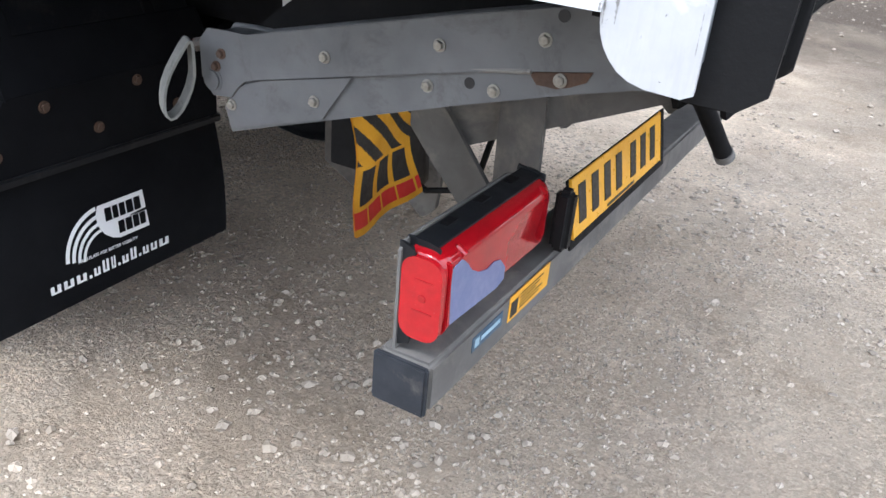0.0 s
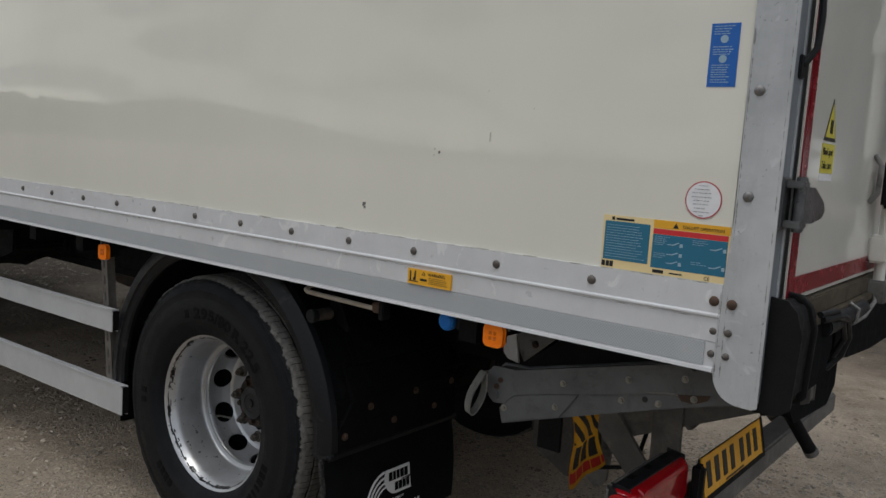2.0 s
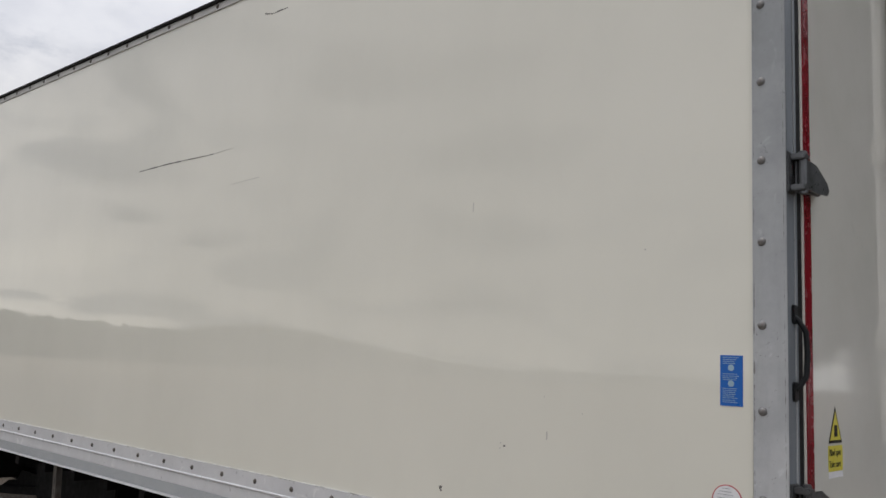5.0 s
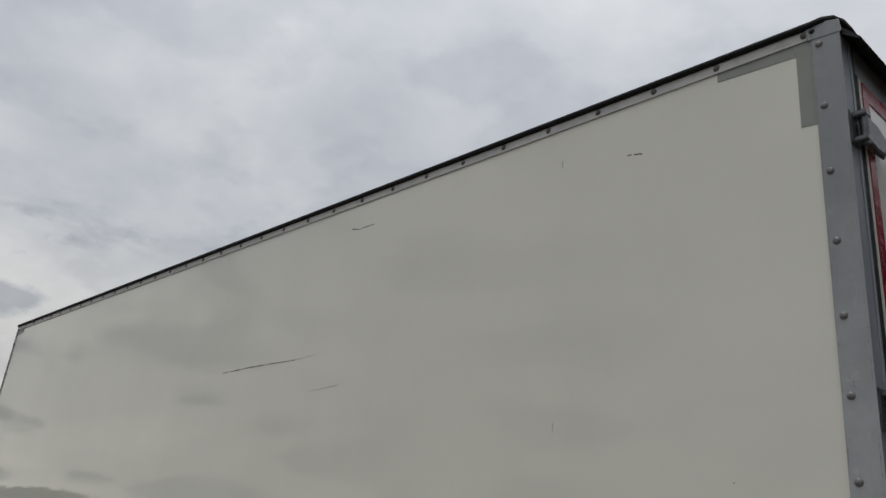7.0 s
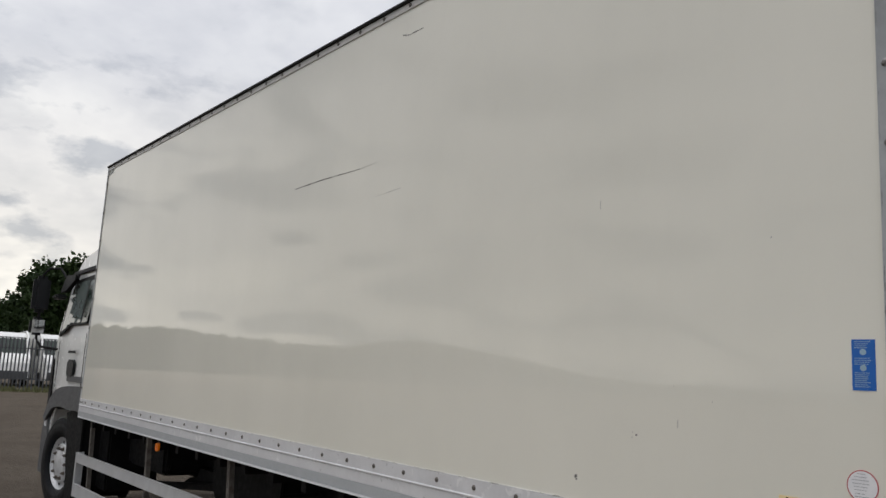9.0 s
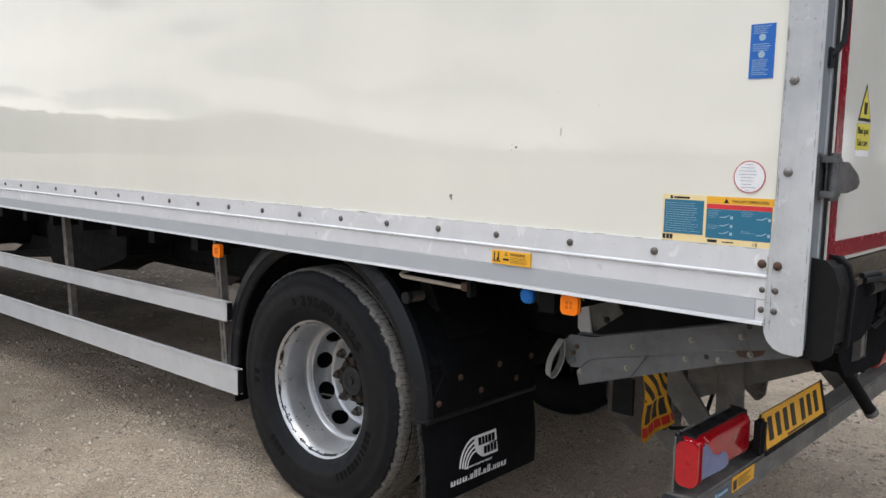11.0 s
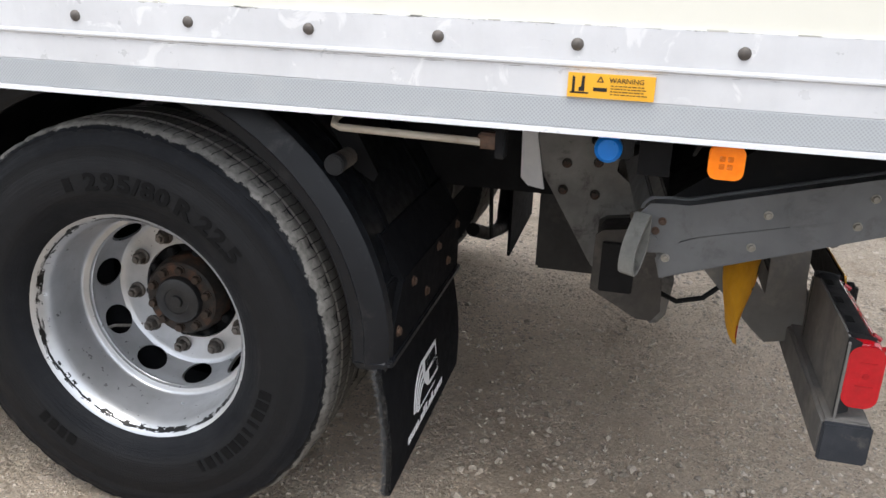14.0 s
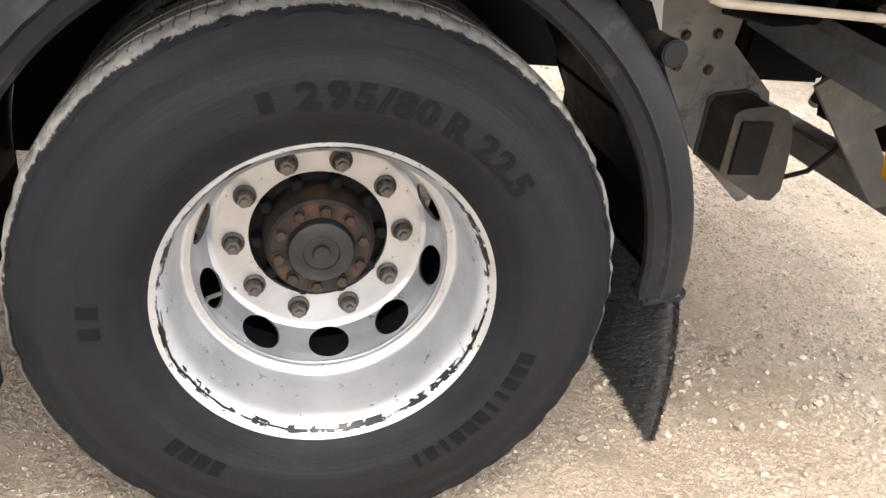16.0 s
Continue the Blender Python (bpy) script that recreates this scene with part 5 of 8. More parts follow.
def stickers():
    # blue instruction label
    blue = part("blue_label", box(-0.117, -0.055, -0.0014, 0.001, 1.714, 1.848), M_STBLUE, lorry, "small blue instruction label with white print")
    for z in (1.815, 1.773):
        part("dial", lathe([(0, -0.0022), (0.0085, -0.0022), (0.0085, 0)], 18, (-0.087, 0, z)), M_PALEINK, blue)
    bm = bmesh.new()
    rng = random.Random(2)
    for z in (1.842, 1.8365, 1.831, 1.826, 1.7985, 1.793, 1.788, 1.783, 1.760, 1.755, 1.750, 1.745, 1.740, 1.735, 1.729, 1.724):
        print_line(bm, rng, -0.110, -0.110 + rng.uniform(0.034, 0.048), z, 0.0017, -0.0019, -0.0012)
    part("small_print", bm, M_PALEINK, blue)["kind"] = "stuff"
    # round inspection sticker
    c = (-0.098, 0, 1.469)
    disc = part("round_sticker", lathe([(0, -0.0016), (0.0385, -0.0016), (0.0385, 0.001)], 40, c), M_WHITEST, lorry, "round white inspection sticker with a red rim")
    part("sticker_rim", lathe([(0.0385, -0.0017), (0.0412, -0.0017), (0.0412, 0.001), (0.0385, 0.001)], 40, c, closed=True), M_DULLRED, disc)
    bm = bmesh.new()
    for k, z in enumerate((1.500, 1.492, 1.484, 1.475, 1.467, 1.459, 1.450, 1.442, 1.434)):
        w = math.sqrt(max(0.0, 0.036 ** 2 - (z - 1.469) ** 2)) * rng.uniform(0.6, 0.95)
        print_line(bm, rng, c[0] - w, c[0] + w * rng.uniform(0.3, 1), z, 0.0016, -0.0022, -0.0015)
    part("small_print", bm, M_GREYINK, disc)["kind"] = "stuff"
    # tail lift operation chart
    ch = part("operation_chart", prism([(-0.331, 1.291), (-0.333, 1.416), (-0.030, 1.416), (-0.030, 1.291)], "y", -0.0014, 0.001), M_CREAM, lorry, "tail lift operation chart in cream, teal and red")
    part("chart_field", box(-0.327, -0.214, -0.002, 0, 1.311, 1.402), M_TEAL, ch)
    part("chart_field", box(-0.206, -0.034, -0.002, 0, 1.306, 1.383), M_TEAL, ch)
    part("chart_stripe", box(-0.206, -0.034, -0.002, 0, 1.3835, 1.3955), M_REDINK, ch)
    part("chart_heading", box(-0.206, -0.031, -0.002, 0, 1.397, 1.4155), M_STICKER, ch)
    side_words("words", "TAILLIFT OPERATION", -0.138, 1.4015, 0.0098, M_INK, ch, -0.0024)
    part("warning_triangle", prism([(-0.160, 1.400), (-0.147, 1.400), (-0.1535, 1.4115)], "y", -0.0026, -0.0018), M_INK, ch)
    side_words("words", "CE", -0.080, 1.2935, 0.011, M_INK, ch, -0.0018)
    bm = bmesh.new()
    for k in range(13):
        z = 1.393 - 0.0062 * k
        print_line(bm, rng, -0.322, -0.322 + rng.uniform(0.075, 0.10), z, 0.0011)
    for k in range(5):
        for x in (-0.201, -0.112):
            z = 1.378 - 0.0045 * k - (0.035 if x > -0.15 and k > 2 else 0)
            print_line(bm, rng, x, x + rng.uniform(0.022, 0.036), z, 0.0010)
    for k in range(3):
        z = 1.340 - 0.0045 * k
        print_line(bm, rng, -0.201, -0.201 + rng.uniform(0.022, 0.036), z, 0.0010)
    part("small_print", bm, M_PALEINK, ch)["kind"] = "stuff"
    bm = bmesh.new()
    for x, z in ((-0.160, 1.362), (-0.160, 1.340), (-0.160, 1.320), (-0.062, 1.362), (-0.062, 1.322)):
        prism([(x, z), (x + 0.016, z + 0.007), (x + 0.017, z + 0.005), (x + 0.002, z - 0.002)], "y", -0.0025, -0.0018, bm)
        box(x + 0.019, x + 0.026, -0.0025, -0.0018, z - 0.004, z + 0.004, bm)
        box(x - 0.010, x, -0.0025, -0.0018, z - 0.001, z + 0.001, bm)
    part("lift_drawing", bm, M_PALEINK, ch)["kind"] = "stuff"
    bm = bmesh.new()
    for x in (-0.329, -0.318, -0.308):
        box(x, x + 0.0085, -0.0021, -0.0012, 1.2945, 1.3075, bm)
    box(-0.30, -0.255, -0.0021, -0.0012, 1.4055, 1.4105, bm)
    box(-0.311, -0.304, -0.0021, -0.0012, 1.4045, 1.4125, bm)
    box(-0.20, -0.174, -0.0021, -0.0012, 1.2945, 1.302, bm)
    box(-0.16, -0.13, -0.0021, -0.0012, 1.296, 1.299, bm)
    part("maker_mark", bm, M_INK, ch)["kind"] = "stuff"
    # small warning label on the rail
    w = part("warning_label", box(-0.918, -0.765, -0.0146, -0.005, 1.1645, 1.2075), M_STICKER, lorry, "orange warning label with black print")
    side_words("words", "WARNING", -0.845, 1.1935, 0.0125, M_INK, w, -0.0152)
    part("warning_triangle", prism([(-0.867, 1.193), (-0.854, 1.193), (-0.8605, 1.2045)], "y", -0.0152, -0.0144), M_INK, w)
    part("warning_triangle", prism([(-0.8638, 1.1948), (-0.8572, 1.1948), (-0.8605, 1.2005)], "y", -0.0156, -0.0150), M_STICKER, w)
    bm = bmesh.new()
    prism([(-0.910, 1.172), (-0.905, 1.172), (-0.905, 1.200), (-0.910, 1.203)], "y", -0.0152, -0.0144, bm)
    prism([(-0.898, 1.176), (-0.888, 1.176), (-0.888, 1.203), (-0.893, 1.203), (-0.894, 1.184), (-0.898, 1.182)], "y", -0.0152, -0.0144, bm)
    box(-0.913, -0.880, -0.0152, -0.0144, 1.1715, 1.1745, bm)
    box(-0.872, -0.848, -0.0152, -0.0144, 1.177, 1.1835, bm)
    for k, z in enumerate((1.188, 1.183, 1.178, 1.173)):
        print_line(bm, rng, -0.842, -0.842 + rng.uniform(0.05, 0.068), z, 0.0014, -0.0152, -0.0146)
    part("small_print", bm, M_INK, w)["kind"] = "stuff"


box_body()
bottom_rail()
rear_frame()
rear_doors()
marks()
stickers()


# ---------------------------------------------------------------- wheels
WHEEL = Vector((-1.932, 0.197, 0.505))


def tyre_mesh(width=0.295, loaded=True):
    h = width / 2
    half = [(0.292, -0.106), (0.306, -0.121), (0.320, -0.131), (0.352, -0.1435), (0.356, -0.1455), (0.372, -0.1465), (0.400, -0.1475), (0.414, -0.1480),
            (0.418, -0.1465), (0.440, -0.1450), (0.4415, -0.1443), (0.4430, -0.1444), (0.462, -0.1402), (0.464, -0.1406), (0.474, -0.1378), (0.4755, -0.1370), (0.477, -0.1368), (0.484, -0.1335), (0.498, -0.1270), (0.501, -0.1275), (0.509, -0.1210),
            (0.5155, -0.1130), (0.5195, -0.1020), (0.5215, -0.0800), (0.5220, -0.0660), (0.5100, -0.0635), (0.5100, -0.0575), (0.5225, -0.0550), (0.5230, -0.0070), (0.5110, -0.0050)]
    half = [(r, y * h / 0.1475) for r, y in half]
    prof = half + [(r, -y) for r, y in reversed(half)]
    n = 144
    verts, faces = [], []
    rng = random.Random(8)
    jag = [rng.uniform(-0.0035, 0.0015) for _ in range(n)]
    for i, (r, y) in enumerate(prof):
        for k in range(n):
            a = 2 * math.pi * k / n
            rr = r + (jag[k] if 0.508 < r < 0.5205 else 0) - (0.0045 if k % 4 == 0 and 0.5005 < r < 0.5222 and abs(y) > 0.065 else 0)
            z, yy = rr * math.sin(a), y
            if loaded and z < -0.505:
                yy *= 1 + (-0.505 - z) * 3
                z = -0.505 - 0.003 * rng.random()
            verts.append((rr * math.cos(a), yy, z))
    for i in range(len(prof) - 1):
        for k in range(n):
            faces.append((i * n + k, i * n + (k + 1) % n, (i + 1) * n + (k + 1) % n, (i + 1) * n + k))
    me = bpy.data.meshes.new("tyre")
    me.from_pydata(verts, [], faces)
    me.materials.append(M_TYRE)
    return me


def rim_mesh():
    """Deep dished steel rim with ten hand holes through the disc."""
    line = [(0.138, 0.158), (0.150, 0.157), (0.196, 0.157), (0.206, 0.155), (0.216, 0.148), (0.230, 0.118), (0.238, 0.090), (0.240, 0.070), (0.2395, 0.064),
            (0.2372, 0.0605), (0.2372, 0.0555), (0.2395, 0.0525), (0.2405, 0.0465), (0.2445, 0.0445), (0.2515, 0.0440), (0.2560, 0.0405), (0.2585, 0.034), (0.2600, 0.022), (0.2612, 0.000), (0.2645, -0.030), (0.268, -0.060), (0.271, -0.080), (0.279, -0.090), (0.283, -0.099), (0.291, -0.108),
            (0.2985, -0.112), (0.302, -0.107), (0.299, -0.096), (0.290, -0.094)]
    lens = [0.0]
    for (r0, y0), (r1, y1) in zip(line, line[1:]):
        lens.append(lens[-1] + math.hypot(r1 - r0, y1 - y0))

    def at(s):
        for k in range(len(line) - 1):
            if s <= lens[k + 1] or k == len(line) - 2:
                f = (s - lens[k]) / (lens[k + 1] - lens[k])
                return line[k][0] + f * (line[k + 1][0] - line[k][0]), line[k][1] + f * (line[k + 1][1] - line[k][1])
    s0 = lens[3] + 0.049
    ss = sorted(set([round(v, 5) for v in lens] + [round(v, 5) for v in np.arange(lens[2], lens[7], 0.0035)]))
    ss = [v for i, v in enumerate(ss) if i == 0 or v - ss[i - 1] > 0.0008]
    n = 280
    bm = bmesh.new()
    grid = []
    for s in ss:
        r, y = at(s)
        grid.append([bm.verts.new((r * math.cos(2 * math.pi * k / n), y, r * math.sin(2 * math.pi * k / n))) for k in range(n)])
    a_half, b_half = 0.0415, 0.0395
    para = {}

    def local(i, k):
        th = 2 * math.pi * k / n
        j = round((th - math.radians(18)) / math.radians(36))
        return (th - math.radians(18) - j * math.radians(36)) * 0.228, ss[i] - s0, math.radians(18) + j * math.radians(36)
    for i in range(len(ss) - 1):
        for k in range(n):
            u, v, _ = local(i, k + 0.5)
            v = (ss[i] + ss[i + 1]) / 2 - s0
            if (u / a_half) ** 2 + (v / b_half) ** 2 < 1:
                continue
            bm.faces.new((grid[i][k], grid[i][(k + 1) % n], grid[i + 1][(k + 1) % n], grid[i + 1][k]))
    index = {v: (i, k) for i, row in enumerate(grid) for k, v in enumerate(row)}
    for v in list(bm.verts):
        if not v.link_faces:
            bm.verts.remove(v)
            continue
        i, k = index[v]
        if any(len(e.link_faces) == 1 for e in v.link_edges) and 0 < i < len(ss) - 1:
            u, w, c = local(i, k)
            q = math.hypot(u / a_half, w / b_half)
            r, y = at(s0 + w / q)
            th = c + u / q / 0.228
            v.co = (r * math.cos(th), y, r * math.sin(th))
    edge = [e for e in bm.edges if len(e.link_faces) == 1 and all(0 < index[v][0] < len(ss) - 1 for v in e.verts)]
    out = bmesh.ops.extrude_edge_only(bm, edges=edge)
    for v in [g for g in out["geom"] if isinstance(g, bmesh.types.BMVert)]:
        v.co.y += 0.008
        v.co.x *= 1.03
        v.co.z *= 1.03
    edge = [e for e in bm.edges if len(e.link_faces) == 1 and all(v in index and index[v][0] == 0 for v in e.verts)]
    out = bmesh.ops.extrude_edge_only(bm, edges=edge)
    for v in [g for g in out["geom"] if isinstance(g, bmesh.types.BMVert)]:
        v.co.y += 0.014
    me = mesh_of(bm, "rim", M_RIM)
    return me


def sidewall_marks(wheel):
    """Raised size figures and plain raised bars round the sidewall."""
    def place(ang, r):
        return Matrix.Translation(WHEEL) @ pose(0, 0, 0, 0, -(ang - 90), 0) @ pose(0, -0.1475, r, 90, 0, 0)
    cache = {}
    for ch, ang in zip("295/80R22.5", (97.5, 90.8, 84.6, 80, 75.6, 70, 62, 53, 47, 43, 39.5)):
        if ch not in cache:
            cache[ch] = letters(ch, 0.056, 0.0015, "CENTER", 0.0022)
            cache[ch].materials.append(M_LETTER)
        put("raised_figure", cache[ch], None, wheel, smooth=0, at=place(ang, 0.366) @ Matrix.Diagonal((1.22, 1, 1, 1)))
    bar = mesh_of(box(-0.011, 0.011, -0.0015, 0.0015, -0.016, 0.016), "raised_bar", M_LETTER)
    thin = mesh_of(box(-0.005, 0.005, -0.0015, 0.0015, -0.016, 0.016), "raised_bar", M_LETTER)
    for k in range(11):
        ang = -15.5 - 4.6 * k
        put("raised_bar", thin if k in (3, 4, 8, 10) else bar, None, wheel, at=Matrix.Translation(WHEEL) @ pose(0, 0, 0, 0, -(ang - 90), 0) @ pose(0, -0.147, 0.375))
    for k in range(4):
        ang = -121 - 4.6 * k
        put("raised_bar", bar, None, wheel, at=Matrix.Translation(WHEEL) @ pose(0, 0, 0, 0, -(ang - 90), 0) @ pose(0, -0.147, 0.375))
    for ang in (107, 184, 178):
        put("raised_bar", bar, None, wheel, at=Matrix.Translation(WHEEL) @ pose(0, 0, 0, 0, -(ang - 90), 0) @ pose(0, -0.147, 0.384))


def nut_mesh():
    bm = lathe([(0, 0), (0.0225, 0), (0.0225, -0.006), (0.0185, -0.010)], 16)
    lathe([(0.0168, -0.009), (0.0168, -0.026), (0.0145, -0.029), (0.0085, -0.029), (0.0085, -0.038), (0, -0.039)], 6, bm=bm)
    return mesh_of(bm, "wheel_nut", M_NUT)


def rear_wheel(tyre_me, rim_me, nut_me):
    wheel = new("rear_wheel")
    wheel.parent = lorry
    wheel.matrix_parent_inverse = base_of(lorry).inverted()
    wheel.matrix_basis = Matrix.Translation(WHEEL)
    wheel["label"] = "twin rear wheel with a chipped silver rim and a scuffed tyre"
    at = Matrix.Translation(WHEEL)
    put("tyre", tyre_me, None, wheel, "worn black tyre scuffed pale at the shoulder", at=at)
    put("rim", rim_me, None, wheel, "silver-painted steel rim with chipped edge", at=at @ pose(0, 0, 0, 0, -6.5, 0))
    for k in range(10):
        a = math.radians(36 * k + 5.5)
        put("wheel_nut", nut_me, None, wheel, at=at @ pose(0.1675 * math.cos(a), 0.157, 0.1675 * math.sin(a), 0, 12 * k, 0))
    put("hub_back", mesh_of(lathe([(0.20, 0.30), (0.20, 0.195), (0.140, 0.190), (0.112, 0.188), (0.0, 0.188)], 40), "hub_back", M_BLACK), None, wheel, at=at)
    hub = lathe([(0.112, 0.187), (0.112, 0.172), (0.110, 0.135), (0.105, 0.120), (0.102, 0.105), (0.096, 0.100), (0, 0.100)], 48)
    put("hub", mesh_of(hub, "hub", M_HUB), None, wheel, "rusty iron wheel hub", at=at)
    cap = lathe([(0.066, 0.101), (0.066, 0.090), (0.062, 0.082), (0.050, 0.078), (0.036, 0.077), (0.034, 0.080), (0.018, 0.080), (0.016, 0.074), (0, 0.073)], 40)
    put("hub_cap", mesh_of(cap, "hub_cap", M_HUBCAP), None, wheel, "dull black hub cap", at=at)
    bolt = hexhead(0.0115, 0.016, "hub_bolt", M_HUBBOLT, 1.2)
    for k in range(10):
        a = math.radians(36 * k + 14)
        put("hub_bolt", bolt, None, wheel, at=at @ pose(0.083 * math.cos(a), 0.101, 0.083 * math.sin(a), 0, 9 * k, 0))
    stud = mesh_of(lathe([(0.0125, 0), (0.0125, -0.03), (0.009, -0.034), (0, -0.034)], 10), "hub_stud", M_BLACK)
    for k in range(10):
        a = math.radians(36 * k + 5)
        put("hub_stud", stud, None, wheel, at=at @ pose(0.122 * math.cos(a), 0.176, 0.122 * math.sin(a)))
    put("inner_tyre", tyre_me, None, wheel, at=at @ pose(0, 0.335, 0))
    drum = lathe([(0.0, 0.17), (0.215, 0.19), (0.225, 0.30), (0.225, 0.52), (0.0, 0.52)], 40)
    put("brake_drum", mesh_of(drum, "brake_drum", M_BLACK), None, wheel, at=at)
    valve = tube([(-0.19, 0.145, -0.125), (-0.215, 0.10, -0.11), (-0.222, 0.055, -0.105)], 0.0045, 8)
    put("valve_stem", mesh_of(valve, "valve_stem", M_ZINC), None, wheel, at=at)
    sidewall_marks(wheel)
    # the far twin
    far = new("rear_wheel")
    far.parent, far.matrix_parent_inverse = lorry, base_of(lorry).inverted()
    far.matrix_basis = pose(WHEEL.x, 2.55 - WHEEL.y, WHEEL.z, 0, 0, 180)
    m = far.matrix_basis
    put("tyre", tyre_me, None, far, at=m)
    put("inner_tyre", tyre_me, None, far, at=m @ pose(0, 0.335, 0))
    put("rim", rim_me, None, far, at=m)
    far_guard = bmesh.new()
    ring = [[far_guard.verts.new((WHEEL.x + r * math.cos(math.radians(a)), y, 0.53 + r * math.sin(math.radians(a)))) for r, y in ((0.66, 2.49), (0.66, 1.82), (0.645, 1.82), (0.645, 2.49))] for a in range(178, 0, -8)]
    for a, b in zip(ring, ring[1:]):
        for k in range(4):
            far_guard.faces.new((a[k], a[(k + 1) % 4], b[(k + 1) % 4], b[k]))
    part("mudguard", far_guard, M_FLAP, lorry, "black plastic mudguard of the far side")
    part("mudflap", box(-1.287, -1.275, 1.81, 2.49, 0.19, 0.80), M_FLAP, lorry, "black rain flap of the far side")
    part("axle", tube([(WHEEL.x, 0.5, 0.505), (WHEEL.x, 2.05, 0.505)], 0.075, 16), M_BLACK, lorry, "black rear axle beam")
    part("differential", lathe([(0, -0.22), (0.10, -0.20), (0.19, -0.08), (0.20, 0.06), (0.12, 0.2), (0, 0.22)], 24, (WHEEL.x, 1.27, 0.52)), M_BLACK, lorry)


TYRE_ME, RIM_ME, NUT_ME = tyre_mesh(), rim_mesh(), nut_mesh()
rear_wheel(TYRE_ME, RIM_ME, NUT_ME)


def mudguard():
    """Moulded arch over the rear wheel: a rolled lip outside, a shell behind it, a straight drop at the rear."""
    prof = [(0.572, 0.092), (0.572, 0.076), (0.580, 0.068), (0.603, 0.066), (0.609, 0.059), (0.616, 0.062), (0.650, 0.070), (0.660, 0.078), (0.664, 0.100), (0.655, 0.118),
            (0.652, 0.720), (0.642, 0.720), (0.642, 0.124), (0.650, 0.104), (0.645, 0.090), (0.612, 0.078), (0.585, 0.084)]
    path = []
    for k in range(37):
        a = math.radians(178 - k * 172 / 36)
        path.append((math.cos(a), math.sin(a), None))
    bm = bmesh.new()
    rows = []
    for ca, sa, _ in path:
        rows.append([bm.verts.new((WHEEL.x + r * ca, y, 0.530 + r * sa)) for r, y in prof])
    # straight drop behind the wheel
    for z in (0.54, 0.515):
        rows.append([bm.verts.new((WHEEL.x + r * 0.995, y, z)) for r, y in prof])
    # the front end drops a little as well
    rows.insert(0, [bm.verts.new((WHEEL.x - r, y, 0.50)) for r, y in prof])
    n = len(prof)
    for a, b in zip(rows, rows[1:]):
        for k in range(n):
            bm.faces.new((a[k], a[(k + 1) % n], b[(k + 1) % n], b[k]))
    bm.faces.new(rows[0][::-1])
    bm.faces.new(rows[-1])
    guard = part("mudguard", bm, M_LIP, lorry, "black plastic mudguard with a rolled lip")
    # rear wall of the guard, with ribs, above the flap
    part("guard_back", box(-1.302, -1.286, 0.10, 0.745, 0.53, 0.70), M_FLAP, guard, bevel=0.004)
    for y in (0.235, 0.60):
        arc = [(WHEEL.x + 0.654 * math.cos(math.radians(a)), y, 0.530 + 0.654 * math.sin(math.radians(a))) for a in range(20, 75, 6)]
        part("guard_rib", ribbon(arc, (0, 0.03, 0), 0.006), M_FLAP, guard, bevel=0.002)
    part("guard_front", box(-2.590, -2.575, 0.11, 0.74, 0.30, 0.72), M_FLAP, guard, bevel=0.004)
    cheek = [(WHEEL.x + r * math.cos(math.radians(a)), 0.530 + r * math.sin(math.radians(a))) for r, steps in ((0.640, range(128, 181, 4)), (0.500, range(180, 127, -4))) for a in steps]
    part("guard_cheek", prism(cheek, "y", 0.712, 0.720), M_FLAP, guard)
    part("guard_foot", box(-1.362, -1.270, 0.060, 0.130, 0.503, 0.535), M_LIP, guard, bevel=0.012, segments=3)
    part("flap_board", prism([(0.105, 0.515), (0.105, 0.600), (0.170, 0.690), (0.735, 0.690), (0.735, 0.515)], "x", -1.296, -1.271), M_FLAP, guard, bevel=0.003)
    part("flap_board", prism([(-1.296, 0.691), (-1.271, 0.691), (-1.331, 0.795), (-1.349, 0.795)], "y", 0.170, 0.735), M_FLAP, guard, bevel=0.003)
    part("flap_clamp", box(-1.296, -1.264, 0.075, 0.748, 0.512, 0.532), M_LIP, guard, bevel=0.004)
    bolt = hexhead(0.0095, 0.009, "bolt", M_RUST, 1.4)
    for y, z in ((0.132, 0.581), (0.252, 0.660), (0.378, 0.586), (0.492, 0.670), (0.606, 0.590), (0.705, 0.668)):
        put("bolt", bolt, None, guard, at=pose(-1.271, y, z, 0, 0, 90))
    # support bar and its clamp
    part("stay_pin", tube([(-1.402, 0.085, 0.972), (-1.402, 0.165, 0.972)], 0.021, 14), M_NUT, guard, "rusty support pin")
    part("pin_cap", tube([(-1.402, 0.075, 0.972), (-1.402, 0.10, 0.972)], 0.023, 14), M_GUARD, guard, bevel=0.003)
    part("pin_plate", prism([(-1.46, 1.03), (-1.40, 1.03), (-1.345, 0.93), (-1.355, 0.91), (-1.40, 0.935)], "y", 0.20, 0.212), M_BLACK, guard)
    # flap
    x0, x1 = -1.286, -1.262
    flap = bmesh.new()
    rows = []
    for k in range(9):
        f = k / 8
        z = 0.516 - f * (0.516 - 0.187)
        x = x0 + (x1 - x0) * f + 0.013 * math.sin(f * 3.0)
        jitter = 0.004 * noise.noise(Vector((0, 0, z * 30)))
        rows.append([flap.verts.new(p) for p in ((x, 0.055 + jitter, z), (x, 0.742, z + 0.012 * f), (x - 0.010, 0.742, z + 0.012 * f), (x - 0.010, 0.055 + jitter, z))])
    for a, b in zip(rows, rows[1:]):
        for k in range(4):
            flap.faces.new((a[k], a[(k + 1) % 4], b[(k + 1) % 4], b[k]))
    flap.faces.new(rows[0][::-1])
    flap.faces.new(rows[-1])
    fl = part("mudflap", flap, M_FLAP, lorry, "black rain flap with a white printed emblem")
    rng = random.Random(21)
    verts, faces = [], []
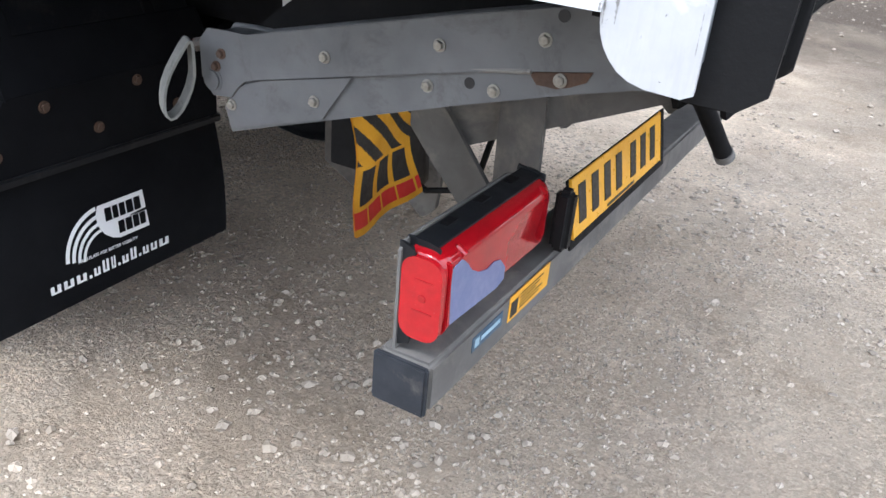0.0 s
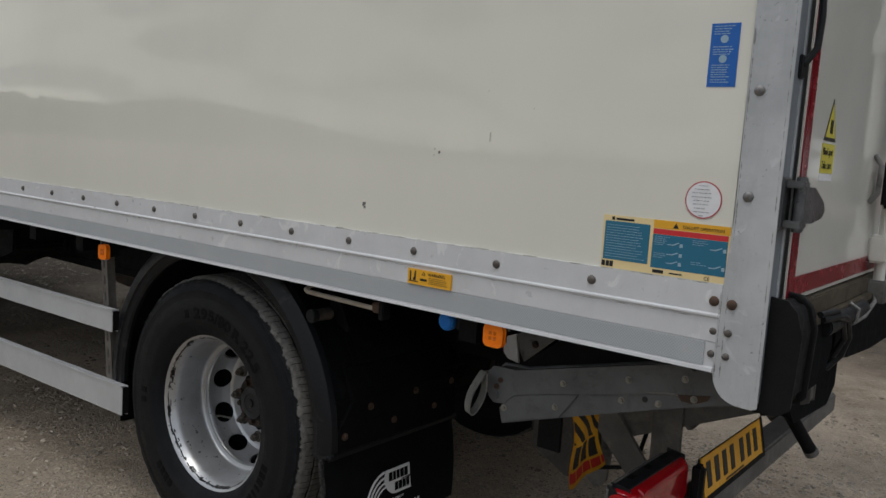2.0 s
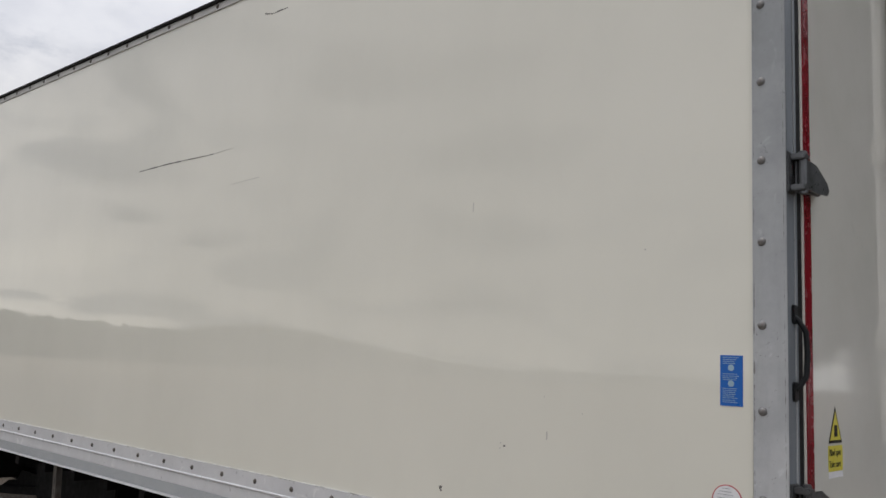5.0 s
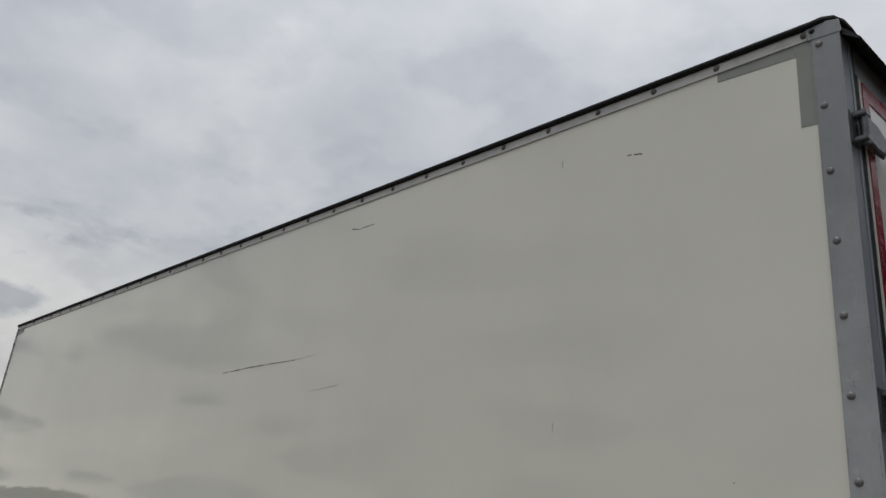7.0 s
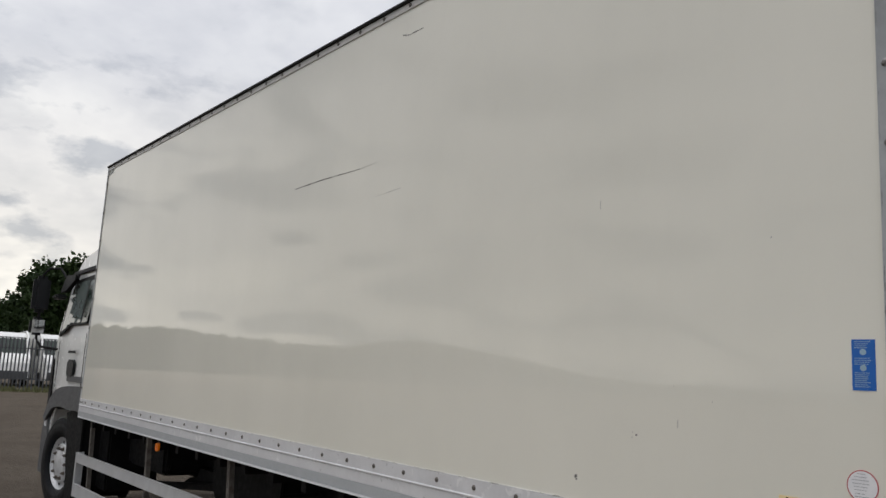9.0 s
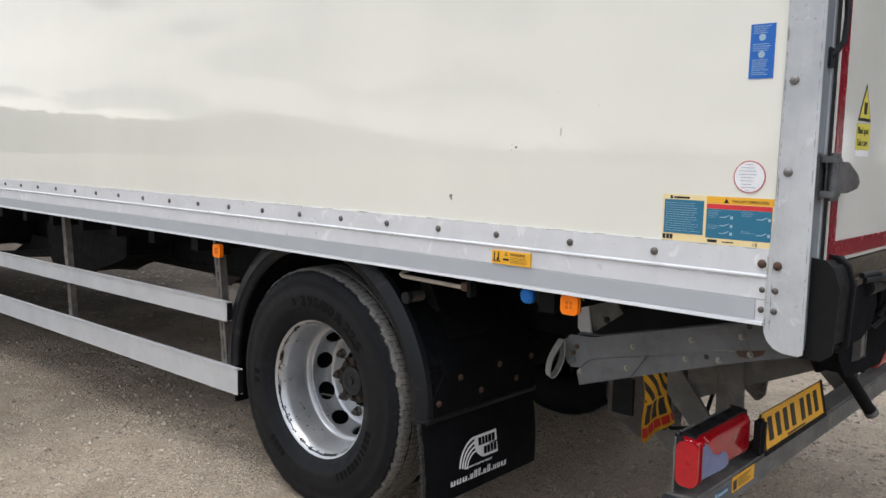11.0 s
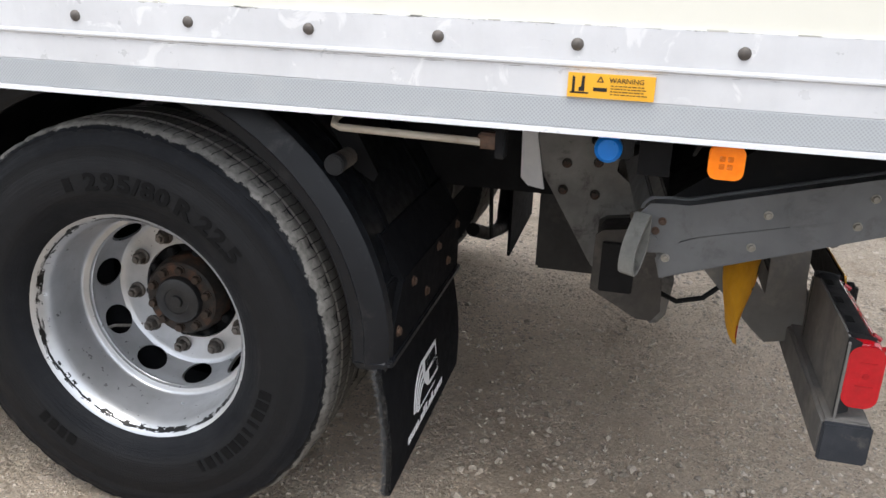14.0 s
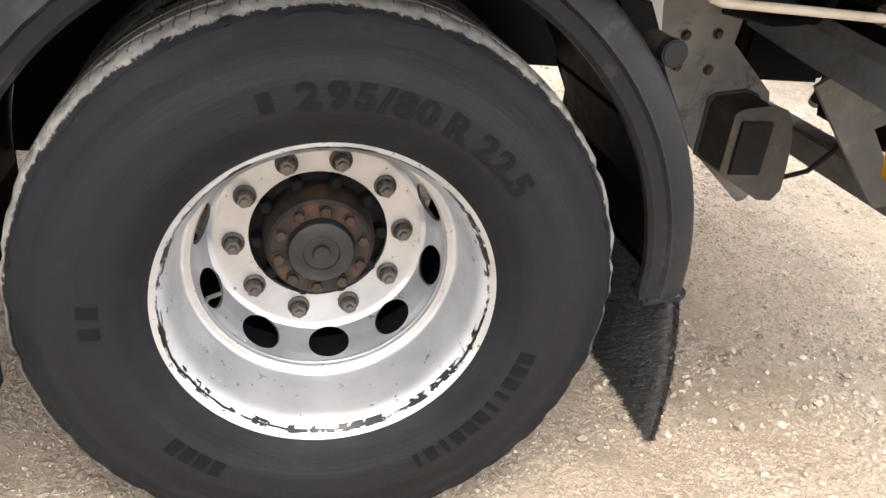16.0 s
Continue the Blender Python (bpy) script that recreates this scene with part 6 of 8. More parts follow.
    def spike(px, py, pz, dx, dy, dz, w=0.0014):
        o = len(verts)
        verts.extend([(px, py - w, pz - w), (px, py + w, pz - w), (px, py, pz + w), (px + dx, py + dy, pz + dz)])
        faces.extend([(o, o + 1, o + 3), (o + 1, o + 2, o + 3), (o + 2, o, o + 3)])
    for k in range(13000):
        f, y = rng.random(), rng.uniform(0.055, 0.742)
        if rng.random() < 0.5:
            y = 0.055 + 0.35 * rng.random() ** 1.5
        z = 0.512 - f * 0.325
        x = x0 + (x1 - x0) * f + 0.013 * math.sin(f * 3.0) - 0.010
        spike(x, y, z, -rng.uniform(0.008, 0.022), rng.uniform(-0.010, 0.010), rng.uniform(-0.012, 0.008), 0.0011)
    for k in range(900):
        f = rng.random()
        z = 0.512 - f * 0.325
        x = x0 + (x1 - x0) * f + 0.013 * math.sin(f * 3.0) - rng.uniform(0, 0.012)
        spike(x, 0.056, z, rng.uniform(-0.008, 0.006), -rng.uniform(0.004, 0.014), rng.uniform(-0.010, 0.006), 0.0011)
    me = bpy.data.meshes.new("bristles")
    me.from_pydata(verts, [], faces)
    ob = put("bristles", me, M_BRISTLE, fl, "muddy bristle backing", smooth=0)
    ob["kind"] = "stuff"
    emblem(fl)


def emblem(fl):
    """White emblem with curved streaks, plain bars where the lettering stands."""
    def fx(z):
        f = (0.516 - z) / 0.329
        return -1.286 + 0.024 * f + 0.013 * math.sin(f * 3.0)

    def flat(name, pts, mat, lift):
        bm = bmesh.new()
        a = [bm.verts.new((fx(z) + lift, y, z)) for y, z in pts]
        b = [bm.verts.new((fx(z) - 0.001, y, z)) for y, z in pts]
        bm.faces.new(a)
        bm.faces.new(b[::-1])
        n = len(pts)
        for i in range(n):
            bm.faces.new((a[i], a[(i + 1) % n], b[(i + 1) % n], b[i]))
        return part(name, bm, mat, fl, smooth=0)
    flat("emblem_field", [(0.345, 0.405), (0.474, 0.405), (0.480, 0.311), (0.392, 0.311), (0.372, 0.318), (0.352, 0.334), (0.338, 0.358), (0.336, 0.384)], M_WHITEINK, 0.0014)
    for k, (r0, r1) in enumerate(((0.118, 0.108), (0.101, 0.092), (0.085, 0.077), (0.070, 0.063))):
        c = (0.352, 0.298 - 0.004 * k)
        outer = [(c[0] - r0 * math.cos(t) * 0.93, c[1] + r0 * math.sin(t) * 0.92) for t in np.linspace(0.02, 1.45, 12)]
        inner = [(c[0] - r1 * math.cos(t) * 0.93, c[1] + r1 * math.sin(t) * 0.92) for t in np.linspace(1.45, 0.02, 12)]
        flat("emblem_streak", outer + inner, M_WHITEINK, 0.0012)
    y = 0.360
    for w in (0.018, 0.015, 0.016, 0.019, 0.018):
        flat("emblem_bar", [(y, 0.363), (y + w, 0.363), (y + w, 0.394), (y, 0.394)], M_FLAP, 0.0022)
        y += w + 0.004
    y = 0.392
    for w in (0.017, 0.018, 0.016, 0.016):
        flat("emblem_bar", [(y, 0.322), (y + w, 0.322), (y + w, 0.352), (y, 0.352)], M_FLAP, 0.0022)
        y += w + 0.004
    for body, y, z, s in (("RAIN FLAPS FOR BETTER VISIBILITY", 0.272, 0.289, 0.0125),):
        put("words", letters(body, s), M_WHITEINK, fl, smooth=0, at=pose(fx(z) + 0.002, y, z, 97, 0, 90) @ Matrix.Diagonal((0.86, 1, 1, 1)))
    y = 0.196
    for w, h in ((0.027, 0.020), (0.027, 0.020), (0.027, 0.020), (0.006, 0.007), (0.018, 0.020), (0.018, 0.031), (0.012, 0.031), (0.006, 0.007), (0.018, 0.020), (0.018, 0.030),
                 (0.006, 0.007), (0.018, 0.020), (0.020, 0.020), (0.032, 0.020)):
        for a, b in (((0.0, 0.30), (0.62, 0.92)) if w > 0.01 else ((0.0, 1.0),)):
            flat("print_bar", [(y + a * w, 0.240), (y + b * w, 0.240), (y + b * w, 0.240 + h), (y + a * w, 0.240 + h)], M_WHITEINK, 0.0014)
        if w > 0.01:
            flat("print_bar", [(y, 0.240), (y + 0.92 * w, 0.240), (y + 0.92 * w, 0.2445), (y, 0.2445)], M_WHITEINK, 0.0015)
        y += w + 0.0068


mudguard()


# ---------------------------------------------------------------- tail lift and rear underrun bar
def tail_lift():
    upper = [(-0.757, 0.900), (-0.742, 0.918), (-0.700, 0.921), (-0.664, 0.921), (-0.300, 1.014), (-0.055, 1.072), (-0.050, 1.000), (-0.105, 0.991), (-0.250, 0.962),
             (-0.640, 0.868), (-0.672, 0.858), (-0.690, 0.842), (-0.702, 0.826), (-0.735, 0.822), (-0.755, 0.846)]
    arm = part("lift_arm", prism(upper, "y", 0.196, 0.262), M_GREY, lorry, "grey painted steel tail lift arm", bevel=0.006, segments=3)
    lower = [(-0.690, 0.838), (-0.672, 0.850), (-0.640, 0.860), (-0.250, 0.954), (-0.100, 0.980), (-0.015, 1.002), (-0.015, 0.986), (-0.120, 0.957), (-0.285, 0.905), (-0.705, 0.764), (-0.716, 0.800)]
    arm2 = part("lift_arm", prism(lower, "y", 0.206, 0.255), M_GREY, lorry, "grey painted steel tail lift arm", bevel=0.005, segments=3)
    plate = [(-0.690, 0.836), (-0.640, 0.857), (-0.470, 0.898), (-0.520, 0.826), (-0.704, 0.768), (-0.714, 0.80)]
    part("arm_plate", prism(plate, "y", 0.200, 0.207), M_GREY, arm2, bevel=0.002)
    bolt = hexhead(0.0070, 0.008, "bolt", M_ZINC, 1.35)
    for x, z in ((-0.511, 0.923), (-0.320, 0.977), (-0.170, 1.012)):
        put("bolt", bolt, None, arm, at=pose(x, 0.196, z, 0, 20, 0))
    for x, z, y in ((-0.533, 0.850, 0.200), (-0.340, 0.915, 0.206), (-0.238, 0.930, 0.206), (-0.701, 0.807, 0.200)):
        put("bolt", bolt, None, arm2, at=pose(x, y, z, 0, 40, 0))
    for x, z in ((-0.728, 0.866), (-0.716, 0.888)):
        put("bolt", hexhead(0.0062, 0.008, "bolt", M_RUST, 1.4), None, arm, at=pose(x, 0.196, z, 0, 10, 0))
    hole = mesh_of(lathe([(0, -0.001), (0.008, -0.001), (0.008, 0.003)], 14), "bolt_hole", M_INK)
    for x, z in ((-0.275, 0.933), (-0.150, 1.045), (-0.07, 1.02)):
        put("bolt_hole", hole, None, arm, at=pose(x, 0.196 if z > 0.96 else 0.206, z))
    part("arm_joint", tube([(-0.737, 0.191, 0.842), (-0.737, 0.35, 0.842)], 0.020, 16), M_GREY, arm, bevel=0.004)
    part("arm_knob", tube([(-0.755, 0.215, 0.897), (-0.778, 0.200, 0.890)], 0.011, 10), M_NUT, arm)
    part("rust_patch", prism([(-0.190, 0.966), (-0.105, 0.982), (-0.112, 0.968), (-0.132, 0.958), (-0.150, 0.952), (-0.178, 0.952)], "y", 0.2035, 0.207), M_RUST, arm2, "rusty triangular plate")
    put("bolt", bolt, None, arm2, at=pose(-0.146, 0.2035, 0.964, 0, 15, 0))
    part("arm_rod", tube([(-0.275, 0.200, 0.954), (-0.185, 0.198, 0.969)], 0.004, 8), M_PLATE, arm2)
    # dark platform folded up between the arms
    part("folded_platform", prism([(-0.715, 0.915), (-0.05, 1.060), (-0.02, 1.092), (-0.47, 1.092), (-0.60, 1.0)], "y", 0.264, 2.29), M_BLACK, lorry, "dark folded platform of the tail lift")
    part("platform_frame", prism([(-0.80, 0.905), (-0.48, 0.962), (-0.48, 1.094), (-0.80, 1.094)], "y", 0.845, 2.25), M_BLACK, lorry, "dark frame of the folded platform")
    part("platform_beam", prism([(-0.68, 0.855), (-0.05, 0.985), (-0.05, 1.045), (-0.68, 0.912)], "y", 0.262, 0.34), M_DUSTY, lorry)
    part("lift_arm", prism(upper, "y", 2.288, 2.354), M_GREY, lorry, bevel=0.006)
    # cylinder, cross tube and main brackets
    part("lift_ram", tube([(-0.80, 1.27, 0.62), (-0.30, 1.27, 0.83), (-0.12, 1.27, 0.90)], [0.042, 0.042, 0.026], 16), M_DUSTY, lorry, "dusty hydraulic ram")
    part("lift_link", ribbon([(-0.800, 0.815, 0.925), (-0.765, 0.56, 0.885), (-0.728, 0.270, 0.850)], (0.02, 0, 0.075), 0.030), M_GREY, lorry, "grey steel link of the lift", bevel=0.004)
    part("lift_link", ribbon([(-0.770, 0.815, 0.955), (-0.735, 0.56, 0.925), (-0.700, 0.270, 0.890)], (0.02, 0, 0.035), 0.045), M_DUSTY, lorry, bevel=0.004)
    part("cross_tube", tube([(-0.76, 0.83, 0.60), (-0.76, 1.72, 0.60)], 0.055, 20), M_DUSTY, lorry, "dusty steel cross tube")
    part("cross_beam", box(-0.36, -0.26, 0.66, 2.25, 0.80, 0.90), M_DUSTY, lorry, "dusty grey cross beam", bevel=0.006)
    outline = [(-1.092, 0.952), (-1.092, 1.095), (-0.815, 1.095), (-0.818, 0.985), (-0.836, 0.838), (-0.691, 0.712), (-0.640, 0.530), (-0.652, 0.420), (-0.672, 0.394), (-0.691, 0.388),
               (-0.866, 0.536), (-0.884, 0.552), (-1.062, 0.846)]
    for y0, y1 in ((0.820, 0.836), (1.71, 1.726)):
        br = part("lift_bracket", prism(outline, "y", y0, y1), M_PLATE, lorry, "pale stained steel bracket plate", bevel=0.002)
        if y0 < 1:
            for x, z in ((-0.977, 0.851), (-0.983, 0.771), (-0.888, 0.860), (-0.890, 0.765)):
                put("bolt", hexhead(0.0105, 0.011, "bolt", M_HUB, 1.4), None, br, at=pose(x, 0.820, z))
            block = [(-0.864, 0.535), (-0.862, 0.688), (-0.846, 0.699), (-0.760, 0.712), (-0.728, 0.702), (-0.706, 0.672), (-0.694, 0.625), (-0.686, 0.560), (-0.682, 0.490), (-0.700, 0.464), (-0.735, 0.465)]
            part("bearing_block", prism(block, "y", 0.672, 0.820), M_BLOCK, br, "dusty steel bearing block", bevel=0.008, segments=3)
            part("rubber_pad", box(-0.849, -0.757, 0.663, 0.673, 0.531, 0.676), M_RUBBER, br, "black rubber pad", bevel=0.003)
    part("bracket_tab", prism([(-1.115, 1.09), (-1.107, 0.80), (-1.085, 0.777), (-1.037, 0.769), (-1.065, 0.92), (-1.075, 1.09)], "y", 0.806, 0.816), M_WHITEST, lorry)
    part("tab_post", box(-0.838, -0.818, 0.79, 0.815, 0.99, 1.095), M_PLATE, lorry)
    part("lift_hose", tube([(-0.90, 0.80, 0.93), (-0.82, 0.70, 0.925), (-0.76, 0.62, 0.95), (-0.72, 0.62, 1.02)], 0.016, 10), M_BLACK, lorry)
    part("valve_box", box(-1.066, -0.860, 0.98, 1.36, 0.458, 0.742), M_VALVE, lorry, "black valve box", bevel=0.008)
    # plain block added to keep the gap behind the lift bracket dark
    part("pump_housing", box(-0.70, -0.40, 0.98, 1.50, 0.70, 0.94), M_BLACK, lorry, "black block added to fill a bright gap in the tail lift", bevel=0.02, segments=3)
    part("far_pipe", tube([(-1.345, 2.04, 0.70), (-1.345, 2.03, 0.45), (-1.335, 1.99, 0.335), (-1.32, 1.93, 0.305), (-1.32, 1.78, 0.32), (-1.32, 1.50, 0.385), (-1.34, 1.30, 0.46)], [0.020, 0.022, 0.034, 0.040, 0.028, 0.026, 0.026], 12), M_BLACK, lorry, "black pipe with a thick bend under the far side")
    part("drop_hose", tube([(-1.212, 0.92, 0.80), (-1.210, 0.92, 0.68), (-1.204, 0.92, 0.565)], 0.0065, 8), M_RUBBER, lorry)
    part("air_line", tube([(-0.77, 0.71, 0.60), (-0.70, 0.73, 0.53), (-0.63, 0.735, 0.50), (-0.56, 0.735, 0.52), (-0.50, 0.735, 0.58), (-0.47, 0.72, 0.68)], 0.0075, 8), M_RUBBER, lorry, "black air line")
    # lift marker lamp, blue cap, hand rod
    lamp = part("side_marker_lamp", prism(rounded(-0.626, 1.064, 0.056, 0.056, 0.013), "y", 0.0, 0.018), M_ORANGE, lorry, "orange square side marker lamp", bevel=0.003)
    for dx in (-0.012, 0.002):
        for dz in (-0.012, 0.002):
            part("lens_cell", box(-0.627 + dx, -0.627 + dx + 0.010, -0.0012, 0.004, 1.064 + dz, 1.064 + dz + 0.010), M_ORANGE_D, lamp, bevel=0.001)
    part("lamp_back", box(-0.648, -0.604, 0.018, 0.036, 1.043, 1.085), M_RUBBER, lamp)
    part("lamp_wire", tube([(-0.648, 0.03, 1.09), (-0.672, 0.035, 1.085), (-0.680, 0.045, 1.065), (-0.672, 0.06, 1.10)], 0.004, 6), M_RUBBER, lamp)
    part("lamp_bracket", prism([(-0.645, 1.075), (-0.60, 1.075), (-0.60, 1.11), (-0.645, 1.11)], "y", 0.036, 0.044), M_PLATE, lamp)
    cap = part("blue_cap", lathe([(0, -0.004), (0.020, -0.004), (0.0265, 0.003), (0.0275, 0.020), (0.024, 0.024), (0.022, 0.060), (0, 0.060)], 24, (-0.838, 0.070, 1.056)), M_BLUE, lorry, "bright blue plastic filler cap")
    part("cap_tab", box(-0.858, -0.818, 0.072, 0.092, 1.070, 1.105), M_BLUE, cap, bevel=0.005)
    part("cap_socket", box(-0.835, -0.790, 0.085, 0.13, 1.035, 1.09), M_GUARD, cap, bevel=0.006)
    rod = part("hand_rod", tube([(-1.384, 0.10, 1.085), (-1.388, 0.055, 1.078), (-1.384, 0.035, 1.068), (-1.37, 0.030, 1.064), (-1.05, 0.030, 1.058)], 0.0078, 10), M_ROD, lorry, "dusty bare steel rod")
    part("rod_clamp", box(-1.085, -1.040, 0.022, 0.052, 1.046, 1.078), M_RUST, rod, bevel=0.005)
    part("rod_clamp", box(-1.05, -1.030, 0.015, 0.050, 1.030, 1.095), M_BLACK, rod, bevel=0.003)
    # webbing loop at the arm's end
    c = Vector((-0.766, 0.150, 0.847))
    u = Vector((0.52, 0.85, 0)).normalized()
    pts = []
    for k in range(19):
        t = math.pi / 2 + (k / 18) * 2 * math.pi * 0.985
        w = 0.021 * (1.0 - 0.55 * max(0, math.sin(t)))
        pts.append(c + u * w * math.cos(t) + Vector((0, 0, 0.062 * math.sin(t))) + u * (0.018 * math.sin(t)))
    part("webbing_loop", ribbon(pts, Vector((-0.85, 0.52, 0)) * 0.036, 0.004), M_STRAP, lorry, "frayed grey webbing loop")
    flag()


def flag():
    """Striped warning flag of cloth hanging from the arm, printed on its rear side only."""
    nu, nv = 84, 110
    tl, tr, br, bl = Vector((-0.504, 0.243, 0.850)), Vector((-0.533, 0.490, 0.790)), Vector((-0.530, 0.522, 0.603)), Vector((-0.528, 0.300, 0.583))

    def at(u, v, lift):
        p = tl.lerp(tr, u).lerp(bl.lerp(br, u), v)
        curl = 0.010 * math.sin(4.4 * u + 2.2 * v) + 0.007 * math.sin(6.5 * v + 1.5 * u) * (0.3 + v)
        return (p.x + curl + lift, p.y + 0.010 * math.sin(3.1 * v) * (1 - u), p.z - 0.008 * v * math.sin(3.1 * u) - 0.004 * math.sin(9 * u) * v)
    for name, lift in (("flag_print", 0.0015), ("flag_lining", -0.0015)):
        bm = bmesh.new()
        g = [[bm.verts.new(at(i / nu, j / nv, lift)) for i in range(nu + 1)] for j in range(nv + 1)]
        for j in range(nv):
            for i in range(nu):
                f = bm.faces.new((g[j][i], g[j][i + 1], g[j + 1][i + 1], g[j + 1][i]))
                u, v = (i + 0.5) / nu, (j + 0.5) / nv
                if lift > 0:
                    if v < 0.46:
                        f.material_index = 1 if ((u - 1.6 * v) / 0.40 + 0.15) % 1.0 < 0.48 else 0
                    elif v < 0.50 or 0.78 < v < 0.82:
                        f.material_index = 0
                    elif v < 0.78:
                        col = [(0.08, 0.32), (0.40, 0.62), (0.70, 0.92)]
                        f.material_index = 1 if any(a < u < b for a, b in col) else 0
                    elif v < 0.95:
                        f.material_index = 2 if (u * 4.2) % 1 < 0.9 else 0
        me = mesh_of(bm, name, M_FLAG)
        if lift > 0:
            me.materials.append(M_FLAGBLK)
            me.materials.append(M_FLAGRED)
        if lift > 0:
            cloth = put("warning_flag", me, None, lorry, "torn black and yellow striped warning flag", smooth=60)
        else:
            put(name, me, None, cloth, "plain yellow back of the flag", smooth=60)


def lens_shell(cy, cz, w, h, x0, x1):
    """Moulded lens, square at its foot and rounding off towards the rear."""
    bm = bmesh.new()
    depth = x1 - x0
    rings = []
    for f, inset in ((0.0, 0.0), (0.45, 0.0), (0.62, 0.0015), (0.78, 0.0055), (0.90, 0.011), (0.97, 0.0165), (1.0, 0.023)):
        r = max(0.022 - 0.2 * inset, 0.012)
        rings.append([bm.verts.new((x0 + f * depth, y, z)) for y, z in rounded(cy, cz, w - 2 * inset, h - 2 * inset, r, 6)])
    n = len(rings[0])
    for a, b in zip(rings, rings[1:]):
        for k in range(n):
            bm.faces.new((a[k], a[(k + 1) % n], b[(k + 1) % n], b[k]))
    bm.faces.new(rings[0][::-1])
    bm.faces.new(rings[-1])
    bmesh.ops.recalc_face_normals(bm, faces=bm.faces)
    return bm


def underrun():
    bar = part("underrun_bar", box(-0.350, -0.252, 0.128, 2.43, 0.428, 0.519), M_DUSTY, lorry, "dusty steel rear underrun bar", bevel=0.008, segments=3)
    part("end_cap", box(-0.3495, -0.2525, 0.115, 0.128, 0.4285, 0.5185), M_CAPGREY, bar, "dusty black rubber end cap", bevel=0.004)
    part("bar_sticker", box(-0.252, -0.2505, 0.262, 0.372, 0.472, 0.500), M_BARBLUE, bar, "blue label")
    bm = bmesh.new()
    box(-0.2505, -0.2498, 0.270, 0.285, 0.478, 0.494, bm)
    box(-0.2505, -0.2498, 0.292, 0.362, 0.482, 0.490, bm)
    part("print_bar", bm, M_PALEINK, bar)["kind"] = "stuff"
    part("bar_sticker", box(-0.252, -0.2505, 0.398, 0.572, 0.462, 0.513), M_YELLOW, bar, "worn yellow label")
    bm = bmesh.new()
    box(-0.2505, -0.2498, 0.404, 0.432, 0.468, 0.500, bm)
    for k in range(5):
        box(-0.2505, -0.2498, 0.442, 0.442 + 0.10 - 0.015 * (k % 3), 0.500 - 0.007 * k, 0.5025 - 0.007 * k, bm)
    part("print_bar", bm, M_INK, bar)["kind"] = "stuff"
    # hanger plates in a V between beam and bar
    vee = [(-0.418, 0.86), (-0.33, 0.86), (-0.325, 0.64), (-0.310, 0.519), (-0.352, 0.470), (-0.400, 0.460), (-0.435, 0.49), (-0.57, 0.635), (-0.70, 0.785), (-0.625, 0.835), (-0.525, 0.722), (-0.415, 0.585)]
    for y in (0.625, 1.91):
        part("hanger_plate", prism(vee, "y", y, y + 0.014), M_DUSTY, bar, bevel=0.002)
    part("lift_plate", prism([(-0.53, 0.655), (0.02, 0.906), (0.02, 1.04), (-0.53, 0.86)], "y", 0.645, 0.70), M_DUSTY, lorry, "dusty inclined steel plate of the lift", bevel=0.004)
    # end bracket that carries the lamp
    part("lamp_backplate", prism([(0.1365, 0.519), (0.56, 0.519), (0.56, 0.68), (0.48, 0.704), (0.20, 0.704), (0.152, 0.702), (0.1365, 0.690)], "x", -0.328, -0.323), M_DUSTY, bar)
    # rear lamp
    lamp = part("rear_lamp", prism([(-0.323, 0.534), (-0.308, 0.540), (-0.308, 0.690), (-0.323, 0.696)], "y", 0.141, 0.541), M_GUARD, lorry, "large red rear lamp, its lens broken open at one corner", bevel=0.006)
    part("lens", lens_shell(0.342, 0.627, 0.400, 0.136, -0.313, -0.254), M_RED, lamp, "glossy red lens", smooth=50)
    part("reflector_block", prism(rounded(-0.287, 0.618, 0.050, 0.118, 0.016), "y", 0.1385, 0.172), M_REDB, lamp, "bright red side reflector", bevel=0.010, segments=4)
    for z in (0.598, 0.650):
        part("lens_rib", box(-0.300, -0.266, 0.1368, 0.1395, z, z + 0.0025), M_RED, lamp)
    part("lens_boss", lathe([(0.0, -0.0015), (0.006, -0.0015), (0.0075, 0.001), (0.0075, 0.003)], 14, (-0.284, 0.1380, 0.622)), M_RED, lamp)
    hole = [(0.174, 0.574), (0.166, 0.668), (0.196, 0.672), (0.212, 0.660), (0.230, 0.640), (0.258, 0.624), (0.288, 0.616), (0.312, 0.620), (0.334, 0.614), (0.354, 0.594), (0.356, 0.572), (0.330, 0.566)]
    part("exposed_inner", prism(hole, "x", -0.262, -0.2518), M_LILAC, lamp, "pale lilac inside where the lens has broken away", bevel=0.002)
    part("lens_rib", box(-0.264, -0.2505, 0.160, 0.1655, 0.572, 0.682), M_RED, lamp, bevel=0.002)
    for y in (0.205, 0.50):
        part("lens_screw", tube([(-0.268, y, 0.688), (-0.252, y, 0.678)], 0.006, 10), M_RED, lamp)
    bm = bmesh.new()
    for k in range(3):
        box(-0.316, -0.300, 0.23 + 0.11 * k, 0.262 + 0.11 * k, 0.699, 0.7022, bm)
    part("housing_top", prism([(-0.3235, 0.686), (-0.275, 0.686), (-0.275, 0.6965), (-0.296, 0.7005), (-0.3235, 0.7015)], "y", 0.160, 0.534), M_GUARD, lamp, bevel=0.004)
    part("lamp_vents", bm, M_RUBBER, lamp)["kind"] = "stuff"
    far = part("rear_lamp", box(-0.345, -0.312, 2.02, 2.41, 0.534, 0.696), M_GUARD, lorry, "large red rear lamp of the far side", bevel=0.006)
    part("lens", lens_shell(2.215, 0.627, 0.39, 0.136, -0.312, -0.256), M_RED, far, "glossy red lens", smooth=50)
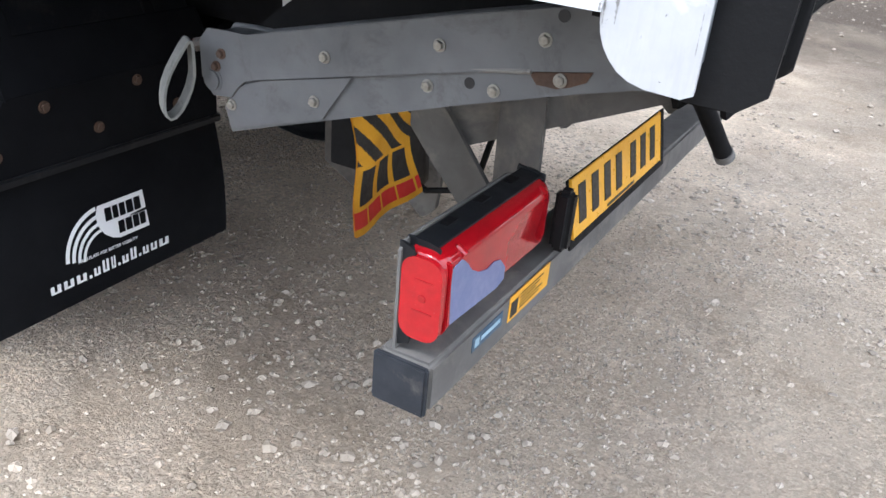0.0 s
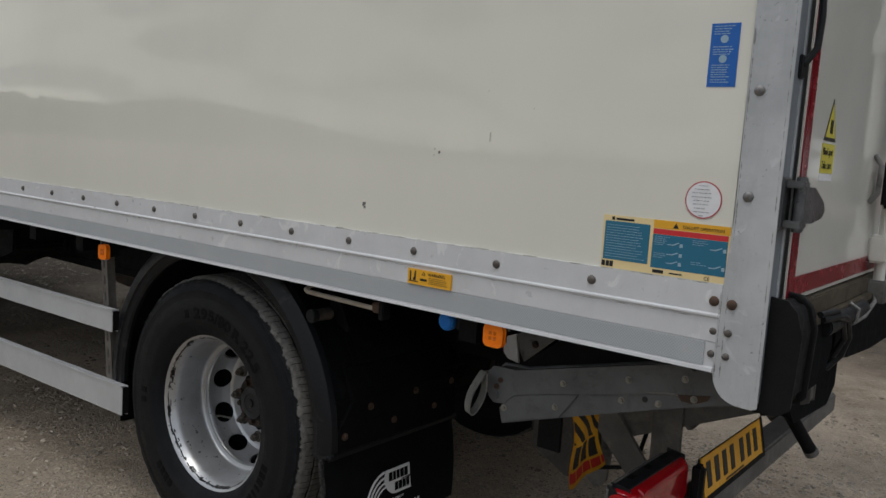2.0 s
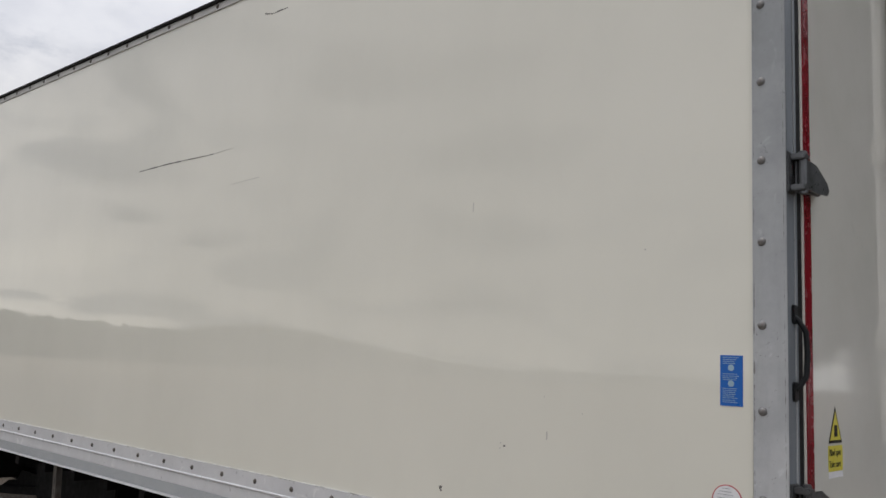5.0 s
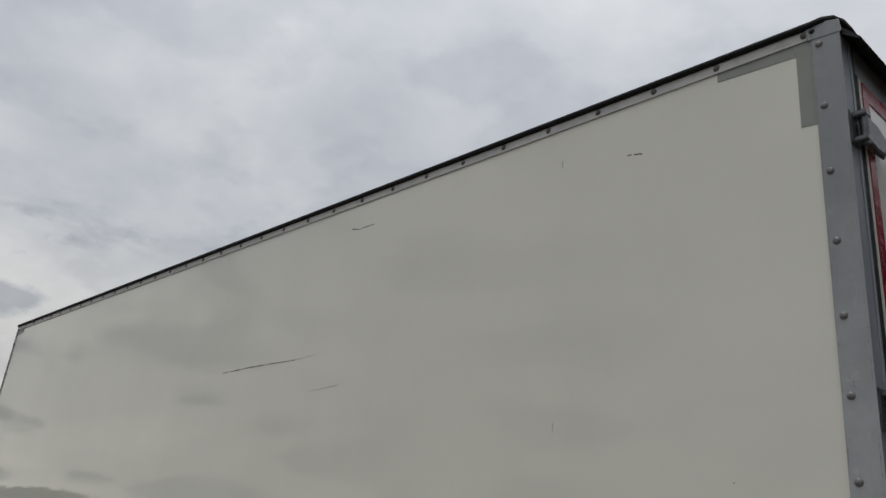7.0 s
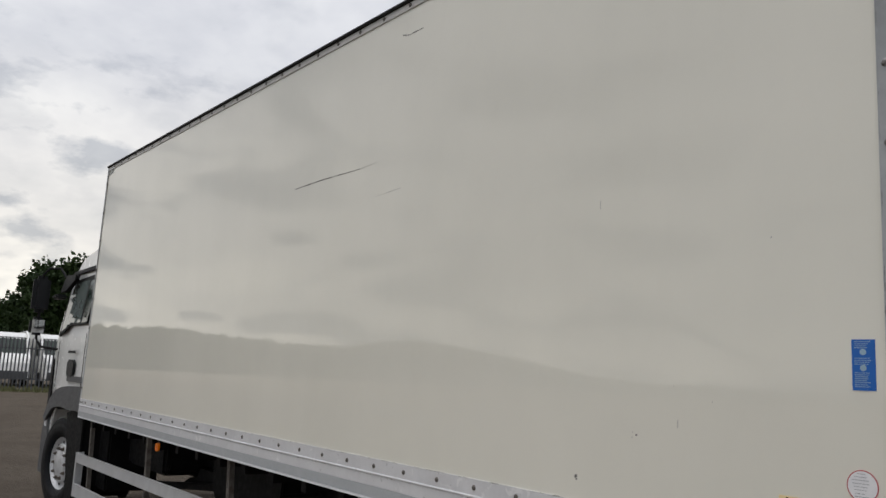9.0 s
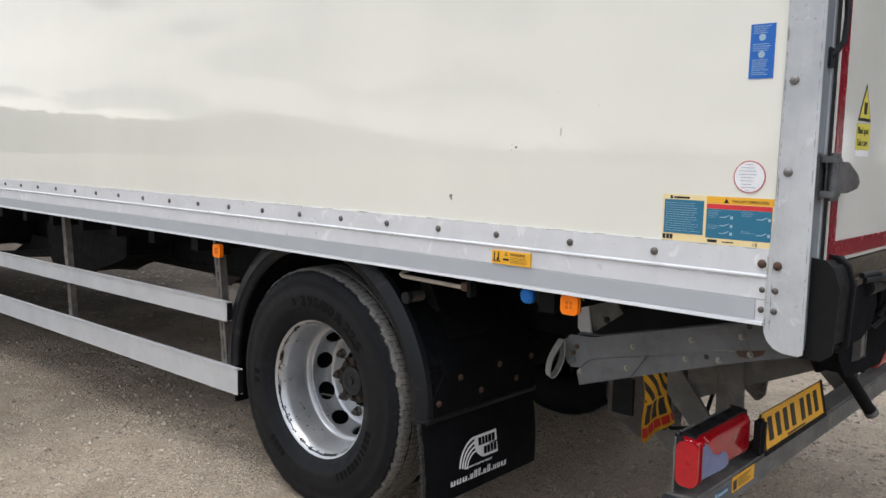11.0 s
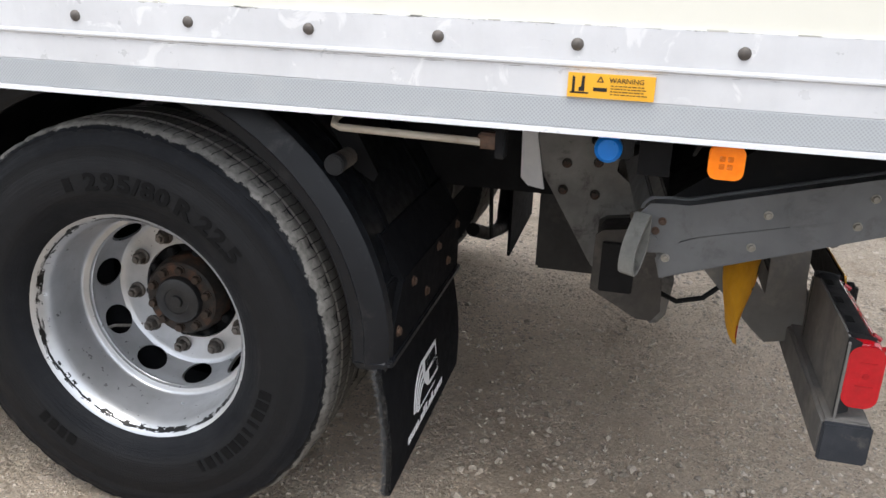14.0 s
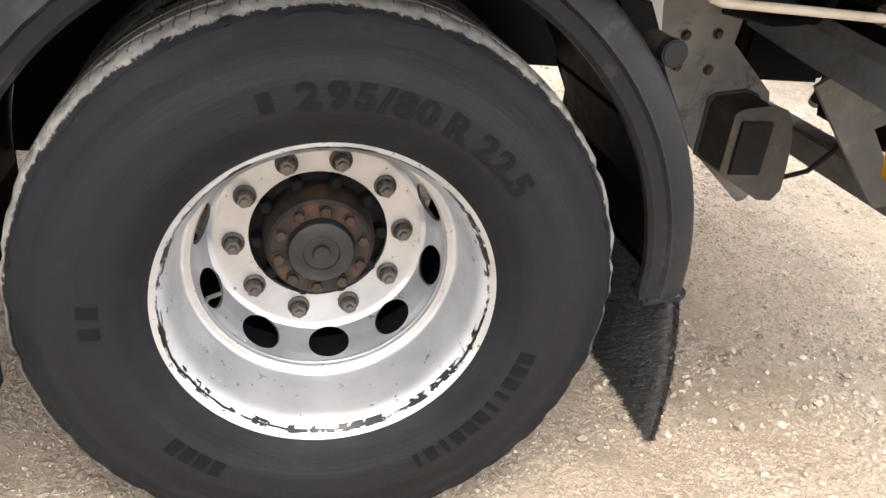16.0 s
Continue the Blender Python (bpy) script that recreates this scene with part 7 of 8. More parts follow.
    # number plate lamp and plate
    part("plate_lamp", box(-0.254, -0.218, 0.545, 0.582, 0.548, 0.672), M_RUBBER, lorry, "black number plate lamp", bevel=0.010, segments=3)
    def leaned(lo, hi, out):
        """Section of a slab that lies along the plate, its foot kicked out to the rear."""
        def at(z):
            return -0.243 + (0.678 - z) * 0.2
        return [(at(lo) + out, lo), (at(hi) + out, hi), (at(hi) + out - 0.004, hi), (at(lo) + out - 0.004, lo)]
    part("plate_holder", prism(leaned(0.540, 0.676, -0.005), "y", 0.586, 1.195), M_BLACK, lorry)
    plate = part("number_plate", prism(leaned(0.562, 0.678, 0.0), "y", 0.592, 1.150), M_YELLOW, lorry, "yellow rear number plate with black figures", bevel=0.001)
    for k in range(7):
        y = 0.620 + 0.070 * k + (0.024 if k > 3 else 0)
        part("figure_bar", prism(leaned(0.584, 0.660, 0.0015), "y", y + 0.004, y + 0.040), M_INK, plate)
    part("plate_strip", prism(leaned(0.5665, 0.5725, 0.0012), "y", 0.78, 0.95), M_INK, plate)
    part("drain_pipe", tube([(-0.215, 1.17, 0.79), (-0.165, 1.255, 0.685), (-0.108, 1.365, 0.540)], 0.0235, 14, caps=False), M_BLACK, lorry, "black steel pipe end")
    part("pipe_rim", tube([(-0.1125, 1.357, 0.552), (-0.106, 1.3695, 0.535)], 0.0265, 14), M_PLATE, lorry)
    part("pipe_bore", tube([(-0.107, 1.3675, 0.5375), (-0.1055, 1.3705, 0.5338)], 0.0195, 14), M_INK, lorry)
    # buffers on the rear corners
    near = [(0.058, 1.034), (0.096, 1.034), (0.114, 1.048), (0.121, 1.20), (0.108, 1.245), (0.092, 1.262), (0.058, 1.266)]
    part("corner_buffer", prism(near, "y", 0.016, 0.150), M_RUBBER, lorry, "black rubber corner buffer", bevel=0.020, segments=5)
    part("corner_buffer", prism([(0.058, 0.90), (0.11, 0.90), (0.128, 0.95), (0.128, 1.18), (0.10, 1.22), (0.058, 1.22)], "y", 2.36, 2.50), M_RUBBER, lorry, "black rubber corner buffer", bevel=0.008)
    part("buffer_bracket", prism([(0.152, 1.045), (0.28, 1.030), (0.40, 1.030), (0.48, 1.055), (0.515, 1.10), (0.50, 1.155), (0.45, 1.18), (0.152, 1.185)], "x", 0.020, 0.088), M_FLAP, lorry, "black steel guard behind the buffer", bevel=0.010)
    part("platform_roller", tube([(0.085, 0.40, 1.165), (0.085, 0.86, 1.165)], 0.026, 16), M_GUARD, lorry, "dark tail lift roller", bevel=0.004)
    part("lift_carriage", prism([(0.52, 0.93), (0.60, 0.86), (0.98, 0.835), (1.06, 0.88), (1.06, 1.09), (0.52, 1.09)], "x", -0.09, 0.0), M_FLAP, lorry, "black carriage of the folded lift", bevel=0.01)
    mat = [(0.62, 1.168), (0.62, 1.06), (0.80, 1.03), (1.15, 1.005), (1.45, 1.0), (1.62, 1.02), (1.71, 1.06), (1.74, 1.11), (1.72, 1.168)]
    part("lift_mat", prism(mat, "x", 0.040, 0.075), M_FLAP, lorry, "black rubber mat under the sill", bevel=0.008)
    part("lift_hose", tube([(0.092, 0.36, 1.190), (0.112, 0.46, 1.192), (0.112, 0.55, 1.172), (0.106, 0.62, 1.115), (0.090, 0.63, 1.06), (0.060, 0.61, 1.02)], 0.0105, 10), M_GUARD, lorry, "black rubber hose of the lift")
    part("lift_hose", tube([(0.092, 0.34, 1.205), (0.108, 0.43, 1.207), (0.108, 0.51, 1.182), (0.104, 0.585, 1.115), (0.080, 0.59, 1.06)], 0.008, 10), M_GUARD, lorry, "dusty rubber hose of the lift")
    part("hose_clip", tube([(0.080, 0.66, 1.130), (0.112, 0.665, 1.150), (0.116, 0.67, 1.185), (0.09, 0.675, 1.20)], 0.005, 8), M_PLATE, lorry)
    part("lift_pipe", tube([(0.098, 0.70, 1.140), (0.108, 0.80, 1.150), (0.104, 0.95, 1.176), (0.085, 1.02, 1.185)], 0.0065, 10), M_PLATE, lorry, "bare steel pipe under the sill")
    part("latch_tongue", ribbon([(0.080, 0.16, 1.165), (0.092, 0.20, 1.168), (0.096, 0.25, 1.182), (0.092, 0.29, 1.186)], (0, 0.004, 0.022), 0.006), M_CAPGREY, lorry)
    part("latch_tongue", ribbon([(0.086, 0.155, 1.110), (0.094, 0.19, 1.118), (0.094, 0.21, 1.124)], (0, 0.004, 0.018), 0.005), M_PLATE, lorry)
    part("rear_underframe", box(-0.10, 0.03, 0.15, 2.4, 1.06, 1.19), M_BLACK, lorry)


tail_lift()
underrun()


# ---------------------------------------------------------------- chassis, side guards, cab
def chassis():
    for y in (0.85, 1.62):
        pts = [(y, 0.745), (y + 0.08, 0.745), (y + 0.08, 0.753), (y + 0.008, 0.753), (y + 0.008, 1.007), (y + 0.08, 1.007), (y + 0.08, 1.015), (y, 1.015)]
        rail = part("chassis_rail", prism(pts, "x", -9.6, -0.83), M_BLACK, lorry, "black steel chassis rail")
        if y < 1:
            dark = mesh_of(lathe([(0, -0.003), (0.009, -0.003), (0.009, 0.002)], 8), "rail_bolt", M_INK)
            for k in range(7):
                put("rail_bolt", dark, None, rail, at=pose(-1.34 + 0.05 * k, 0.85, 0.95 - 0.06 * (k % 2)))
    tank = [(-5.70, 1.00), (-5.66, 0.71), (-5.60, 0.645), (-5.41, 0.612), (-5.18, 0.612), (-4.98, 0.63), (-4.84, 0.685), (-4.52, 0.775), (-4.46, 0.80), (-4.44, 1.00)]
    part("fuel_tank", prism(tank, "y", 0.50, 0.845), M_BLACK, lorry, "black tank bolted to the chassis", bevel=0.02, segments=3)
    part("rail_flange", box(-6.6, -2.85, 0.842, 0.93, 0.700, 0.744), M_BLACK, lorry)
    part("spring_hanger", prism([(-3.93, 0.702), (-3.86, 0.665), (-3.74, 0.655), (-3.66, 0.702)], "y", 0.84, 0.93), M_HUB, lorry, bevel=0.008)
    part("silencer", box(-7.90, -6.78, 0.45, 0.845, 0.66, 1.0), M_BLACK, lorry, "black exhaust silencer box", bevel=0.03, segments=3)
    part("battery_box", box(-8.36, -7.98, 0.27, 0.80, 0.36, 1.0), M_BLACK, lorry, "black battery box behind the cab", bevel=0.02)
    part("leaf_spring", ribbon([(-9.1, 0.70, 0.36), (-8.4, 0.70, 0.40), (-7.6, 0.70, 0.475), (-6.8, 0.70, 0.565), (-6.06, 0.70, 0.645)], (0, 0.08, 0), 0.062), M_BLACK, lorry, bevel=0.006)
    part("spring_hanger", prism([(-6.95, 0.57), (-6.80, 0.63), (-6.62, 0.66), (-6.55, 0.74), (-6.05, 0.74), (-6.02, 0.66), (-6.12, 0.63), (-6.45, 0.60)], "y", 0.72, 0.83), M_BLACK, lorry, bevel=0.01)
    part("prop_shaft", tube([(-8.6, 1.27, 0.75), (-2.1, 1.27, 0.58)], 0.055, 14), M_BLACK, lorry)
    part("leaf_spring", tube([(-2.75, 0.93, 0.66), (-2.3, 0.93, 0.60), (-1.93, 0.93, 0.585), (-1.5, 0.93, 0.62), (-1.39, 0.93, 0.70)], 0.03, 8), M_BLACK, lorry)
    part("air_pipe", tube([(-6.98, 0.5, 0.76), (-6.95, 0.5, 0.69), (-6.87, 0.5, 0.67), (-6.79, 0.5, 0.69), (-6.76, 0.5, 0.76)], 0.012, 8), M_RUBBER, lorry)
    # tank shape added to darken a bright gap behind the axle
    tank = part("air_tank", lathe([(0, -0.38), (0.06, -0.375), (0.115, -0.35), (0.14, -0.30), (0.14, 0.30), (0.115, 0.35), (0.06, 0.375), (0, 0.38)], 28, (-1.53, 1.36, 0.655)), M_BLACK, lorry, "stand-in black tank that blocks a bright gap behind the axle")
    for y in (1.16, 1.56):
        part("tank_strap", lathe([(0.1405, y - 1.36 - 0.016), (0.1445, y - 1.36 - 0.016), (0.1445, y - 1.36 + 0.016), (0.1405, y - 1.36 + 0.016)], 28, (-1.53, 1.36, 0.655), closed=True), M_RUBBER, tank)
    part("gearbox", box(-8.5, -7.4, 0.98, 1.55, 0.55, 1.0), M_BLACK, lorry, bevel=0.04)
    part("far_skirt", box(-7.9, -2.9, 2.40, 2.46, 0.55, 1.08), M_BLACK, lorry)


def guard_z(x, z):
    return z + 0.0138 * (x + 2.5)


def side_guard():
    for z0, z1, end in ((0.713, 0.800, -2.545), (0.375, 0.492, -2.462)):
        pts = [(-8.29, guard_z(-8.29, z0)), (-8.29, guard_z(-8.29, z1)), (end, guard_z(end, z1)), (end, guard_z(end, z0))]
        bar = part("side_guard_bar", prism(pts, "y", 0.040, 0.068), M_ALU, lorry, "pale aluminium side guard bar", bevel=0.003)
        lip = [(-8.29, guard_z(-8.29, z1) - 0.002), (-8.29, guard_z(-8.29, z1) + 0.005), (end, guard_z(end, z1) + 0.005), (end, guard_z(end, z1) - 0.002)]
        part("bar_lip", prism(lip, "y", 0.036, 0.060), M_ALU, bar)
        part("bar_end_cap", box(end, end + 0.005, 0.041, 0.072, guard_z(end, z0) + 0.002, guard_z(end, z1) - 0.002), M_RUBBER, bar, bevel=0.002)
    part("guard_end", prism([(-8.31, 0.29), (-8.31, 0.73), (-8.27, 0.73), (-8.27, 0.29)], "y", 0.038, 0.11), M_ALU, lorry, bevel=0.003)
    slot = mesh_of(prism(rounded(0, 0, 0.011, 0.040, 0.005), "y", -0.0006, 0.001), "slot", M_INK)
    for x in (-2.655, -4.36, -6.12, -7.95):
        top, foot = x - 0.026, x + 0.055
        stay = part("guard_stay", prism([(foot - 0.019, 0.40), (top - 0.019, 1.09), (top + 0.019, 1.09), (foot + 0.019, 0.40)], "y", 0.072, 0.108), M_STAY, lorry, "slotted steel guard stay", bevel=0.003)
        for z in (0.53, 0.60, 0.67, 0.84, 0.91, 0.98):
            put("slot", slot, None, stay, at=pose(foot + (top - foot) * (z - 0.40) / 0.69, 0.072, z, 0, math.degrees(math.atan2(top - foot, 0.69)), 0))
    for x, z in ((-2.566, 1.045), (-5.68, 1.035)):
        lamp = part("side_marker_lamp", prism(rounded(x, z, 0.056, 0.056, 0.013), "y", 0.004, 0.022), M_ORANGE, lorry, "orange square side marker lamp", bevel=0.003)
        part("lens_cell", box(x - 0.012, x + 0.012, 0.003, 0.008, z - 0.012, z + 0.012), M_ORANGE_D, lamp)
        part("lamp_back", box(x - 0.04, x + 0.02, 0.024, 0.07, z - 0.02, z + 0.055), M_BLACK, lamp)


def cab():
    y0, y1 = 0.075, 2.475
    side = [(-8.36, 1.16), (-8.36, 2.90), (-8.9, 2.93), (-9.45, 2.86), (-9.75, 2.66), (-9.93, 2.05), (-10.02, 1.70), (-10.06, 0.62), (-9.86, 0.60), (-9.82, 0.95), (-9.66, 1.20), (-9.42, 1.33),
            (-9.05, 1.33), (-8.82, 1.22), (-8.72, 1.12)]
    body = prism(side, "y", y0, y1)
    # lean the upper half inwards
    for v in body.verts:
        if v.co.z > 1.95:
            lean = (v.co.z - 1.95) * 0.09
            v.co.y += lean if v.co.y < 1 else -lean
    shell = part("cab_shell", body, M_CABWHITE, lorry, "white lorry cab", bevel=0.03, segments=3)
    def on_side(name, pts, mat, proud, parent, depth=0.02, bevel=0.0, label=""):
        bm = bmesh.new()
        def yy(z):
            return y0 + max(0.0, z - 1.95) * 0.09
        a = [bm.verts.new((x, yy(z) - proud, z)) for x, z in pts]
        b = [bm.verts.new((x, yy(z) - proud + depth, z)) for x, z in pts]
        bm.faces.new(a)
        bm.faces.new(b[::-1])
        n = len(pts)
        for i in range(n):
            bm.faces.new((a[i], a[(i + 1) % n], b[(i + 1) % n], b[i]))
        return part(name, bm, mat, parent, label, bevel=bevel)
    on_side("window_seal", [(-9.80, 2.62), (-9.93, 1.955), (-9.68, 2.02), (-9.50, 2.075), (-8.70, 2.085), (-8.56, 2.66)], M_RUBBER, 0.004, shell)
    on_side("cab_window", [(-9.74, 2.58), (-9.86, 2.01), (-9.66, 2.055), (-9.48, 2.105), (-9.00, 2.108), (-8.96, 2.60)], M_GLASSDARK, 0.007, shell, 0.006, label="cab side window reflecting the sky")
    on_side("cab_window", [(-8.90, 2.58), (-8.93, 2.10), (-8.70, 2.11), (-8.58, 2.60)], M_DARKGLASS, 0.007, shell, 0.006)
    on_side("door_gap", [(-8.62, 1.20), (-8.62, 1.98), (-8.612, 1.98), (-8.612, 1.20)], M_INK, 0.003, shell, 0.006)
    on_side("door_gap", [(-9.86, 1.35), (-9.86, 1.9), (-9.852, 1.9), (-9.852, 1.35)], M_INK, 0.003, shell, 0.006)
    on_side("panel_gap", [(-8.62, 1.86), (-8.62, 1.868), (-8.36, 1.868), (-8.36, 1.86)], M_INK, 0.003, shell, 0.006)
    on_side("door_handle", [(-9.27, 1.53), (-9.27, 1.64), (-9.20, 1.675), (-9.05, 1.675), (-8.99, 1.63), (-8.99, 1.53), (-9.04, 1.499), (-9.22, 1.499)], M_GUARD, 0.018, shell, 0.03, 0.008, "black recessed door handle")
    bm = bmesh.new()
    for k in range(6):
        box(-9.34 + 0.055 * k, -9.30 + 0.055 * k, y0 - 0.006, y0 + 0.004, 1.755, 1.785, bm)
    part("badge_bars", bm, M_GUARD, shell)
    on_side("sill_trim", [(-9.24, 1.44), (-9.24, 1.494), (-8.38, 1.494), (-8.38, 1.44)], M_CABGREY, 0.012, shell, 0.02, 0.004)
    on_side("roof_gutter", [(-9.72, 2.70), (-9.70, 2.735), (-8.40, 2.745), (-8.40, 2.715)], M_RUBBER, 0.03, shell, 0.05, 0.006)
    on_side("wind_deflector", [(-9.82, 2.62), (-9.88, 2.50), (-9.60, 2.52), (-9.30, 2.62), (-9.30, 2.66), (-9.70, 2.68)], M_RUBBER, 0.10, shell, 0.05, 0.015, "dark tinted window visor")
    # roof cap and front
    part("roof_cap", prism([(-8.37, 2.86), (-8.37, 2.98), (-8.95, 2.99), (-9.45, 2.90), (-9.70, 2.74), (-9.70, 2.70)], "y", y0 + 0.16, y1 - 0.16), M_CABWHITE, shell, bevel=0.04, segments=3)
    part("sun_visor", prism([(-9.72, 2.74), (-9.98, 2.62), (-9.98, 2.56), (-9.74, 2.66)], "y", y0 + 0.05, y1 - 0.05), M_RUBBER, shell, bevel=0.01)
    part("windscreen", prism([(-9.775, 2.62), (-9.93, 2.06), (-9.955, 2.06), (-9.80, 2.62)], "y", y0 + 0.14, y1 - 0.14), M_DARKGLASS, shell)
    part("bumper", prism([(-10.12, 0.36), (-10.14, 0.80), (-10.08, 1.02), (-9.98, 1.02), (-9.90, 0.85), (-9.88, 0.36)], "y", y0 - 0.02, y1 + 0.02), M_CABGREY, shell, bevel=0.03, segments=3)
    part("corner_deflector", prism([(-10.09, 1.15), (-10.075, 1.60), (-10.02, 1.66), (-9.99, 1.20)], "y", y0 - 0.012, y0 + 0.08), M_RUBBER, shell, bevel=0.015)
    part("corner_lamp", box(-10.04, -9.93, y0 - 0.03, y0 + 0.02, 0.86, 0.96), M_WHITEST, shell, bevel=0.015)
    part("aerial", tube([(-9.0, 0.5, 2.98), (-9.0, 0.5, 3.16)], 0.012, 8), M_RUBBER, shell)
    # arch and wheel
    wing = [(-10.03, 0.985), (-9.92, 1.095), (-9.80, 1.195), (-9.67, 1.262), (-9.54, 1.307), (-9.30, 1.345), (-8.95, 1.372), (-8.37, 1.384), (-8.37, 1.165), (-8.86, 1.145), (-9.22, 1.165), (-9.48, 1.150),
            (-9.64, 1.125), (-9.76, 1.075), (-9.87, 1.02), (-9.97, 0.955)]
    part("cab_wing", prism(wing, "y", y0 - 0.048, y0 + 0.30), M_CABGREY, shell, "grey plastic wheel arch", bevel=0.018, segments=3)
    part("inner_wing", prism([(-8.99, 1.065), (-8.86, 1.10), (-8.37, 1.10), (-8.33, 0.98), (-8.33, 0.40), (-8.52, 0.24), (-8.70, 0.22), (-8.79, 0.50), (-8.90, 0.85)], "y", 0.066, 0.65), M_BLACK, lorry, "black splash guard behind the front wheel", bevel=0.03, segments=3)
    part("step_box", box(-8.62, -8.36, 0.14, 0.6, 0.40, 0.95), M_BLACK, lorry)
    # mirrors on a bowed arm
    arm = part("mirror_arm", tube([(-9.88, 0.12, 2.60), (-10.06, 0.03, 2.80), (-10.18, -0.07, 2.80), (-10.22, -0.13, 2.72), (-10.22, -0.13, 1.92), (-10.16, -0.08, 1.82), (-9.95, 0.07, 1.80)], 0.016, 8), M_RUBBER, lorry, "black mirror arm and mirrors")
    part("mirror_head", box(-10.29, -10.17, -0.235, -0.035, 2.24, 2.70), M_GUARD, arm, "black main mirror housing", bevel=0.045, segments=4)
    part("mirror_head", box(-10.28, -10.17, -0.225, -0.045, 1.96, 2.18), M_GUARD, arm, "black wide-angle mirror housing", bevel=0.04, segments=4)
    part("mirror_glass", box(-10.172, -10.166, -0.205, -0.065, 1.99, 2.15), M_MIRROR, arm, bevel=0.002)
    part("kerb_mirror", box(-9.95, -9.70, -0.06, 0.07, 2.40, 2.46), M_GUARD, arm, bevel=0.02)


def front_wheel():
    w = new("front_wheel")
    w.parent, w.matrix_parent_inverse = lorry, base_of(lorry).inverted()
    w["label"] = "front wheel with a silver steel rim"
    at = pose(-9.34, 0.225, 0.505, 0, 0, 9)
    w.matrix_basis = at
    put("tyre", TYRE_ME, None, w, at=at)
    rim = lathe([(0.0, -0.125), (0.10, -0.125), (0.115, -0.118), (0.145, -0.117), (0.15, -0.108), (0.205, -0.105), (0.225, -0.085), (0.240, -0.05), (0.252, -0.05), (0.268, -0.085),
                 (0.285, -0.10), (0.299, -0.111), (0.302, -0.104), (0.295, -0.09)], 48)
    put("rim", mesh_of(rim, "rim", M_RIMPLAIN), None, w, "silver steel rim", at=at)
    hole = mesh_of(lathe([(0, -0.0015), (0.024, -0.0015), (0.026, 0.002)], 14), "hand_hole", M_INK)
    for k in range(10):
        a = math.radians(36 * k)
        put("wheel_nut", NUT_ME, None, w, at=at @ pose(0.168 * math.cos(a), -0.106, 0.168 * math.sin(a)))
        a += math.radians(18)
        put("hand_hole", hole, None, w, at=at @ pose(0.222 * math.cos(a), -0.089, 0.222 * math.sin(a), 0, 0, 0))


M_GLASSDARK = surface("cab_side_glass", (0.16, 0.19, 0.18), (0.12, 0.145, 0.14), 2, 0.03, 0, 0.0, rough_var=0.01)
M_MIRROR = surface("mirror_glass", (0.55, 0.56, 0.57), (0.5, 0.51, 0.52), 3, 0.04, 1.0, 0.0, rough_var=0.02)
M_RIMPLAIN = surface("front_rim_paint", (0.60, 0.61, 0.62), (0.48, 0.485, 0.49), 8, 0.42, 0.3, 0.05, dirt=(0.25, 0.23, 0.21), dirt_amount=(0.55, 0.75), dirt_scale=20)
chassis()
side_guard()
cab()
front_wheel()


# ---------------------------------------------------------------- surroundings
def tree_mesh(seed, height, spread, leaves):
    rng = random.Random(seed)
    bm = bmesh.new()
    tips = []
    trunk = [Vector((0, 0, 0))]
    for k in range(1, 7):
        trunk.append(Vector((rng.uniform(-0.25, 0.25), rng.uniform(-0.25, 0.25), height * 0.85 * k / 6)))
    tube(trunk, [0.32 * (1 - k / 7.5) * height / 10 for k in range(7)], 8, bm)
    for k in range(18):
        f = rng.uniform(0.28, 0.95)
        p = trunk[int(f * 6)].lerp(trunk[min(6, int(f * 6) + 1)], f * 6 % 1)
        a = rng.uniform(0, 6.28)
        reach = spread * (1.05 - 0.55 * f) * rng.uniform(0.6, 1.1)
        q = p + Vector((math.cos(a) * reach * 0.5, math.sin(a) * reach * 0.5, height * 0.07))
        r = p + Vector((math.cos(a + 0.3) * reach, math.sin(a + 0.3) * reach, height * rng.uniform(0.05, 0.2)))
        tube([p, q, r], [0.09 * height / 10, 0.06 * height / 10, 0.02], 5, bm)
        tips += [q, r, q.lerp(r, 0.5)]
    tips += [trunk[-1], trunk[-2]]
    wood = mesh_of(bm, "trunk", M_BARK)
    verts, faces = [], []
    for k in range(leaves):
        c = rng.choice(tips)
        d = Vector((rng.gauss(0, 1), rng.gauss(0, 1), rng.gauss(0, 0.7)))
        d = d.normalized() * spread * 0.36 * rng.random() ** 0.4
        p = c + d
        s = rng.uniform(0.12, 0.28) * height / 10
        n = Vector((rng.uniform(-1, 1), rng.uniform(-1, 1), rng.uniform(-0.2, 1))).normalized()
        u = n.orthogonal().normalized() * s
        w = n.cross(u).normalized() * s * 0.7
        o = len(verts)
        verts.extend([tuple(p - u), tuple(p + w), tuple(p + u), tuple(p - w)])
        faces.append((o, o + 1, o + 2, o + 3))
    crown = bpy.data.meshes.new("crown")
    crown.from_pydata(verts, [], faces)
    crown.materials.append(M_LEAF)
    return wood, crown


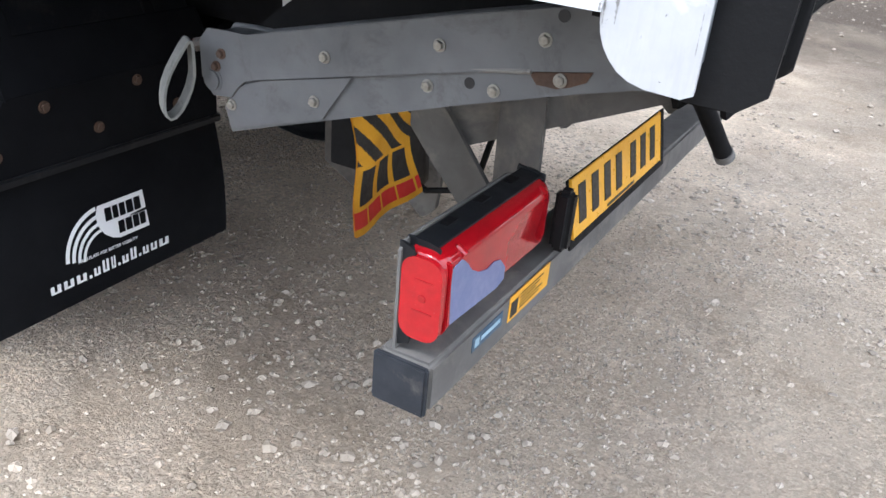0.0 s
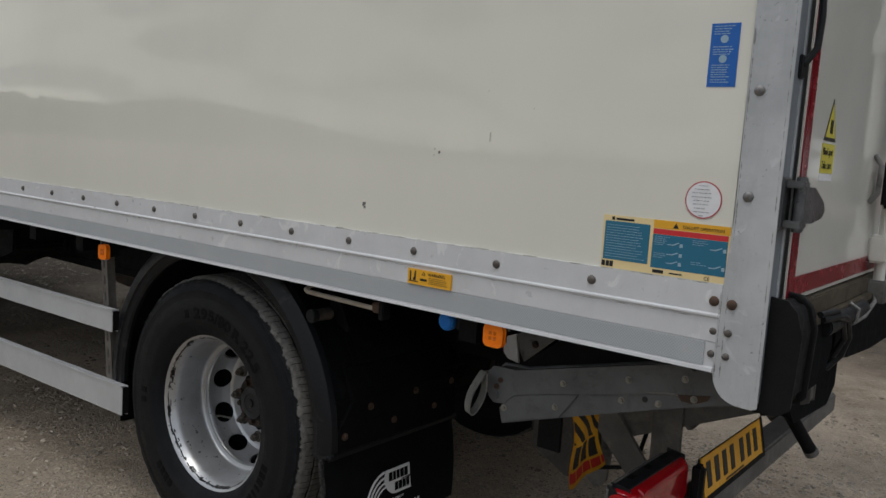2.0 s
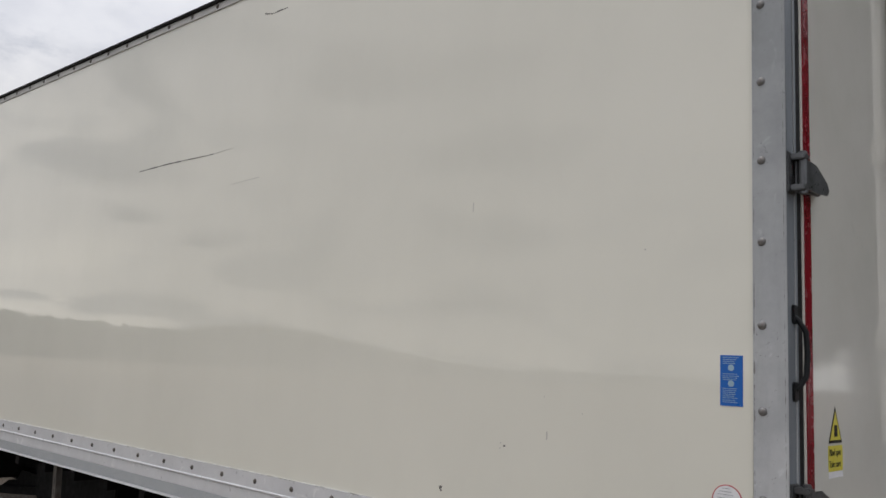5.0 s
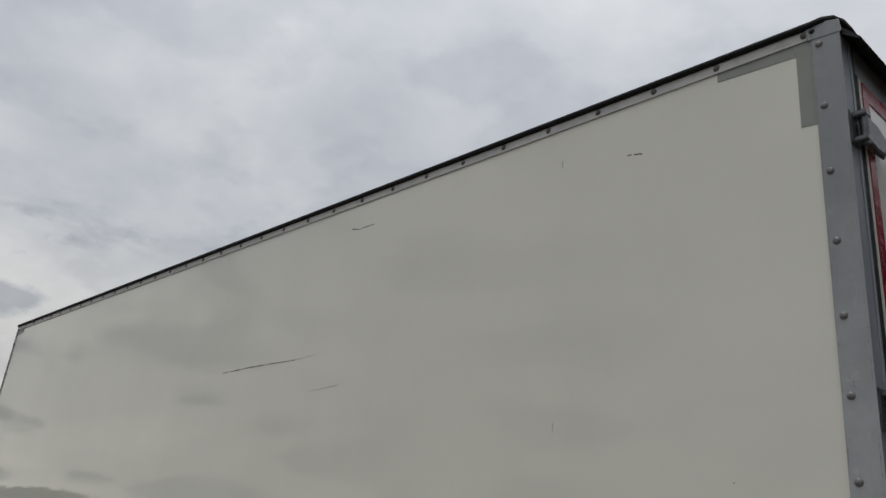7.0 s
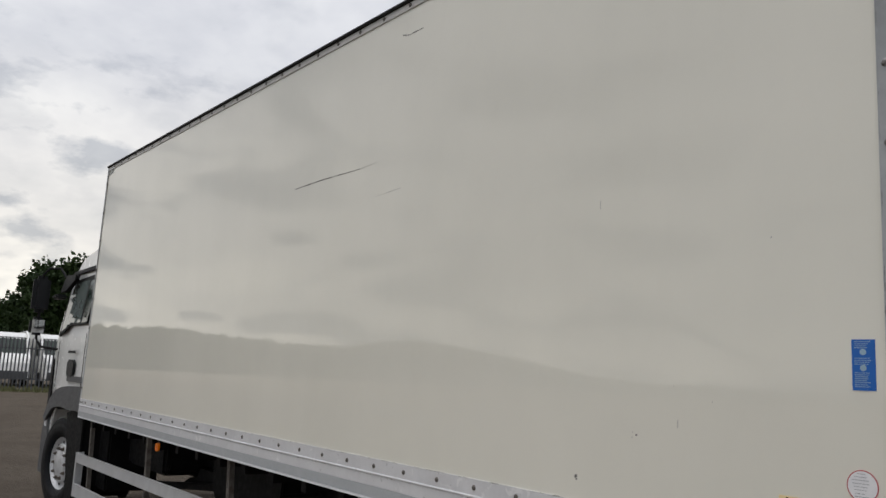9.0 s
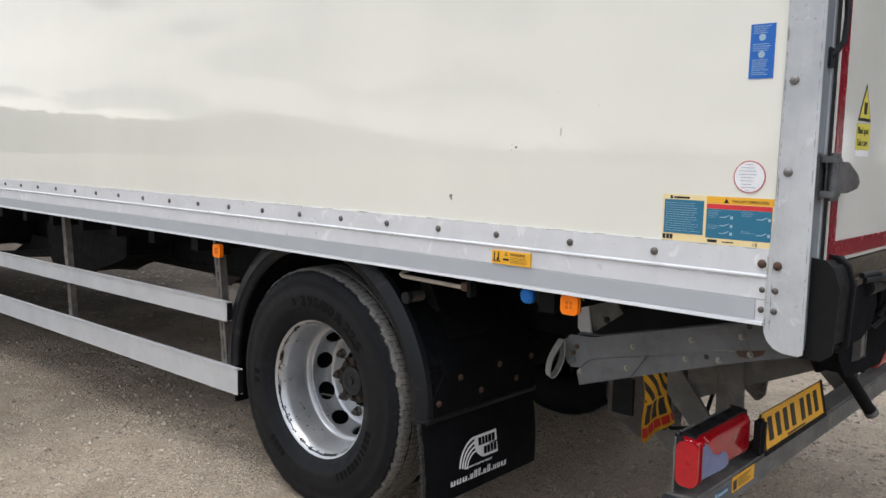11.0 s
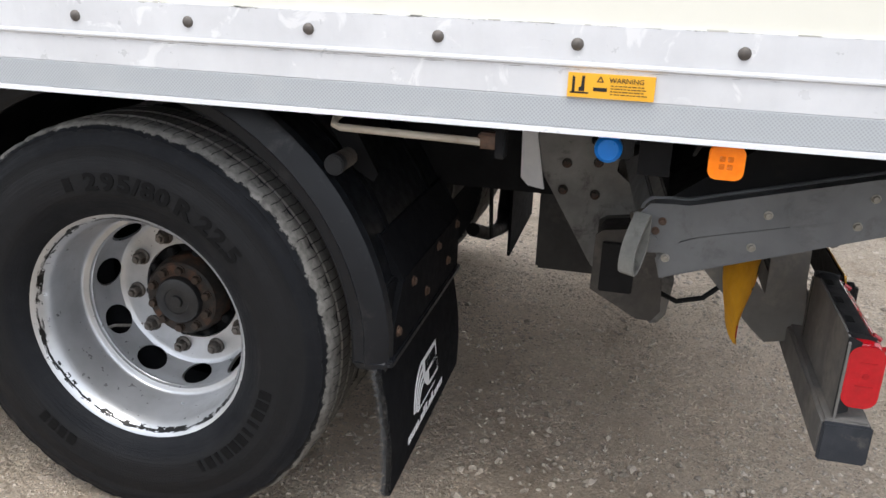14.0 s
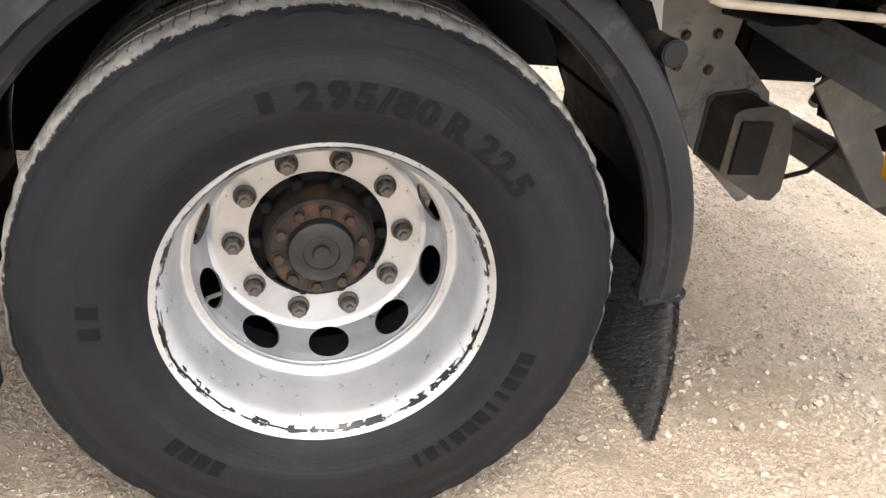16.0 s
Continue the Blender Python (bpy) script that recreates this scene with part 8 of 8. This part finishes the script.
def trees():
    kinds = [tree_mesh(31, 10.5, 3.6, 9000), tree_mesh(47, 8.5, 3.4, 7500), tree_mesh(63, 12.0, 4.4, 10000)]
    makers = []
    for wood, crown in kinds:
        t = thing("tree", (0, 0, -500), "tall leafy green tree beyond the yard", "tree", "trees round the yard")
        put("trunk", wood, None, t, smooth=40).matrix_parent_inverse.identity()
        put("crown", crown, None, t, "dense uneven green foliage", smooth=0).matrix_parent_inverse.identity()
        makers.append(t)
    rng = random.Random(77)
    spots = [(-95, 17.5, 2, 1.0), (-97, 20, 0, 1.15), (-94, 15.4, 0, 0.98), (-99, 23, 2, 1.0), (-102, 27, 0, 1.1), (-96, 13.2, 1, 0.86), (-98, 11.5, 0, 0.70), (-95, 9.5, 2, 0.60), (-97, 7.5, 1, 0.85), (-100, 5, 0, 0.68),
             (-98, 2.5, 2, 0.58), (-101, 0, 1, 0.84), (-104, -3, 0, 0.66), (-103, -6, 2, 0.58), (-108, -9, 1, 0.85), (-112, -12, 0, 0.72), (-93, 18.8, 1, 1.2), (-100, 16, 2, 0.92), (-99, 13.8, 0, 0.72), (-96, 11, 2, 0.58)]
    # a far belt of trees beyond the yard, low over the horizon
    for k in range(26):
        a = math.radians(232 + k * 1.6 + rng.uniform(-0.8, 0.8) + (58 if k > 16 else 0))
        d = rng.uniform(150, 185)
        spots.append((d * math.cos(a), d * math.sin(a), rng.randrange(3), rng.uniform(0.18, 0.30)))
    # nearer trees across the yard from the rear doors
    spots += [(5, 19, 0, 1.1), (9.5, 21, 2, 1.1), (14, 20, 1, 1.25), (1, 23, 1, 1.15), (19, 22, 0, 1.1), (7.5, 27, 2, 0.9), (12, 30, 0, 1.0), (17, 29, 1, 1.0), (3, 33, 1, 1.0), (23, 31, 2, 0.9), (-3, 36, 0, 1.0), (30, 28, 0, 1.0)]
    # unseen trees added along the far side to dim the light under the lorry
    for k in range(17):
        spots.append((-6.0 - 3.1 * k + rng.uniform(-1, 1), rng.uniform(25.0, 29.0), k % 3, rng.uniform(0.75, 0.95)))
    for x, y, k, size in spots:
        makers[k].scale = (size, size, size)
        copy_thing(makers[k], pose(x, y, -0.05, 0, 0, rng.uniform(0, 360)))
    for t in makers:
        for o in (*t.children, t):
            bpy.data.objects.remove(o)


def far_woods(name, first, last, count, mat, label):
    """A low wooded rise on the horizon between two bearings."""
    rng = random.Random(19)
    verts, faces = [], []
    for k in range(count):
        a = math.radians(rng.uniform(first, last))
        d = rng.uniform(190, 215)
        turn = math.degrees(a)
        top = np.interp(turn, (150, 185, 193, 198, 203, 207, 210, 214.5, 217, 221, 226, 232, 408), (5.5, 7.5, 8.6, 9.0, 7.9, 7.0, 7.2, 9.6, 8.8, 7.0, 3.6, 1.8, 1.5))
        rough = 0.35 if turn < 205 or turn > 226 else 0.9
        top += rough * noise.noise(Vector((math.cos(a) * 30, math.sin(a) * 30, 5))) + rough * noise.noise(Vector((math.cos(a) * 90, math.sin(a) * 90, 2)))
        z = max(0.0, top * rng.random() ** 0.8)
        c = Vector((d * math.cos(a), d * math.sin(a), z))
        r = rng.uniform(0.7, 1.5)
        o = len(verts)
        for i in range(10):
            v = Vector((rng.gauss(0, 1), rng.gauss(0, 1), rng.gauss(0, 0.7))).normalized() * r
            verts.append(tuple(c + v))
        for i in range(16):
            faces.append(tuple(o + q for q in rng.sample(range(10), 3)))
    me = bpy.data.meshes.new(name)
    me.from_pydata(verts, [], faces)
    tagged(put(name, me, mat, smooth=0), label, "woods", kind="stuff")


def fence():
    """Palisade fence of steel pales ahead of the lorry."""
    f = thing("palisade_fence", (-44, 4, 0), "grey steel palisade fence with pointed pales", "fence")
    pale = bmesh.new()
    prism([(-0.036, 0.05), (-0.036, 2.50), (-0.014, 2.62), (0, 2.56), (0.014, 2.62), (0.036, 2.50), (0.036, 0.05)], "x", -0.012, 0.012, pale)
    me = mesh_of(pale, "pale", M_FENCE)
    for k in range(110):
        put("pale", me, None, f, at=pose(-44, -9 + 0.17 * k, 0))
    post = mesh_of(box(-0.05, 0.05, -0.05, 0.05, -0.1, 2.45), "post", M_FENCE)
    for k in range(8):
        put("post", post, None, f, at=pose(-44.08, -9 + 2.72 * k, 0))
    for z in (0.55, 2.05):
        part("rail", box(-44.06, -44.02, -9.1, 9.8, z, z + 0.05), M_FENCE, f)
    verts, faces = [], []
    rng = random.Random(4)
    for k in range(2600):
        x, y = -44 + rng.gauss(0.2, 0.5), rng.uniform(-9, 10)
        h, w, a = rng.uniform(0.08, 0.38), 0.03, rng.uniform(0, 3.14)
        o = len(verts)
        verts.extend([(x - w * math.cos(a), y - w * math.sin(a), -0.02), (x + w * math.cos(a), y + w * math.sin(a), -0.02), (x + rng.uniform(-0.1, 0.1), y + rng.uniform(-0.1, 0.1), h)])
        faces.append((o, o + 1, o + 2))
    me = bpy.data.meshes.new("verge_grass")
    me.from_pydata(verts, [], faces)
    tagged(put("verge_grass", me, M_GRASS, smooth=0), "dry rough grass along the foot of the fence", "grass", kind="stuff")


def van(at):
    """White panel van, seen behind the fence; its length lies along its own x."""
    t = thing("van", at, "white panel van parked behind the fence", "van", "vans behind the fence")
    m = t.matrix_basis
    side = [(-2.6, 0.35), (-2.62, 2.30), (-2.5, 2.45), (0.6, 2.50), (1.25, 2.30), (1.9, 1.45), (2.55, 1.20), (2.70, 0.95), (2.72, 0.40)]
    bodies = [("body", prism(side, "y", -0.98, 0.98), M_CABWHITE, 0.10), ("windscreen", prism([(1.22, 2.24), (1.86, 1.47), (1.90, 1.49), (1.27, 2.27)], "y", -0.85, 0.85), M_DARKGLASS, 0.0),
              ("rear_window", box(-2.64, -2.60, -0.78, -0.06, 1.45, 2.10), M_DARKGLASS, 0.0), ("rear_window", box(-2.64, -2.60, 0.06, 0.78, 1.45, 2.10), M_DARKGLASS, 0.0),
              ("side_window", prism([(0.55, 1.45), (0.55, 2.10), (1.05, 2.10), (1.60, 1.45)], "y", -0.995, -0.975), M_DARKGLASS, 0.0),
              ("side_window", prism([(0.55, 1.45), (0.55, 2.10), (1.05, 2.10), (1.60, 1.45)], "y", 0.975, 0.995), M_DARKGLASS, 0.0),
              ("bumper", box(2.62, 2.80, -0.95, 0.95, 0.35, 0.70), M_CABGREY, 0.04), ("bumper", box(-2.72, -2.58, -0.95, 0.95, 0.35, 0.62), M_CABGREY, 0.04),
              ("tail_lamp", box(-2.64, -2.60, -0.97, -0.86, 0.9, 1.5), M_RED, 0.0), ("tail_lamp", box(-2.64, -2.60, 0.86, 0.97, 0.9, 1.5), M_RED, 0.0),
              ("headlamp", box(2.50, 2.68, -0.92, -0.60, 0.85, 1.10), M_WHITEST, 0.03), ("headlamp", box(2.50, 2.68, 0.60, 0.92, 0.85, 1.10), M_WHITEST, 0.03)]
    for name, bm, mat, bev in bodies:
        ob = part(name, bm, mat, None, bevel=bev)
        ob.parent = t
    for x in (-1.7, 1.75):
        for y in (-0.90, 0.90):
            bm = lathe([(0.0, -0.11), (0.20, -0.11), (0.22, -0.12), (0.33, -0.10), (0.34, 0.0), (0.33, 0.10), (0.22, 0.12), (0.0, 0.11)], 24, (x, y, 0.34))
            part("wheel", bm, M_RUBBER, None).parent = t
    return t


def red_lorry():
    """Red lorry cab on the far side of the yard, mostly hidden by the box lorry's rear corner."""
    t = thing("red_lorry", pose(0.55, 13.2, 0, 0, 0, -110), "red lorry cab with a dark windscreen, parked across the yard", "lorry")
    def add(name, bm, mat, bev=0.0, label=""):
        part(name, bm, mat, None, label, bevel=bev).parent = t
    # forward is +x in its own frame
    side = [(-2.0, 1.0), (-2.0, 3.3), (-0.4, 3.35), (0.10, 3.05), (0.36, 1.75), (0.42, 0.45), (0.10, 0.38), (-0.12, 0.55), (-0.22, 0.95), (-0.55, 1.16), (-1.05, 1.16), (-1.35, 0.95)]
    add("cab_shell", prism(side, "y", -1.22, 1.22), M_LORRYRED, 0.05, "red cab shell")
    add("windscreen", prism([(0.115, 2.95), (0.33, 1.85), (0.36, 1.85), (0.145, 2.95)], "y", -1.08, 1.08), M_DARKGLASS)
    add("side_window", prism([(-1.2, 1.95), (-1.2, 2.7), (-0.2, 2.7), (0.02, 1.95)], "y", 1.215, 1.232), M_DARKGLASS)
    add("side_window", prism([(-1.2, 1.95), (-1.2, 2.7), (-0.2, 2.7), (0.02, 1.95)], "y", -1.232, -1.215), M_DARKGLASS)
    add("front_stripe", box(0.40, 0.45, -1.15, 1.15, 0.80, 0.86), M_WHITEST)
    add("grille", box(0.34, 0.41, -0.8, 0.8, 1.2, 1.6), M_BLACK, 0.02)
    add("bumper", box(0.15, 0.50, -1.24, 1.24, 0.34, 0.76), M_LORRYRED, 0.05)
    for y in (-1.0, 0.72):
        add("headlamp", box(0.36, 0.455, y, y + 0.28, 0.92, 1.12), M_DARKGLASS, 0.03)
    add("wiper", tube([(0.37, 0.2, 1.86), (0.27, 0.75, 2.3)], 0.02, 6), M_RUBBER)
    add("mirror", box(0.15, 0.32, 1.32, 1.58, 1.9, 2.6), M_BLACK, 0.04)
    add("mirror", box(0.15, 0.32, -1.58, -1.32, 1.9, 2.6), M_BLACK, 0.04)
    add("mirror_arm", tube([(0.1, 1.2, 2.75), (0.24, 1.45, 2.7), (0.24, 1.45, 2.5)], 0.025, 6), M_BLACK)
    for y in (-1.05, 1.05):
        bm = lathe([(0.0, -0.13), (0.25, -0.13), (0.29, -0.14), (0.47, -0.13), (0.51, -0.08), (0.515, 0.0), (0.51, 0.08), (0.47, 0.13), (0.0, 0.13)], 32, (-0.80, y, 0.51))
        add("tyre", bm, M_RUBBER)
        add("rim", lathe([(0.0, -0.145), (0.15, -0.145), (0.2, -0.12), (0.28, -0.142), (0.285, -0.1)] if y < 0 else [(0.0, 0.145), (0.15, 0.145), (0.2, 0.12), (0.28, 0.142), (0.285, 0.1)], 24, (-0.80, y, 0.51)), M_RIMPLAIN)
    add("load_body", box(-8.5, -2.2, -1.25, 1.25, 1.0, 3.6), M_LORRYGREEN, 0.02, "dark green load body")
    add("chassis", box(-8.4, -0.3, -0.45, 0.45, 0.6, 0.98), M_BLACK)


M_LORRYGREEN = surface("dark_green_sheet", (0.02, 0.06, 0.045), (0.015, 0.045, 0.035), 2, 0.5, 0, 0.2, 40)
trees()
far_woods("far_woods", 150, 219, 13500, M_FARWOOD, "green woods low on the horizon, haze put into their colour")
# hedges added to soften the horizon mirrored in the box side
far_woods("far_hedges", 219, 408, 10500, M_HAZE, "added hedges low on the horizon, haze put into their colour")
fence()
for x, y, turn in ((-53.2, 3.05, 2), (-53.6, 6.15, -2), (-53.3, 8.75, 3), (-53.8, 11.6, -3), (-53.4, 0.1, 2)):
    van(pose(x, y, 0, 0, 0, turn) @ Matrix.Diagonal((1.2, 1.12, 1.22, 1)))
red_lorry()
